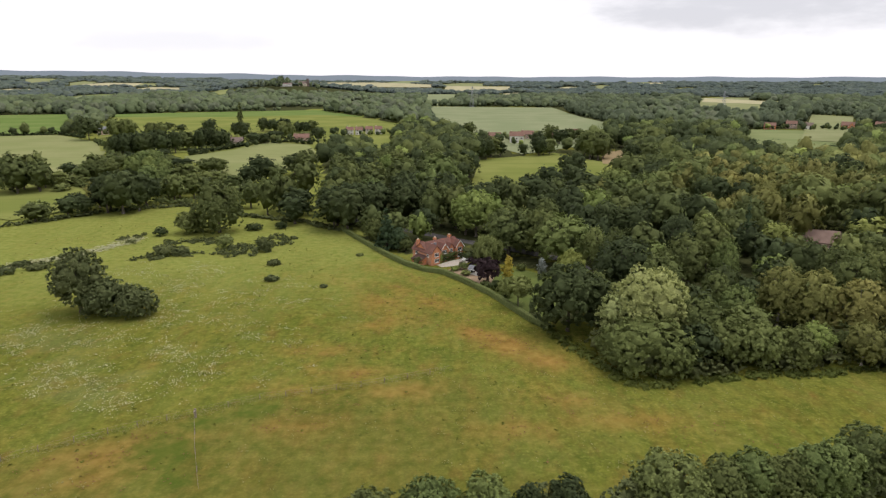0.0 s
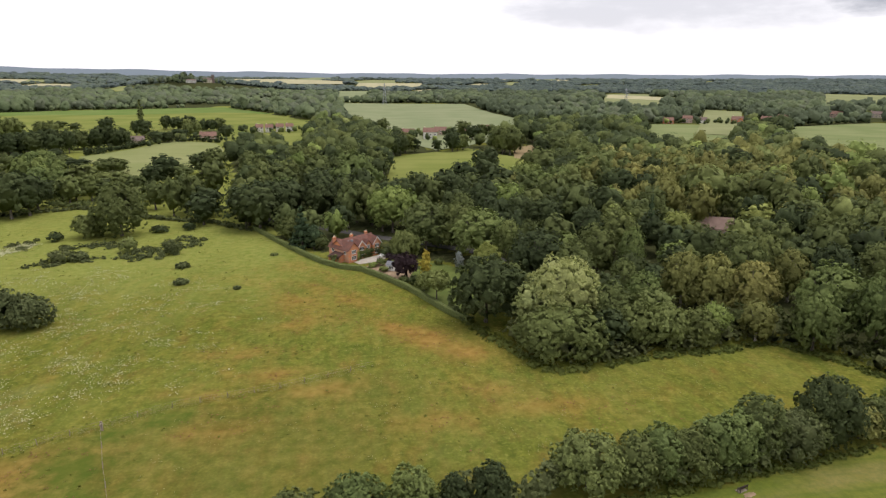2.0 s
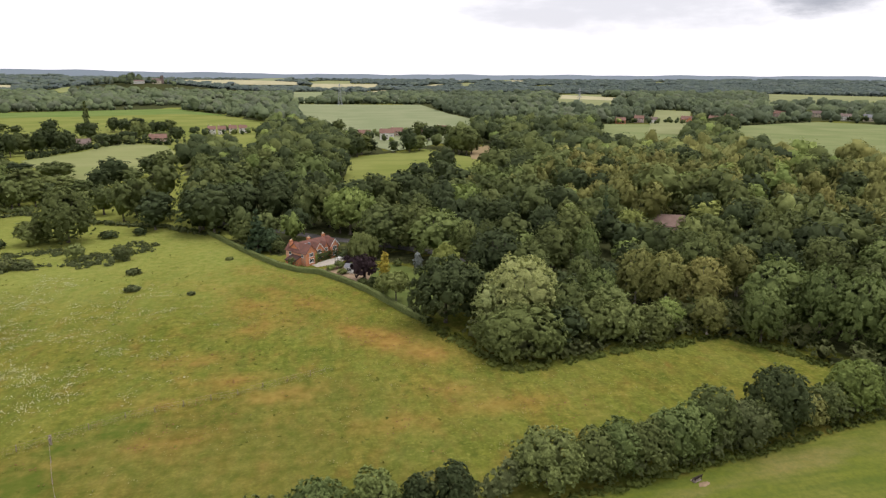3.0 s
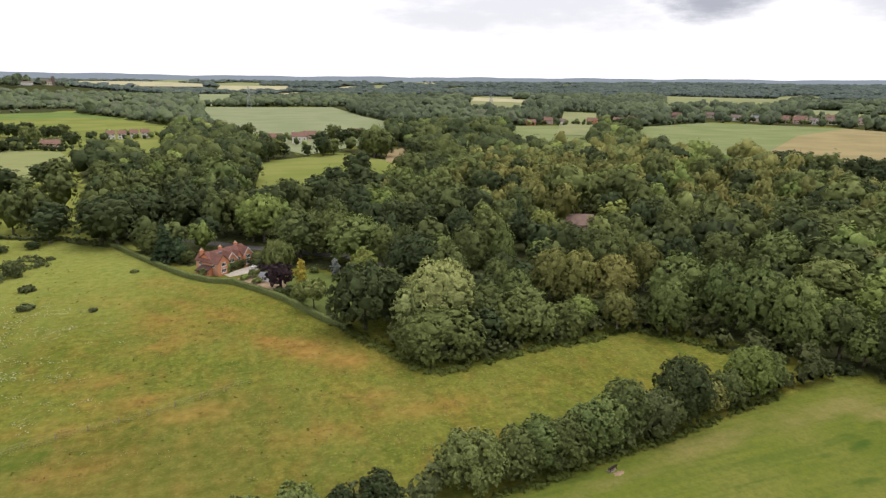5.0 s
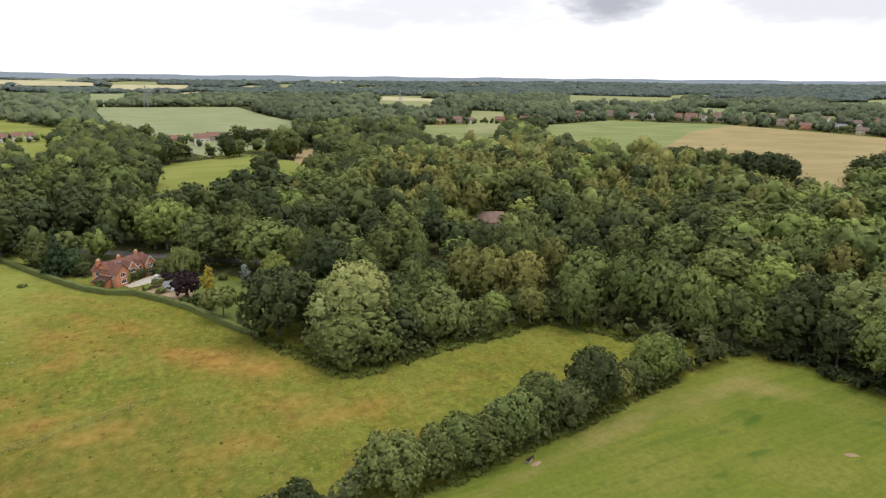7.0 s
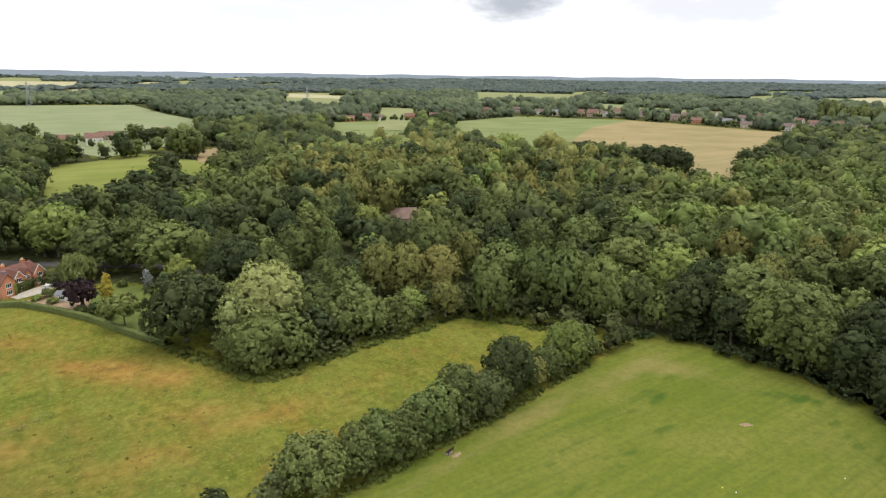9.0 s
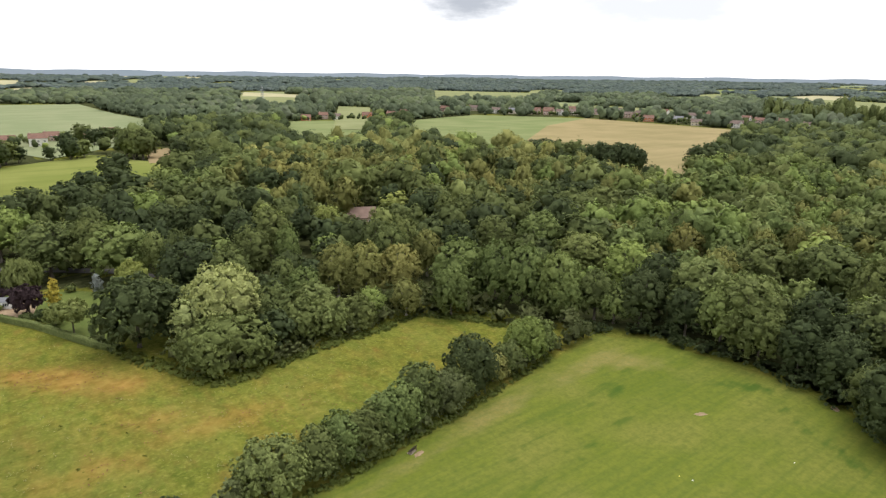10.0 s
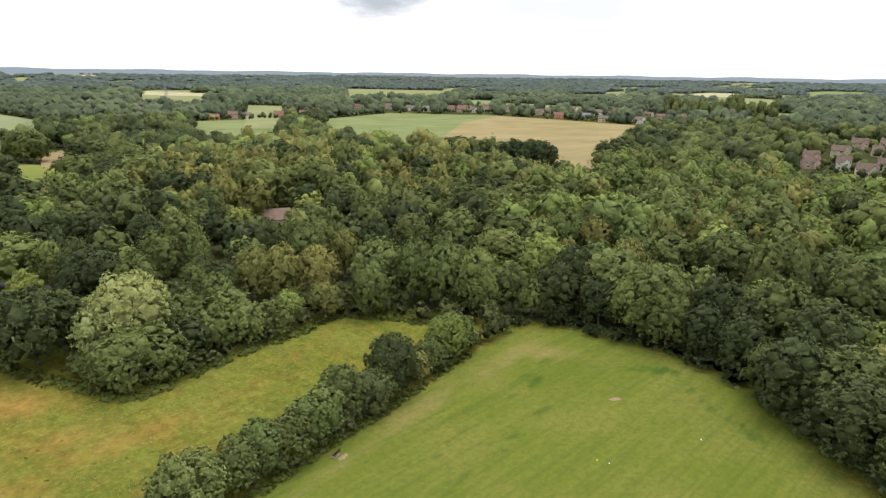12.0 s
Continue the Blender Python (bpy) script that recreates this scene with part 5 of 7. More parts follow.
def garden_table(x, y, turn):
    t = tagged(new("garden_table"), "white garden table on the patio", "table")
    t.matrix_basis = pose(x, y, 0.095, 0, 0, turn)
    bm = bmesh.new()
    box(bm, -0.8, 0.8, -0.45, 0.45, 0.70, 0.74)
    piece("tabletop", bm, WHITE_PAINT, t, edge=0.01)
    for sx in (-0.7, 0.7):
        for sy in (-0.36, 0.36):
            bm = bmesh.new()
            box(bm, sx - 0.03, sx + 0.03, sy - 0.03, sy + 0.03, 0, 0.70)
            piece("leg", bm, WHITE_PAINT, t)
    return t


def garden_chair(x, y, turn):
    c = tagged(new("garden_chair"), "white garden chair on the patio", "chair", "chairs on the patio")
    c.matrix_basis = pose(x, y, 0.095, 0, 0, turn)
    bm = bmesh.new()
    box(bm, -0.24, 0.24, -0.24, 0.24, 0.42, 0.46)
    piece("seat", bm, WHITE_PAINT, c, edge=0.008)
    bm = bmesh.new()
    box(bm, -0.24, 0.24, 0.21, 0.25, 0.47, 0.92)
    piece("backrest", bm, WHITE_PAINT, c, edge=0.008)
    for sx in (-0.2, 0.2):
        for sy in (-0.2, 0.2):
            bm = bmesh.new()
            box(bm, sx - 0.02, sx + 0.02, sy - 0.02, sy + 0.02, 0, 0.42)
            piece("leg", bm, WHITE_PAINT, c)
    return c


garden_table(6.4, 190.6, 40)
chair = garden_chair(5.5, 190.0, 110)
for x, y, a in ((7.3, 191.4, -70), (6.4, 191.6, 30), (6.4, 189.5, 210)):
    copy_thing(chair, pose(x, y, 0.095, 0, 0, a))

WEEPING = leaf_material("weeping_willow_leaves", (0.150, 0.180, 0.056), (0.290, 0.325, 0.115))
for k in range(9):
    LANDMARKS.append((-34 + 9 * k, 245 - 6.6 * k, 4.5))

# garden trees and shrubs
stand("weeping_willow", 13.8, 189.8, 8.4, 4.6, WEEPING, "weeping willow with hanging yellow-green curtains", count=2600, size=0.36, seed=140, hang=0.75, loose=0.3, shape_args=dict(low=0.05, count=22, lump=0.34))
stand("copper_beech", 12.6, 168.8, 7.2, 3.5, PURPLE, "dark purple copper beech in the garden", count=2200, size=0.3, seed=141, shape_args=dict(low=0.12, count=20, lump=0.34))
stand("golden_cypress", 17.1, 162.6, 10.0, 1.8, GOLD, "slim golden-yellow cypress in the garden", shape="tall", count=1300, size=0.24, seed=142)
stand("garden_shrub", 16.3, 158.0, 5.0, 2.4, SALLOW, "rounded green garden shrub below the golden cypress", category="shrub", count=900, size=0.26, seed=143, shape_args=dict(low=0.0))
stand("apple_tree", 18.6, 150.4, 7.5, 3.9, SALLOW, "spreading apple tree with a bare lower trunk", count=1300, size=0.3, seed=144, loose=0.7, shape_args=dict(low=0.36, count=16, lump=0.36))
stand("blue_spruce", 28.1, 175.6, 5.6,  1.5, GREY, "grey-blue spruce on the lawn", shape="tall", count=700, size=0.22, seed=145, loose=0.7)
stand("clipped_bush", 23.1, 181.2, 2.0, 1.2, OAK, "small round clipped bush on the lawn", category="bush", count=300, size=0.2, seed=146, trunk=False, shape_args=dict(low=0.0))
stand("lime_shrub", 35.4, 169.5, 9.0, 4.3, LIME, "yellow-green broad shrub beside the lawn", count=2000, size=0.32, seed=147, hang=0.3, shape_args=dict(low=0.0))
stand("cedar_tree", -18.3, 205.0, 14.0, 4.6, CONIFER, "tiered blue-green cedar beside the cottage", shape="cone", count=2000, size=0.36, seed=148)
stand("yew_tree", -14.6, 203.5, 7.6, 2.9, CONIFER, "dense dark yew beside the cottage", count=1300, size=0.28, seed=149, shape_args=dict(low=0.0))
stand("garden_tree", -23.4, 217.0, 8.2, 4.4, OAK, "rounded green garden tree behind the hedge", count=1700, size=0.34, seed=150, shape_args=dict(low=0.0))
stand("yew_bush", -12.2, 202.5, 4.8, 2.5, OAK, "rounded dark green bush by the cottage", category="bush", count=900, size=0.26, seed=151, shape_args=dict(low=0.0))
for n, (x, y, h, w, leaf, lb) in enumerate(((6.0, 182.0, 2.2, 1.5, OAK, "green shrub at the patio's edge"), (9.4, 186.0, 2.6, 2.2, PURPLE, "dull red-brown shrub at the patio"), (7.6, 194.0, 2.2, 2.6, DARK, "dark shrub behind the patio"),
                                            (11.8, 188.5, 2.4, 2.4, OAK, "green shrub at the lawn's edge"), (6.6, 176.5, 1.4, 1.4, SALLOW, "low grey-green garden shrub"), (11.5, 165.5, 1.6, 1.5, OAK, "low shrub behind the hedge"),
                                            (14.0, 163.0, 2.6, 1.5, DARK, "dark upright shrub behind the hedge"), (3.6, 181.0, 1.3, 1.3, FRESH, "fresh green low shrub by the hedge"), (10.5, 181.5, 1.5, 1.8, SALLOW, "mixed low border plants by the lawn"), (-7.6, 186.4, 2.6, 1.5, OAK, "shrub against the lean-to"))):
    tree("garden_shrub", x, y, h, w, leaf, lb, category="shrub", group="shrubs of the cottage garden", seed=160 + n, count=420, size=0.22, trunk=False, shape_args=dict(low=0.0, count=10))


# the bungalow among the trees
bungalow = tagged(new("bungalow"), "low brick bungalow with a brown tiled roof among trees", "house")
bungalow.matrix_basis = pose(124.0, 206.0, 0, 0, 0, -24)
bungalow.scale = (0.86, 0.86, 0.95)
gabled(bungalow, -6.5, 6.5, -4.0, 4.0, 3.2, 6.6, "x", PINK_BRICK, BUNGALOW_TILE, over=0.4)
chimney(bungalow, -4.5, 0.4, 5.5, 7.8, PINK_BRICK, 1)
for x in (-4, 0, 4):
    window(bungalow, x, -4.01, 1.0, 1.6, 1.2, "-y", 1)
LANDMARKS.append((2.0, 197.0, 13.0))
LANDMARKS.append((118.0, 195.0, 9.5))
LANDMARKS.append((109.5, 182.0, 5.2))
LANDMARKS.append((124.0, 206.0, 10.0))


# ---- village houses ----
HOUSES = []


def village_house(x, y, turn, width, depth, eave, ridge, wall, roof, label, wing=0):
    """A two-storey house: walls, roof, chimney, windows, and a gabled wing where it has one."""
    h = tagged(new("house"), label, "house", "houses of the village")
    h.matrix_basis = pose(x, y, 0, 0, 0, turn)
    gabled(h, -width / 2, width / 2, -depth / 2, depth / 2, eave, ridge, "x", wall, roof, over=0.35)
    if wing:
        gabled(h, width / 2 - wing, width / 2 - 0.2, -depth / 2 - 1.6, 0, eave - 0.05, ridge - 0.7, "y", wall, roof, over=0.3)
    chimney(h, -width / 2 + 1.2, 0.1, ridge - 1.2, ridge + 1.1, PINK_BRICK, 1)
    n = max(2, int(width / 3.2))
    for i in range(n):
        u = -width / 2 + width * (i + 0.5) / n
        front = -depth / 2 - (1.61 if wing and u > width / 2 - wing else 0.01)
        for z in (0.9, 3.4) if eave > 4 else (0.9,):
            window(h, u, front, z, 1.3, 1.2, "-y", 1)
    HOUSES.append((x, y))
    d = math.hypot(x, y)
    for k in range(12):
        LANDMARKS.append((x * (1 - 10 * k / d), y * (1 - 10 * k / d), max(9, width * (0.75 if d < 560 else 0.62))))
    return h


WHITE_H, RED_H, PINK_H = "white rendered house with a brown roof", "red-roofed brick house by the fields", "weathered brick house with a tiled roof"
for x, y, turn, w, dep, ev, rd, wall, roof, lb, wing in (
        (673, 723, -40, 12, 8, 5, 8, RENDERED, GREY_TILE, WHITE_H, 0), (684, 699, -38, 11, 8, 5, 8.2, CREAM, SLATE, "cream house with a grey slate roof", 0), (707, 674, -50, 15, 9, 5.4, 9.5, PINK_BRICK, VILLAGE_TILE, PINK_H, 5),
        (712, 655, -44, 12, 8, 5, 8.2, PINK_BRICK, VILLAGE_TILE, RED_H, 4), (726, 644, -44, 10, 8, 5, 8, RENDERED, GREY_TILE, WHITE_H, 4), (746, 634, -46, 14, 8, 5, 8, CREAM, GREY_TILE, "cream house with a grey-brown roof", 0),
        (764, 554, -50, 15, 8, 5, 8, PINK_BRICK, GREY_TILE, PINK_H, 5), (726, 494, -56, 13, 8, 4.6, 7.8, BRICK, VILLAGE_TILE, RED_H, 0)):
    village_house(x, y, turn, w, dep, ev, rd, wall, roof, lb, wing)
for x, y, turn, w, dep, ev, rd, wall, roof, lb, wing in (
        (744, 463, -58, 12, 8, 4.6, 7.8, CREAM, SLATE, "cream house with a grey slate roof", 0), (717, 422, -60, 12, 8, 4.4, 7.4, CREAM, GREY_TILE, "cream house with a grey-brown roof", 0), (723, 376, -62, 14, 9, 5, 8.4, RENDERED, GREY_TILE, WHITE_H, 5),
        (733, 362, -62, 11, 8, 5, 8, RENDERED, GREY_TILE, WHITE_H, 0), (812, 392, -62, 14, 8, 5, 8, PINK_BRICK, VILLAGE_TILE, RED_H, 5), (828, 372, -62, 14, 8, 5, 8, PINK_BRICK, VILLAGE_TILE, RED_H, 0),
        (781, 323, -66, 10, 8, 5, 8, RENDERED, GREY_TILE, WHITE_H, 0), (786, 311, -66, 7, 7, 5, 7.6, RENDERED, GREY_TILE, WHITE_H, 0)):
    village_house(x, y, turn, w, dep, ev, rd, wall, roof, lb, wing)
for x, y, turn, w, dep, ev, rd, wall, roof, lb, wing in (
        (355, 710, -20, 11, 8, 4, 7, BRICK, VILLAGE_TILE, RED_H, 0), (386, 725, -24, 11, 8, 5, 8, PINK_BRICK, VILLAGE_TILE, RED_H, 0), (394, 704, -30, 8, 7, 4.6, 7.4, RENDERED, GREY_TILE, WHITE_H, 0), (436, 704, -34, 12, 8, 5, 8.2, BRICK, VILLAGE_TILE, RED_H, 4),
        (474, 707, -34, 11, 8, 5, 8, PINK_BRICK, VILLAGE_TILE, RED_H, 0), (490, 700, -36, 12, 8, 5, 8.6, BRICK, VILLAGE_TILE, RED_H, 4), (512, 734, -35, 9, 8, 5, 8, PINK_BRICK, VILLAGE_TILE, RED_H, 0)):
    village_house(x, y, turn, w, dep, ev, rd, wall, roof, lb, wing)
for x, y, turn, w, dep, ev, rd, wall, roof, lb, wing in (
        (479, 124, -60, 10, 8, 5.2, 9, PINK_BRICK, PINK_TILE, "brown-roofed brick estate house with white gables", 5), (457, 118, -52, 9, 7, 4.0, 7, PINK_BRICK, PINK_TILE, "brown-roofed brick estate house", 4), (465, 101, -82, 8, 8, 5, 8.4, RENDERED, PINK_TILE, WHITE_H, 4),
        (443, 84, -72, 11, 8, 4.4, 7.8, CREAM, PINK_TILE, "cream house with a grey-brown roof", 5), (474, 80, -76, 10, 8, 5, 8.6, RENDERED, PINK_TILE, WHITE_H, 5), (541, 121, -74, 12, 9, 5, 8.4, CREAM, PINK_TILE, "cream house with a grey-brown roof", 4), (619, 126, -72, 12, 8, 5, 8.6, PINK_BRICK, PINK_TILE, "brown-roofed brick estate house", 5),
        (632, 108, -72, 12, 9, 5, 8.6, PINK_BRICK, PINK_TILE, "brown-roofed brick estate house", 0), (564, 101, -76, 10, 9, 5, 8.4, CREAM, PINK_TILE, "cream house with a grey-brown roof", 0)):
    village_house(x, y, turn, w, dep, ev, rd, wall, roof, lb, wing)
for x, y, turn, w, dep, ev, rd, wall, roof, lb, wing in (
        (63.5, 560, -6, 12, 8, 6.2, 9.4, RENDERED, VILLAGE_TILE, "tall white house with a red-brown roof", 0), (45.4, 576, -4, 11, 9, 3.6, 7.4, PINK_BRICK, VILLAGE_TILE, RED_H, 0), (102, 592, -10, 9, 8, 4, 7, PINK_BRICK, VILLAGE_TILE, RED_H, 0),
        (122, 606, -12, 11, 8, 4.6, 8, PINK_BRICK, VILLAGE_TILE, RED_H, 4), (77, 596, -8, 11, 8, 4.4, 7.4, PINK_BRICK, VILLAGE_TILE, RED_H, 0)):
    village_house(x, y, turn, w, dep, ev, rd, wall, roof, lb, wing)
for x, y, turn, w, dep, ev, rd, wall, roof, lb, wing in (
        (-91, 638, 8, 7, 7, 5, 7.6, RENDERED, VILLAGE_TILE, "white cottage in a short row", 0), (-82, 638, 8, 7, 7, 5, 7.6, RENDERED, VILLAGE_TILE, "white cottage in a short row", 0), (-73, 646, 8, 7, 7, 5, 7.6, RENDERED, VILLAGE_TILE, "white cottage in a short row", 0),
        (-64, 648, 8, 7, 7, 5, 7.6, RENDERED, VILLAGE_TILE, "white cottage in a short row", 0), (-331, 640, 28, 15, 9, 4.6, 7.6, PINK_BRICK, SLATE, "slate-roofed farmhouse behind trees", 0), (-169, 532, 18, 10, 8, 4, 7, CREAM, GREY_TILE, "cream house with a grey-brown roof", 0),
        (-123, 566, 12, 13, 8, 4, 7, PINK_BRICK, VILLAGE_TILE, RED_H, 0)):
    village_house(x, y, turn, w, dep, ev, rd, wall, roof, lb, wing)


# houses deeper in the village and far farmsteads
r_house = np.random.RandomState(61)
for at, d in ((38.5, 1010), (41.0, 1040), (47.5, 1010), (49.5, 1060), (51.5, 1000), (53.2, 1050), (55.0, 980), (57.0, 1040), (59.0, 960), (60.6, 1020), (63.2, 930), (65.0, 990), (27.0, 1330), (45.0, 1500), (52.0, 1480), (58.0, 1400), (8.0, 1500)):
    pale = r_house.rand() < 0.6
    village_house(d * math.sin(radians(at)), d * math.cos(radians(at)), -at + r_house.uniform(-35, 35), r_house.uniform(11, 17), 8.5, 5, 8.4, (RENDERED, CREAM)[r_house.randint(2)] if pale else PINK_BRICK,
                  (VILLAGE_TILE, GREY_TILE)[r_house.randint(2)], "pale house with a tiled roof among trees" if pale else PINK_H, 4 if r_house.rand() < 0.4 else 0)


# the church on the far knoll
church = tagged(new("church"), "small stone church with a square tower on a wooded knoll", "church")
church.matrix_basis = pose(-408, 1950, float(relief(np.float64(-408), np.float64(1950))) - 1.5, 0, 0, 20)
gabled(church, -14, 8, -5, 5, 9, 15, "x", CREAM, GREY_TILE, over=0.3)
bm = bmesh.new()
box(bm, 8.1, 15.1, -3.5, 3.5, 0, 22)
for i in range(4):
    for sx, sy in ((8.1 + i * 1.9, -3.5), (8.1 + i * 1.9, 2.9)):
        box(bm, sx, sx + 1.2, sy, sy + 0.6, 22.0, 23.0)
piece("tower", bm, GREY_TILE, church, "square battlemented tower")
for x in (-10, -5, 0, 5):
    window(church, x, -5.01, 3.0, 1.4, 4.0, "-y", 1)
HALL = village_house(-452, 1915, 12, 34, 12, 7, 10, RENDERED, GREY_TILE, "long white house among trees on the knoll", 0)
HALL.location.z = float(relief(np.float64(-452), np.float64(1915))) - 1.0
# ---- the wood and the far country ----
BIRCH_WOOD = [(40.1, 257.8), (100.8, 280.7), (137.5, 378.1), (240.6, 426.2), (378.1, 286.5), (343.8, 217.7), (254.4, 171.9), (185.6, 170.7), (129.5, 205.1)]
CLEARINGS = [[(119.2, 201.7), (139.8, 206.2), (132.9, 229.2), (114.6, 222.3)]]
SPARSE = [[(-366.7, 572.9), (-68.8, 572.9), (-45.8, 641.7), (-366.7, 641.7)], [(34.4, 504.2), (217.7, 504.2), (229.2, 641.7), (68.8, 595.8)], [(366.7, 687.5), (641.7, 710.4), (733.3, 572.9), (802.1, 297.9), (1031.2, 343.8), (870.8, 825), (435.4, 870.8)],
          [(435.4, 57.3), (710.4, 68.8), (710.4, 194.8), (458.3, 183.3)]]


def wooded(x, y, margin):
    """Where trees stand: outside the meadow and the fields."""
    ok = ~inside(OPEN, x, y) & (off_line(OPEN + OPEN[:1], x, y) > margin)
    for corners, *_ in FIELDS:
        ok &= ~inside(corners, x, y) & (off_line(corners + corners[:1], x, y) > margin * 0.7)
    # the western fields have only the trees set out above
    d, bearing = np.hypot(x, y), np.degrees(np.arctan2(x, y))
    ok &= ~((bearing < -10.5) & (d > 252) & (d < 700) & (bearing > -60))
    for c in CLEARINGS:
        ok &= ~inside(c, x, y)
    return ok


def scatter(seed, near, far, gap, margin, left=-40, right=86):
    """Jittered places between two distances."""
    r = np.random.RandomState(seed)
    n = int(far / gap) + 1
    i, j = np.meshgrid(np.arange(-n, n + 1), np.arange(-n, n + 1))
    x = (i + 0.5 * (j % 2)).ravel() * gap + r.uniform(-0.36, 0.36, i.size) * gap
    y = j.ravel() * gap * 0.87 + r.uniform(-0.36, 0.36, i.size) * gap
    d, bearing = np.hypot(x, y), np.degrees(np.arctan2(x, y))
    k = (d >= near) & (d < far) & (bearing > left) & (bearing < right)
    x, y = x[k], y[k]
    k = wooded(x, y, margin)
    for c in SPARSE:
        k &= ~inside(c, x, y) | (r.rand(len(x)) < 0.4)
    return x[k], y[k]


def clear_of(x, y, spots):
    k = np.ones(len(x), bool)
    for sx, sy, sr in spots:
        k &= np.hypot(x - sx, y - sy) > sr
    return x[k], y[k]


def species(x, y, r):
    """Index into LEAVES, by where the tree stands."""
    n = len(x)
    pick = lambda names, odds: r.choice([LEAVES.index(m) for m in names], n, p=odds)
    s = pick((OAK, DARK, FRESH, SALLOW, ASH), (0.36, 0.52, 0.03, 0.05, 0.04))
    birch = inside(BIRCH_WOOD, x, y)
    s = np.where(birch, pick((BIRCH, OAK, FRESH, SALLOW, TAWNY, DARK), (0.48, 0.16, 0.08, 0.14, 0.05, 0.09)), s)
    east = (np.degrees(np.arctan2(x, y)) > 52) & (np.hypot(x, y) < 420)
    s = np.where(east & ~birch, pick((OAK, ASH, FRESH, BIRCH, SALLOW, DARK), (0.26, 0.28, 0.22, 0.13, 0.08, 0.03)), s)
    # neighbours are often of one kind
    drift = waves(x, y, 38, 17)
    s = np.where((drift > 0.75) & (r.rand(n) < 0.7), LEAVES.index(OAK), s)
    return np.where((drift < -0.75) & (r.rand(n) < 0.6), np.where(birch, LEAVES.index(BIRCH), np.where(east, LEAVES.index(FRESH), LEAVES.index(DARK))), s)


def forest(name, seed, x, y, variants, height, label, far=0, wide=1.0, only=None):
    """Many trees in one mesh: variants are crowns 14 m high, stretched and turned tree by tree."""
    r = np.random.RandomState(seed)
    leaves = (LEAVES, HALF_HAZY_LEAVES, HAZY_LEAVES)[far]
    west = np.clip(-np.degrees(np.arctan2(x, y)) / 14 + 0.2, -0.35, 0.6)   # paler kinds to the west, for the haze and light there
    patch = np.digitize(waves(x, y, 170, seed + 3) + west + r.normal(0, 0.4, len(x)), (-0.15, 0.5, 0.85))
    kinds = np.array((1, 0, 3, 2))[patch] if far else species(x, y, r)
    if only is not None:
        kinds = np.full(len(x), leaves.index(only))
    z = relief(x, y)
    V, F, M, N, T, base = [], [], [], [], [], 0
    distant = np.hypot(x, y).min() > 390
    tall = 1 + 0.28 * waves(x, y, 30 if not far else 120, seed)
    for i in range(len(x)):
        v, f, n = variants[r.randint(len(variants))]
        a, h = r.uniform(0, 6.283), height / 14 * r.uniform(0.66, 1.26) * tall[i] if not far else height / 14 * r.choice((0.45, 0.6, 0.8, 0.95, 1.1, 1.35)) * tall[i]
        w = h * r.uniform(0.8, 1.15) * wide * (0.8 if not far and leaves[kinds[i]] in (BIRCH, TAWNY) else 1)
        c, s = math.cos(a) * w, math.sin(a) * w
        p = np.empty_like(v)
        p[:, 0], p[:, 1], p[:, 2] = v[:, 0] * c - v[:, 1] * s + x[i], v[:, 0] * s + v[:, 1] * c + y[i], v[:, 2] * h + z[i]
        q = np.stack([n[:, 0] * math.cos(a) - n[:, 1] * math.sin(a), n[:, 0] * math.sin(a) + n[:, 1] * math.cos(a), n[:, 2]], -1)
        q[:, 2] += (0.2 if distant else 0.0, 0.45, 0.9)[far]
        V.append(p), F.append(f + base), M.append(np.full(len(f), kinds[i])), N.append(q), T.append(np.full(len(v), r.rand()))
        base += len(v)
    me = mesh_of(name, np.concatenate(V), np.concatenate(F), leaves, np.concatenate(M), normals=np.concatenate(N), tone=np.concatenate(T))
    return tagged(new(name, me), label, "woodland", kind="stuff")


def variants_of(seed, how_many, lobes, count, size, low=0.05, lump=0.5, few=None):
    out = []
    for i in range(how_many):
        r = np.random.RandomState(seed + i)
        if lobes > 2:
            rows = lobes_round(r, 6.0, 14.0, low, lobes, lump)
        else:
            rows = np.array([(0, 0, 6.4, 5.6, 5.6, 6.6), (r.uniform(-2.4, 2.4), r.uniform(-2.4, 2.4), 8.8, 3.9, 3.9, 4.8)])[:lobes] * r.uniform(0.85, 1.15, (lobes, 6))
        qv, qf, qn = sprays(r, rows, count, size, loose=0.32, under=0.1, rough=0.25) if count else (np.zeros((0, 3)), np.zeros((0, 4), int), np.zeros((0, 3)))
        hv, hf, hn = hearts(r, rows if few is None else rows[:few], 0.95 if count < 150 else 0.8, 0.08 if count else 0.17)
        out.append((np.concatenate([qv, hv]), np.concatenate([qf, hf + len(qv)]), np.concatenate([qn, hn])))
    return out


# the rest of the near wood, filling in between the trees above
wx, wy = scatter(11, 60, 400, 9.4, 4.0)
wx, wy = clear_of(wx, wy, LANDMARKS)
order = np.argsort(np.hypot(wx, wy))
wx, wy = wx[order], wy[order]
wk = species(wx, wy, rw)
NEAR_TREES = 45
for i in range(NEAR_TREES):
    leaf = LEAVES[wk[i]]
    # trees at the edge take dark leaf kinds, for the shade there
    if off_line(OPEN, wx[i], wy[i]) < 13:
        leaf = (DARK, OAK)[i % 2]
    narrow = leaf in (BIRCH, TAWNY)
    wood_tree(leaf, wx[i], wy[i], rw.uniform(8.5, 12.0), rw.uniform(3.0, 3.8) if narrow else rw.uniform(3.9, 4.9), keep=False, plain=True)

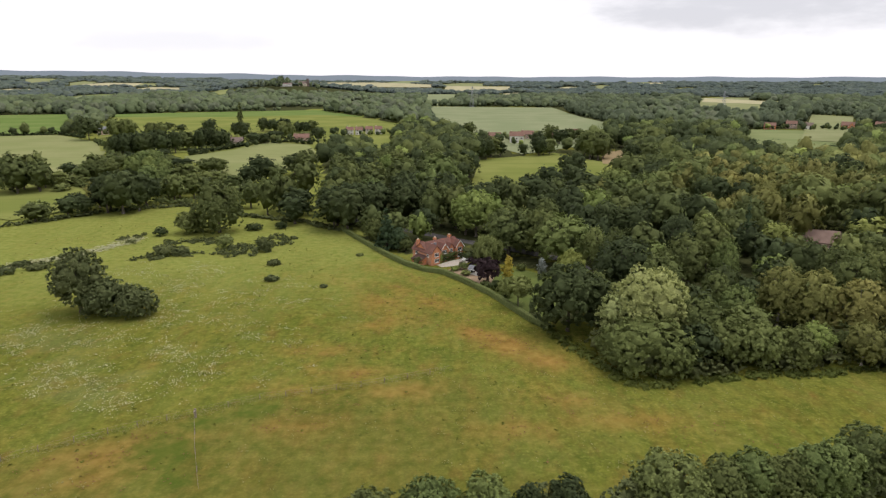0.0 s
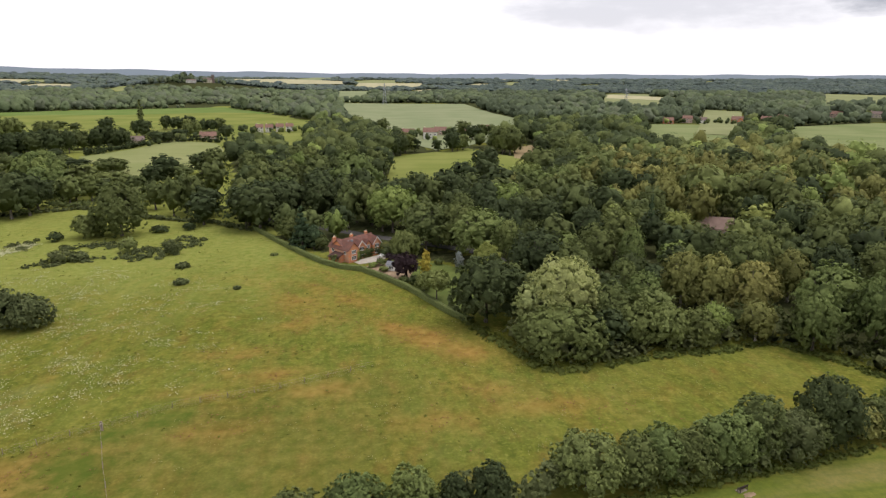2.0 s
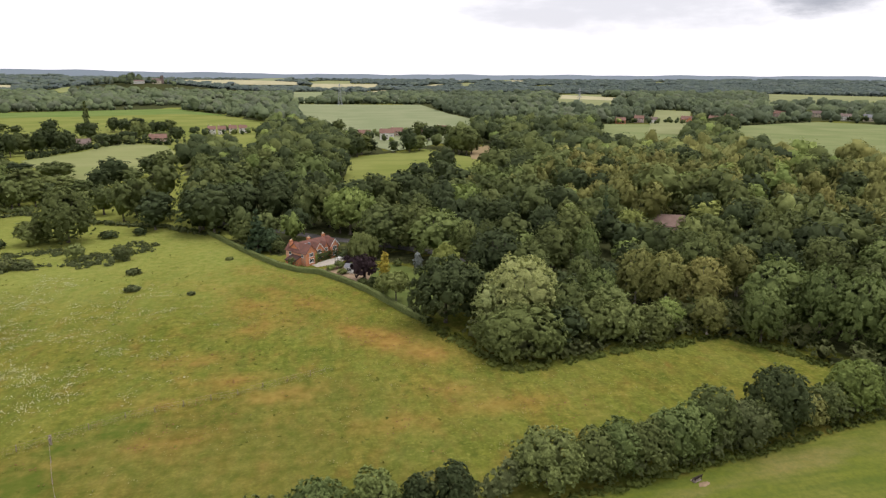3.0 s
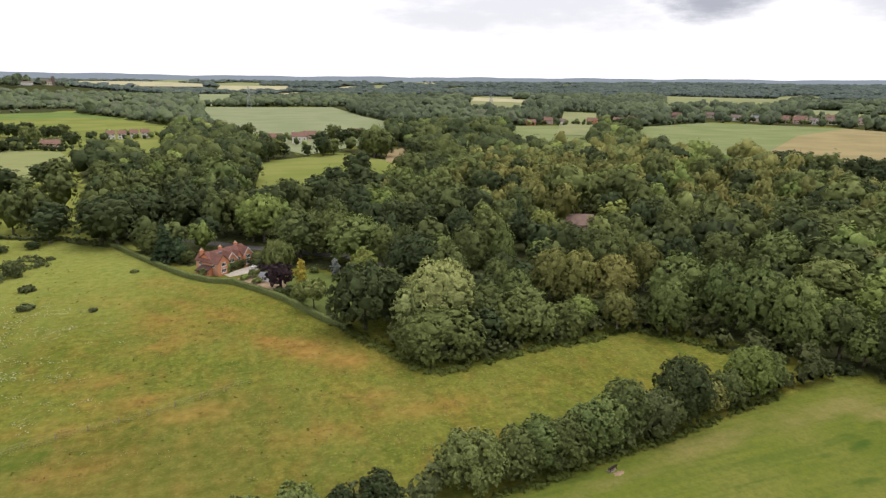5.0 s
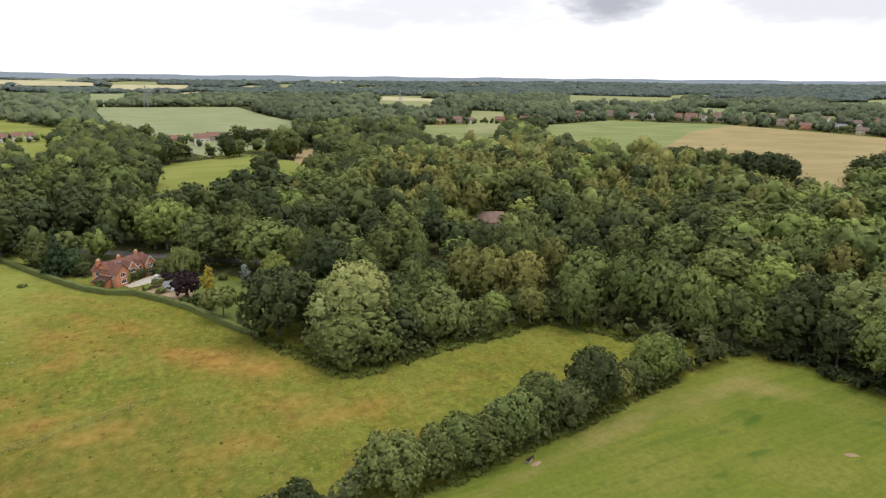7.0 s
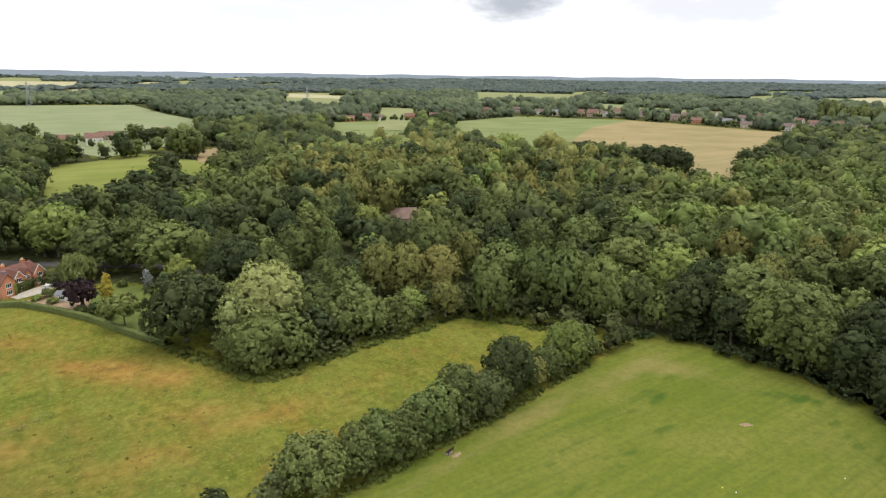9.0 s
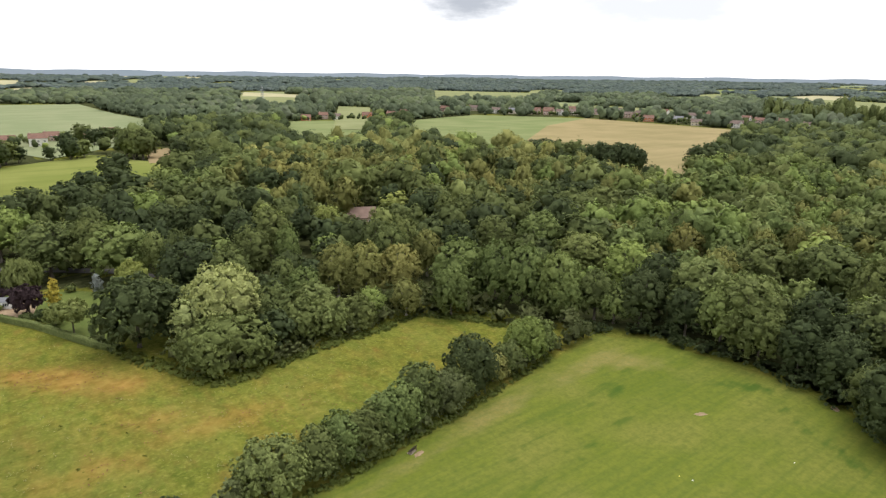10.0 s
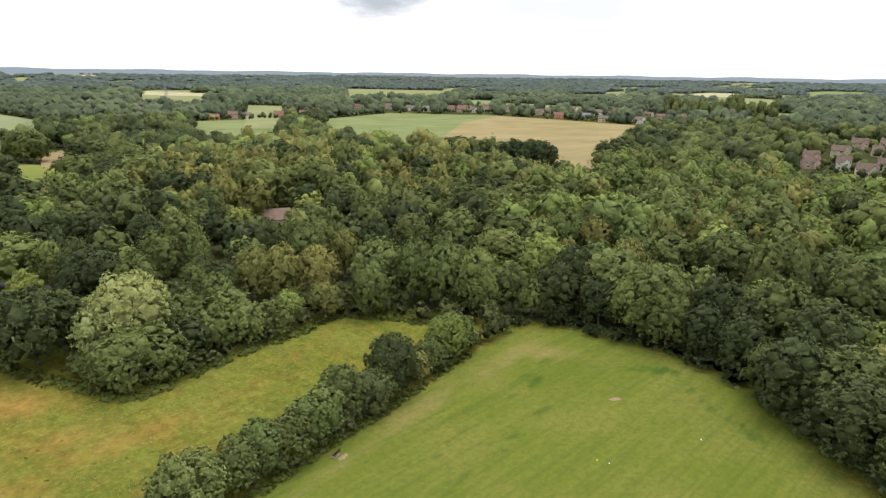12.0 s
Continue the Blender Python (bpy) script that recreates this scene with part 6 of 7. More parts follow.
forest("woodland", 31, wx[NEAR_TREES:], wy[NEAR_TREES:], variants_of(300, 10, 14, 340, 0.56, lump=0.34, few=8), 13.5, "dense mixed broadleaf woodland canopy in summer leaf", wide=0.98)
fx2, fy2 = clear_of(*scatter(12, 400, 760, 11.0, 4.0), LANDMARKS)
forest("woodland", 32, fx2, fy2, variants_of(340, 10, 4, 74, 0.62), 13.0, "mixed woodland and hedgerow trees further off", wide=1.05)
FAR_MARKS = [p for p in LANDMARKS if math.hypot(p[0], p[1]) > 740]
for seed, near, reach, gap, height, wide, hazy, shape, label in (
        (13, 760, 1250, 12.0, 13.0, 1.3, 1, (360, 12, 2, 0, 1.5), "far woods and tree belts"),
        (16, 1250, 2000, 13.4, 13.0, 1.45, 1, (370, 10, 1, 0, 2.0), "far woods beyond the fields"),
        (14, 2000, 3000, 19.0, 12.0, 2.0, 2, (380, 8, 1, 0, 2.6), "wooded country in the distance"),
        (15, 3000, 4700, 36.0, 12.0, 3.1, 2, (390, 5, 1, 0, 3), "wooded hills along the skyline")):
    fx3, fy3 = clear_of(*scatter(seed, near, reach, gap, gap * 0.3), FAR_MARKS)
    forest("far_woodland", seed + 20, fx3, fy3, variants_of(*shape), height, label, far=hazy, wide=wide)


# small trees of the village gardens
r_gard = np.random.RandomState(41)
gard = []
for hx, hy in HOUSES[:-1]:
    for _ in range(10):
        a, d = r_gard.uniform(0, 6.283), r_gard.uniform(9, 26)
        gard.append((hx + math.cos(a) * d, hy + math.sin(a) * d))
gard = np.array([p for p in gard if min(math.dist(p, q) for q in HOUSES) > 8.5])
forest("garden_trees", 42, gard[:, 0], gard[:, 1], variants_of(400, 6, 3, 30, 1.0), 6.4, "small garden trees and shrubs round the houses", wide=0.95)

# a plantation of tall poplars behind the village
px, py = np.meshgrid(np.arange(12), np.arange(5))
pr = np.random.RandomState(43)
pop_x = 860 + px.ravel() * 1.0 + py.ravel() * 9.0 + pr.uniform(-2, 2, px.size)
pop_y = 408 - px.ravel() * 12.0 + py.ravel() * 4.0 + pr.uniform(-2, 2, px.size)
forest("poplar_plantation", 44, pop_x, pop_y, variants_of(410, 5, 4, 60, 1.1), 24.0, "plantation of tall dark poplars in rows", wide=0.5, only=OAK)


# trees on the knoll round the church
kr = np.random.RandomState(45)
kx, ky = -470 + kr.normal(0, 55, 70), 1950 + kr.normal(0, 45, 70)
kx, ky = clear_of(kx, ky, [(-408, 1925, 16), (-452, 1895, 18), (-452, 1915, 16), (-408, 1950, 14)])
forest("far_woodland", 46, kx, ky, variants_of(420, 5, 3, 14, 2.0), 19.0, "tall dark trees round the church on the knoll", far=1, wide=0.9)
# ---- hedges, brambles and rough growth ----
def bank_mesh(name, r, line, width, height, per_metre, size, leaf, uneven=0.6):
    """Rough growth along a line: overlapping low lobes with leaf sprays."""
    rows = []
    for (ax, ay), (bx, by) in zip(line, line[1:]):
        d = math.hypot(bx - ax, by - ay)
        n = max(1, int(d / (width * 0.55)))
        for i in range(n):
            k = (i + r.uniform(0, 1)) / n
            h = height * r.uniform(1 - uneven, 1 + uneven)
            w = width * 0.5 * r.uniform(0.75, 1.25)
            rows.append((ax + (bx - ax) * k + r.uniform(-0.3, 0.3) * width, ay + (by - ay) * k + r.uniform(-0.3, 0.3) * width, h * 0.42, w, w, h * 0.58))
    lobes = np.array(rows)
    length = sum(math.dist(a, c) for a, c in zip(line, line[1:]))
    return crown_mesh(name, r, lobes, int(length * per_metre), size, leaf, under=0.05)


def bank(name, line, width, height, per_metre, size, leaf, label, seed, kind="stuff", category="undergrowth"):
    return tagged(new(name, bank_mesh(name, np.random.RandomState(seed), line, width, height, per_metre, size, leaf)), label, category, kind=kind)


def clipped_hedge(name, line, width, height, leaf, label, seed):
    """A trimmed hedge: a solid bank with square shoulders, leafy on top and sides."""
    r = np.random.RandomState(seed)
    pts = [Vector((*p, 0)) for p in line]
    dense = []
    for a, c in zip(pts, pts[1:]):
        n = max(1, int((c - a).length / 2.0))
        dense += [a.lerp(c, i / n) for i in range(n)]
    dense.append(pts[-1])
    V, F = [], []
    for i, p in enumerate(dense):
        d = (dense[min(i + 1, len(dense) - 1)] - dense[max(i - 1, 0)]).normalized()
        side = Vector((-d.y, d.x, 0))
        h, w = height * r.uniform(0.95, 1.05), width / 2 * r.uniform(0.93, 1.07)
        V += [p - side * w, p - side * w * 0.97 + Vector((0, 0, h * 0.9)), p - side * w * 0.75 + Vector((0, 0, h)), p + side * w * 0.75 + Vector((0, 0, h)), p + side * w * 0.97 + Vector((0, 0, h * 0.9)), p + side * w]
    for i in range(len(dense) - 1):
        for j in range(5):
            F.append((i * 6 + j, i * 6 + j + 1, i * 6 + j + 7, i * 6 + j + 6))
    V, F = np.array([tuple(v) for v in V]), np.array(F)
    # leaves over the faces
    quads = V[F]
    area = np.linalg.norm(np.cross(quads[:, 1] - quads[:, 0], quads[:, 3] - quads[:, 0]), axis=1)
    n = int(area.sum() * 9)
    which = r.choice(len(F), n, p=area / area.sum())
    a, c = r.rand(n, 1), r.rand(n, 1)
    q = quads[which]
    p = (q[:, 0] * (1 - a) + q[:, 1] * a) * (1 - c) + (q[:, 3] * (1 - a) + q[:, 2] * a) * c
    nrm = unit(np.cross(q[:, 3] - q[:, 0], q[:, 1] - q[:, 0]))
    nrm = unit(nrm + 0.5 * r.normal(size=p.shape))
    t = unit(np.cross(nrm, r.normal(size=p.shape)))
    u = np.cross(nrm, t)
    s = 0.17 * r.uniform(0.6, 1.4, (n, 1))
    p = p + nrm * 0.06 * r.rand(n, 1)
    lv = np.stack([p + t * s, p + u * s * 0.7, p - t * s, p - u * s * 0.7], 1).reshape(-1, 3)
    me = mesh_of(name, np.concatenate([V, lv]), np.concatenate([F, np.arange(len(lv)).reshape(-1, 4) + len(V)]), [leaf])
    return tagged(new(name, me), label, "hedge")


FRESH_WEEDS = leaf_material("rank_weeds", (0.100, 0.130, 0.028), (0.180, 0.208, 0.052))
GARDEN_HEDGE = [(-38, 234), (-26, 211.5), (-17.8, 197.0), (-11.4, 187.0), (-5.6, 180.8), (0.4, 177.6), (7.4, 167.6), (12.6, 158.8), (20.5, 140.6), (24.0, 134.8)]
clipped_hedge("garden_hedge", GARDEN_HEDGE, 1.2, 1.4, OAK, "long clipped green hedge round the cottage garden", 90)

# the foot of the field hedge and the edges of the wood
bank("undergrowth", [(-12, 67.5), (15, 70.5), (31, 73.2), (46, 73.6), (62, 75.6), (74, 79.2), (84, 80.6), (96, 82.6), (108, 82)], 3.6, 3.4, 110, 0.24, BRAMBLE, "rank growth along the foot of the field hedge", 91)
bank("undergrowth", [(31, 127.5), (35, 116.5), (40, 112.8), (48, 112.8), (58, 115.2), (72, 116.6), (87, 117.3), (97, 108), (99, 97), (104, 90), (111, 85.5)], 5.0, 3.4, 80, 0.26, BRAMBLE, "bushy shrub edge of the wood at the meadow", 92)
bank("undergrowth", [(-168, 236), (-153, 250), (-139, 267), (-113, 279), (-78, 255), (-53, 245), (-38, 231)], 3.0, 1.1, 40, 0.36, BRAMBLE, "shaggy hedge bank on the meadow's far side", 95)

bank("undergrowth", [(38, 133), (42, 125), (50, 121), (60, 122), (74, 123), (90, 124), (101, 113), (107, 101), (113, 90)], 5.0, 4.0, 60, 0.36, OAK, "dense shrub layer under the trees at the meadow", 88)
# dark leaf chosen in place of the shade under these trees
bank("undergrowth", [(111, 86), (119, 73), (121, 60), (121.6, 48), (119.5, 37), (110.5, 25), (100.5, 13), (91, -1)], 5.0, 3.0, 80, 0.28, DARK, "dense shrub layer under the trees by the mown field", 89)

bank("undergrowth", [(21.5, 139), (26, 128), (30.5, 117.5), (35.5, 108.6), (42, 107.4)], 3.2, 0.5, 90, 0.20, FRESH_WEEDS, "rank green weeds along the foot of the willows", 106)
bank("undergrowth", [(48, 109.6), (58, 112), (72, 113.4), (85, 114.4), (93, 107.5), (96.4, 98)], 3.0, 0.5, 90, 0.20, FRESH_WEEDS, "rank green weeds where the meadow meets the wood", 107)
bank("undergrowth", [(30, 69.2), (40, 70.0), (52, 72.2), (66, 74.2), (78, 77.0), (92, 80.0)], 1.6, 0.5, 60, 0.16, FRESH_WEEDS, "uncut grass and nettles along the foot of the hedge", 108)

# brambles round the meadow oak
def bramble_patch(spots, label, seed):
    r = np.random.RandomState(seed)
    rows = []
    for x, y, w, h in spots:
        for _ in range(7):
            a, d, k = r.uniform(0, 6.283), w * 1.1 * r.rand() ** 0.6, r.uniform(0.18, 0.45)
            rows.append((x + math.cos(a) * d, y + math.sin(a) * d, h * 0.2, w * k, w * k * 0.9, h * r.uniform(0.4, 1.2)))
    me = crown_mesh("bramble_patch", r, np.array(rows), 560 * len(spots), 0.20, BRAMBLE, under=0.02, loose=0.6)
    return tagged(new("bramble_patch", me), label, "brambles", kind="stuff")


bramble_patch([(-94, 194.5, 3, 0.8), (-90, 195, 3, 1.0), (-86, 197, 3, 1.1), (-82, 197, 3, 0.9), (-79, 199, 2.5, 0.7)], "low bramble patch with pale flowers in the meadow", 96)
bramble_patch([(-72, 201, 3.4, 1.1), (-68, 199, 3.6, 1.2), (-63, 198, 3.6, 1.2), (-60, 201, 3.4, 1.4), (-57, 206, 3.2, 1.2), (-55, 212, 3.2, 1.4), (-53, 217, 3.0, 1.2), (-63, 205, 3.6, 1.0), (-68, 207, 3.4, 1.1), (-60, 213, 3.4, 1.2), (-58, 221, 3.0, 1.2)],
              "wide dark bramble thicket in the meadow", 97)
bramble_patch([(-92, 213, 3.4, 0.9), (-87, 215, 3.4, 1.0), (-82, 216, 3.2, 1.1), (-78, 214, 3.2, 1.0), (-74, 216, 3.0, 1.0)], "bramble bank below the meadow oak", 98)
bramble_patch([(-112, 219, 2.6, 0.7), (-108, 222, 2.6, 0.8), (-106, 214, 2.4, 0.6)], "small bramble patch in the meadow", 99)


bank("field_hedge", [(-470, 608), (-420, 625), (-374, 637), (-330, 600)], 4.0, 2.6, 14, 0.7, DARK, "dark trimmed hedge between the fields", 100, category="hedge")
bank("field_hedge", [(-303, 567), (-270, 520), (-240, 470), (-226, 440)], 4.0, 3.0, 14, 0.7, OAK, "overgrown hedge beside the hay field", 101, category="hedge")
bank("field_hedge", [(-182, 462), (-168, 505), (-156, 556), (-130, 556), (-108, 542)], 5.0, 4.0, 14, 0.7, DARK, "dark hedge along the pasture", 102, category="hedge")
bank("field_hedge", [(-225, 330), (-203, 345), (-180, 322), (-160, 300), (-140, 285), (-112, 284)], 4.0, 2.6, 20, 0.5, OAK, "shaggy hedge behind the paddock", 103, category="hedge")
bank("undergrowth", [(-145, 300), (-120, 312), (-95, 300), (-75, 285), (-55, 262)], 9.0, 4.5, 26, 0.55, OAK, "shrubs under the trees past the meadow", 104)
bank("undergrowth", [(-165, 345), (-140, 350), (-112, 330), (-90, 318), (-70, 310)], 9.0, 4.5, 26, 0.55, DARK, "shrubs under the trees past the meadow", 105)
# ---- fence, bench and small things of the fields ----
def wire_fence(line, label, gap=4.2, post_h=1.1, tall_at=None):
    """Wooden posts with two wires; each post a part."""
    fence = tagged(new("wire_fence"), label, "fence")
    r = np.random.RandomState(170)
    bm = bmesh.new()
    box(bm, -0.05, 0.05, -0.05, 0.05, -0.1, post_h)
    post = piece("post", bm, TIMBER, fence, edge=0.012)
    first = True
    for (ax, ay), (bx, by) in zip(line, line[1:]):
        n = max(1, int(math.hypot(bx - ax, by - ay) / gap))
        for i in range(n):
            k = i / n
            m = pose(ax + (bx - ax) * k, ay + (by - ay) * k, r.uniform(-0.1, 0), r.uniform(-4, 4), r.uniform(-4, 4), r.uniform(0, 90))
            if first:
                post.matrix_basis, first = m, False
            else:
                p = new("post", post.data)
                p.parent, p.matrix_basis = fence, m
    for z in (0.55, 1.05):
        bm = bmesh.new()
        for (ax, ay), (bx, by) in zip(line, line[1:]):
            limb(bm, (ax, ay, z), (bx, by, z), 0.012, 0.012, 4)
        piece("wire", bm, TIMBER, fence)
    return fence


FENCE = [(-70, 81), (-65.4, 83.9), (-53.4, 91.6), (-41.8, 97.7), (-32.3, 102.9), (-15.0, 107.7), (1.7, 114.6)]
wire_fence(FENCE, "old post and wire fence across the meadow")
wire_fence([(-41.6, 97.0), (-37.4, 86.0), (-33.4, 76.5)], "old post and wire fence running down the meadow", gap=5)
wire_fence([(18, 300), (50, 330), (88, 352), (112, 380)], "post and wire fence across the far paddock", gap=5)
post = tagged(new("gate_post"), "stout weathered gate post by the fence", "post")
post.matrix_basis = pose(-41.2, 96.6, 0)
bm = bmesh.new()
box(bm, -0.12, 0.12, -0.12, 0.12, -0.1, 1.7)
piece("shaft", bm, TIMBER, post, edge=0.03)
bm = bmesh.new()
box(bm, -0.09, 0.09, -0.75, 0.0, 1.35, 1.5)
piece("brace", bm, TIMBER, post, edge=0.02)
STRAW_GRASS = leaf_material("bleached_grass", (0.16, 0.165, 0.06), (0.26, 0.25, 0.11))

bench = tagged(new("bench"), "dark wooden bench on a weathered slab", "bench")
bench.matrix_basis = pose(50.4, 69.6, 0, 0, 0, 200)
bench.scale = (0.86, 0.86, 0.9)
bm = bmesh.new()
box(bm, -0.9, 0.9, -0.55, 0.40, -0.05, 0.06)
piece("slab", bm, TIMBER, bench, "weathered grey slab", edge=0.02)
for i in range(4):
    bm = bmesh.new()
    box(bm, -0.9, 0.9, -0.24 + i * 0.13, -0.13 + i * 0.13, 0.49, 0.53)
    piece("seat_slat", bm, DARK_WOOD, bench, edge=0.008)
for i in range(4):
    bm = bmesh.new()
    box(bm, -0.9, 0.9, 0.30 + i * 0.03, 0.335 + i * 0.03, 0.60 + i * 0.12, 0.70 + i * 0.12)
    piece("back_slat", bm, DARK_WOOD, bench, edge=0.008)
for x in (-0.8, 0.8):
    for y, h in ((-0.18, 0.49), (0.33, 1.05)):
        bm = bmesh.new()
        box(bm, x - 0.04, x + 0.04, y - 0.04, y + 0.04, 0.07, h)
        piece("leg", bm, DARK_WOOD, bench)
    bm = bmesh.new()
    box(bm, x - 0.035, x + 0.035, -0.22, 0.36, 0.70, 0.75)
    piece("armrest", bm, DARK_WOOD, bench)


def earth_patch(x, y, a, c, turn, seed, label):
    """A low uneven patch of bare ground."""
    r = np.random.RandomState(seed)
    bm = bmesh.new()
    rim, mid = [], bm.verts.new((0, 0, 0.10))
    for i in range(22):
        w = 6.2832 * i / 22
        k = r.uniform(0.75, 1.15)
        rim.append(bm.verts.new((math.cos(w) * a * k, math.sin(w) * c * k, 0.015)))
    inner = [bm.verts.new((v.co.x * 0.6, v.co.y * 0.6, r.uniform(0.05, 0.12))) for v in rim]
    for i in range(22):
        j = (i + 1) % 22
        bm.faces.new((rim[i], rim[j], inner[j], inner[i]))
        bm.faces.new((inner[i], inner[j], mid))
    me = bpy.data.meshes.new("earth_patch")
    bm.to_mesh(me)
    bm.free()
    me.materials.append(EARTH)
    ob = tagged(new("earth_patch", me), label, "bare ground")
    ob.matrix_basis = pose(x, y, 0, 0, 0, turn)
    return ob


earth_patch(96.0, 49.2, 1.2, 0.6, -30, 172, "worn patch of bare earth in the mown field")
earth_patch(116.4, 36.0, 1.1, 0.6, 40, 173, "trodden earth where a path enters the wood")
earth_patch(50.9, 68.6, 1.0, 0.5, 20, 174, "worn earth before the bench")

# cones left on the mown field
CONE_PAINT = paint("marker_yellow", (0.75, 0.62, 0.12), (0.65, 0.55, 0.14), 3.0, 0.6)
for n, (x, y, m) in enumerate(((77.3, 41.5, CONE_PAINT), (94.0, 32.9, WHITE_PAINT), (77.9, 39.8, WHITE_PAINT))):
    bm = bmesh.new()
    bmesh.ops.create_cone(bm, cap_ends=True, segments=14, radius1=0.11, radius2=0.045, depth=0.11)
    bmesh.ops.translate(bm, verts=bm.verts[:], vec=(0, 0, 0.06))
    me = bpy.data.meshes.new("marker_cone")
    bm.to_mesh(me)
    bm.free()
    me.materials.append(m)
    tagged(new("marker_cone", me), "small yellow training marker on the mown grass" if m is CONE_PAINT else "small white training marker on the mown grass", "marker cone", "markers on the field").matrix_basis = pose(x, y, 0)


def pylon(x, y, height, turn):
    """A lattice power pylon."""
    p = tagged(new("pylon"), "tall grey lattice power pylon in a field", "pylon")
    p.matrix_basis = pose(x, y, 0, 0, 0, turn)
    foot = 3.2
    taper = lambda z: foot * (1 - z / height) ** 1.2 + 0.5
    for sx in (-1, 1):
        for sy in (-1, 1):
            bm = bmesh.new()
            for i in range(8):
                z0, z1 = height * i / 8, height * (i + 1) / 8
                limb(bm, (sx * taper(z0), sy * taper(z0), z0), (sx * taper(z1), sy * taper(z1), z1), 0.16, 0.14, 4)
            piece("leg", bm, STEEL, p)
    bm = bmesh.new()
    for i in range(8):
        z0, z1 = height * i / 8, height * (i + 1) / 8
        for sx, sy, tx, ty in ((-1, -1, 1, -1), (1, -1, 1, 1), (1, 1, -1, 1), (-1, 1, -1, -1)):
            limb(bm, (sx * taper(z0), sy * taper(z0), z0), (tx * taper(z1), ty * taper(z1), z1), 0.08, 0.08, 4)
            limb(bm, (tx * taper(z0), ty * taper(z0), z0), (sx * taper(z1), sy * taper(z1), z1), 0.08, 0.08, 4)
    piece("bracing", bm, STEEL, p)
    for z, w in ((height * 0.62, 7.5), (height * 0.76, 9.0), (height * 0.90, 6.5)):
        bm = bmesh.new()
        for s in (-1, 1):
            limb(bm, (0, 0, z + 1.2), (s * w, 0, z), 0.16, 0.08, 4)
            limb(bm, (0, 0, z - 0.3), (s * w, 0, z), 0.14, 0.08, 4)
        piece("cross_arm", bm, STEEL, p)
    return p


pylon(53, 1203, 38, 15)
pylon(430, 1010, 34, 30)

# an overhead line at the meadow's far side
pole = tagged(new("utility_pole"), "pale wooden utility pole among the trees", "pole")
pole.matrix_basis = pose(-56, 262, 0)
bm = bmesh.new()
limb(bm, (0, 0, -0.3), (0, 0, 9.5), 0.16, 0.11, 9)
piece("shaft", bm, PALE_BARK, pole)
bm = bmesh.new()
box(bm, -0.9, 0.9, -0.06, 0.06, 8.9, 9.05)
piece("cross_arm", bm, TIMBER, pole)
bm = bmesh.new()
span = [Vector((-56, 262, 9.0)).lerp(Vector((-230, 262, 9.0)), k / 10) - Vector((0, 0, 5.0 * (1 - (2 * k / 10 - 1) ** 2))) for k in range(11)]
for a, c in zip(span, span[1:]):
    limb(bm, a, c, 0.035, 0.035, 4)
piece("wire", bm, DARK_WOOD, pole, "thin sagging overhead wire")

# rough tufts over the meadow, and pale flower heads where it is rankest
def tufts(name, seed, count, spread, low, high, size, leaf, label):
    r = np.random.RandomState(seed)
    x, y = r.uniform(-140, 110, count * 8), r.uniform(55, 240, count * 8)
    k = inside(OPEN, x, y) & ~inside(MOWN, x, y) & (off_line(GARDEN_HEDGE, x, y) > 2) & ((x < -12 + (y - 180) * 0.2) | (y < 190 - 2 * np.abs(x)) | (x * 1.0 < (234 - y) * 0.45 - 22))
    k &= spread(x, y, r)
    x, y = x[k][:count], y[k][:count]
    V = []
    for i in range(len(x)):
        h, w = r.uniform(low, high), size * r.uniform(0.6, 1.5)
        V.append(sprays(r, np.array([(x[i], y[i], h * 0.2, w, w, h * 0.8)]), 6, w * 0.55, loose=0.3, under=0.0)[0])
    V = np.concatenate(V)
    return tagged(new(name, mesh_of(name, V, np.arange(len(V)).reshape(-1, 4), [leaf])), label, "grass", kind="stuff")


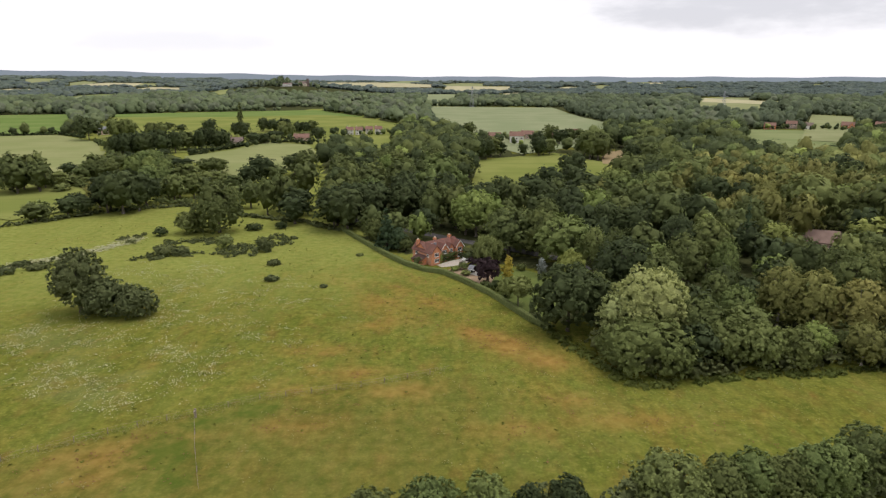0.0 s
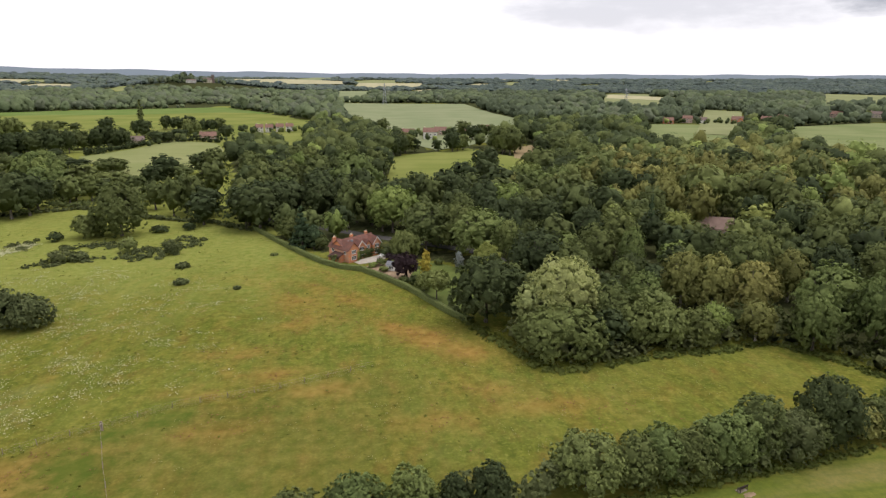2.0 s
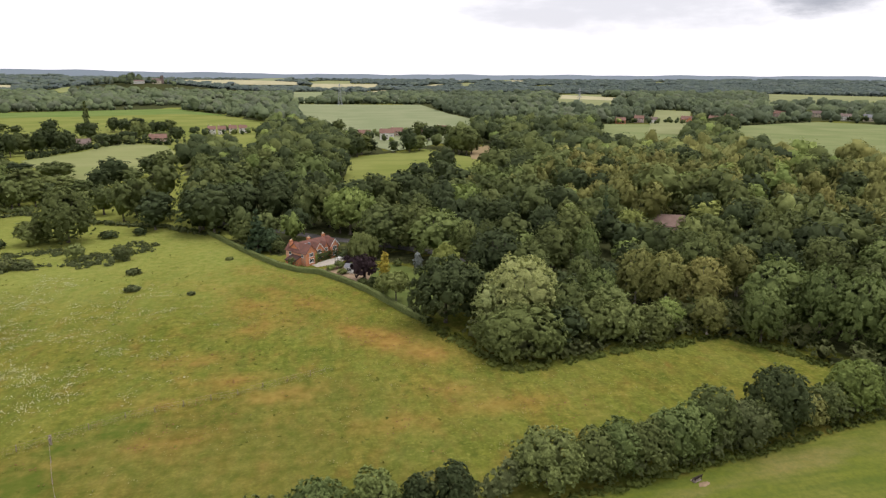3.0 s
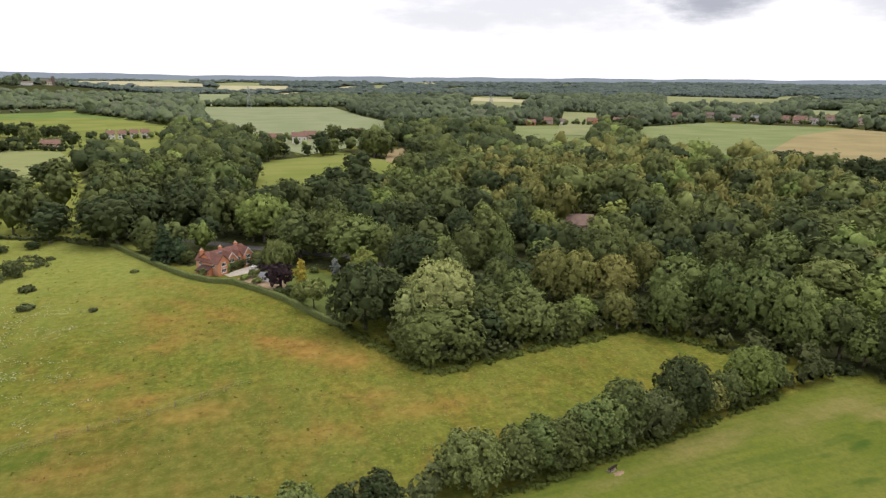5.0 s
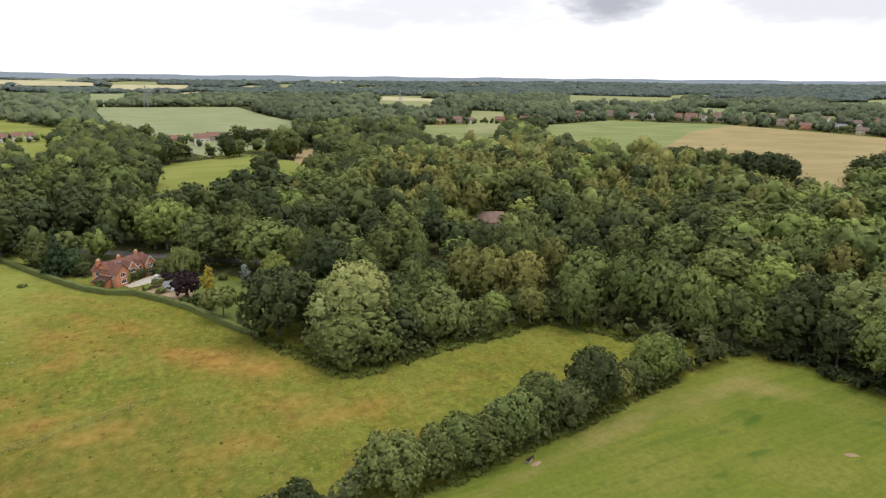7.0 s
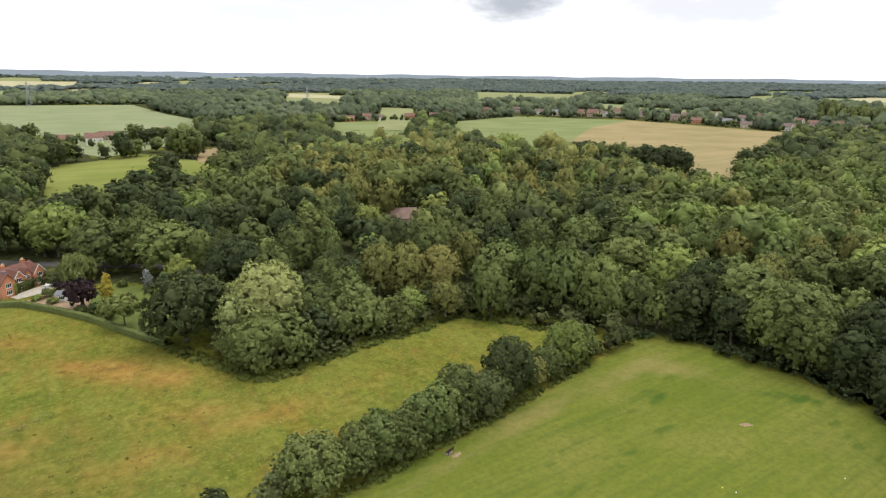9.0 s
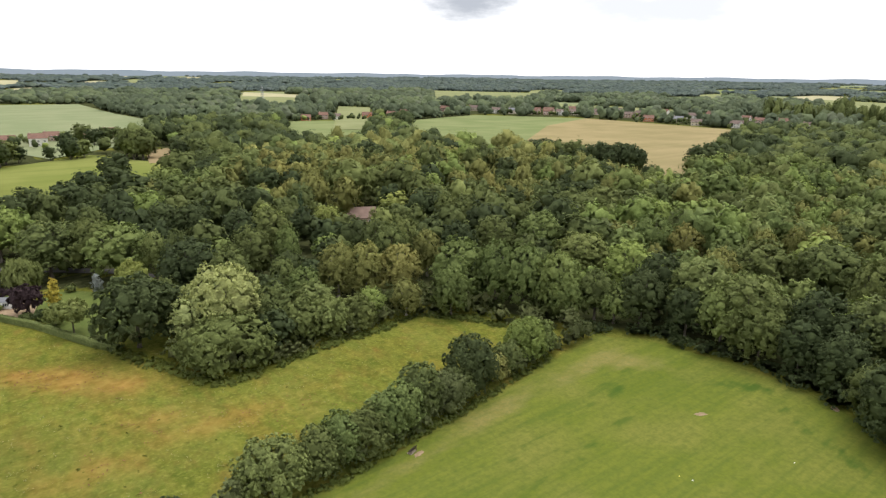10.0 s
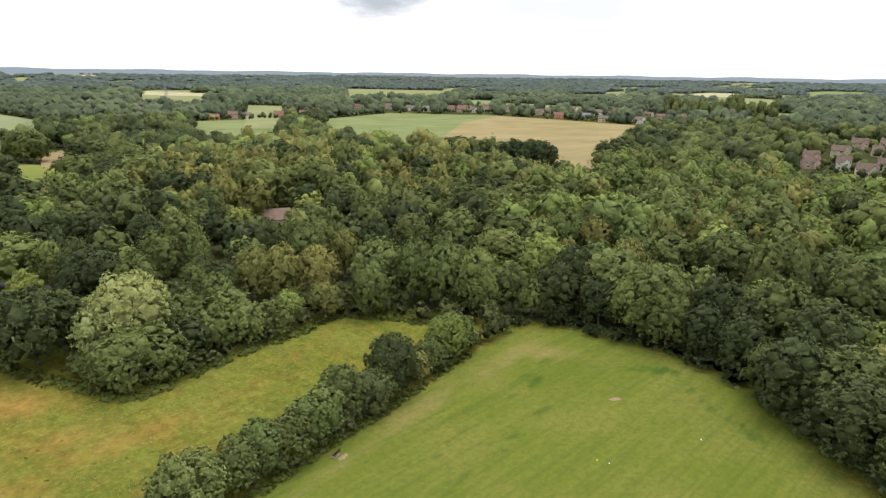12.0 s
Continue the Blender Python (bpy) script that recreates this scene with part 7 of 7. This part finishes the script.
def drifts(name, seed, count, spread, heads, size, leaf, label, along=None, stray=0.45):
    """Flower heads or grass in ragged drifts, each a handful of small sprays close together."""
    r = np.random.RandomState(seed)
    if along:
        k = r.rand(count * 8) * (len(along) - 1)
        i, f = k.astype(int), k % 1
        pts = np.array(along)
        x, y = (pts[i] * (1 - f)[:, None] + pts[i + 1] * f[:, None]).T + r.normal(0, stray, (2, count * 8))
    else:
        x, y = r.uniform(-150, 112, count * 8), r.uniform(55, 245, count * 8)
    k = inside(OPEN, x, y) & ~inside(MOWN, x, y) & (off_line(GARDEN_HEDGE, x, y) > 2) & spread(x, y, r)
    x, y = x[k][:count], y[k][:count]
    n = r.randint(heads // 2, heads + 1, len(x))
    x, y = np.repeat(x, n), np.repeat(y, n)
    x, y = x + r.normal(0, 0.75, len(x)), y + r.normal(0, 0.42, len(x))
    k = inside(OPEN, x, y)
    x, y = x[k], y[k]
    p = np.stack([x, y, r.uniform(0.05, 0.32, len(x))], -1)
    nrm = unit(np.array((0, 0, 1.0)) + 0.35 * r.normal(size=p.shape))
    t = unit(np.cross(nrm, r.normal(size=p.shape)))
    u = np.cross(nrm, t)
    a = size * r.uniform(0.5, 1.5, (len(p), 1))
    v = np.stack([p + t * a, p + u * a * 0.5, p - t * a, p - u * a * 0.5], 1).reshape(-1, 3)
    return tagged(new(name, mesh_of(name, v, np.arange(len(v)).reshape(-1, 4), [leaf])), label, "grass", kind="stuff")


PALE_FLOWERS = leaf_material("pale_flowers", (0.32, 0.33, 0.17), (0.56, 0.55, 0.36))
RANK_GRASS = leaf_material("rank_grass", (0.110, 0.132, 0.024), (0.170, 0.182, 0.036))
DOCKS = leaf_material("rusty_dock", (0.110, 0.060, 0.026), (0.230, 0.130, 0.060))
WIDE = [(-66, 150, 34, 26, 0), (-78, 175, 24, 16, 0), (-56, 118, 26, 14, 0), (-100, 120, 24, 20, 0), (-48, 160, 20, 18, 0)]
tufts("meadow_tufts", 180, 700, lambda x, y, r: waves(x, y, 22, 180) + r.uniform(-0.6, 0.6, x.size) > 0.0, 0.06, 0.16, 0.26, RANK_GRASS, "coarse tufts and docks in the meadow")
drifts("flower_heads", 181, 5600, lambda x, y, r: np.maximum(blots(x, y, FLOWERS, 4), 0.6 * blots(x, y, WIDE, 9)) * np.clip(0.75 + 0.8 * waves(x, y, 9, 31), 0, 1.6) > r.uniform(0.12, 1.0, x.size), 12, 0.14, PALE_FLOWERS, "pale flower heads in drifts among the meadow grass")
drifts("seed_heads", 182, 1500, lambda x, y, r: waves(x, y, 18, 182) + r.uniform(-0.6, 0.6, x.size) > 0.1, 6, 0.13, STRAW_GRASS, "bleached seed heads in the meadow")
drifts("dock_plants", 183, 1300, lambda x, y, r: (blots(x, y, SORREL, 3) + 0.25 * np.clip(waves(x, y, 26, 44), 0, 1)) > r.uniform(0.10, 0.9, x.size), 8, 0.16, DOCKS, "rusty dock and sorrel stems in the meadow")
drifts("fence_grass", 184, 520, lambda x, y, r: r.rand(x.size) < 0.8, 5, 0.12, STRAW_GRASS, "bleached uncut grass along the old fence", along=FENCE)
drifts("flower_heads", 185, 420, lambda x, y, r: r.rand(x.size) < 0.7, 18, 0.19, PALE_FLOWERS, "pale dry flowering strip across the meadow", along=[(-131, 184), (-121, 192), (-112, 206), (-107, 221)], stray=1.6)
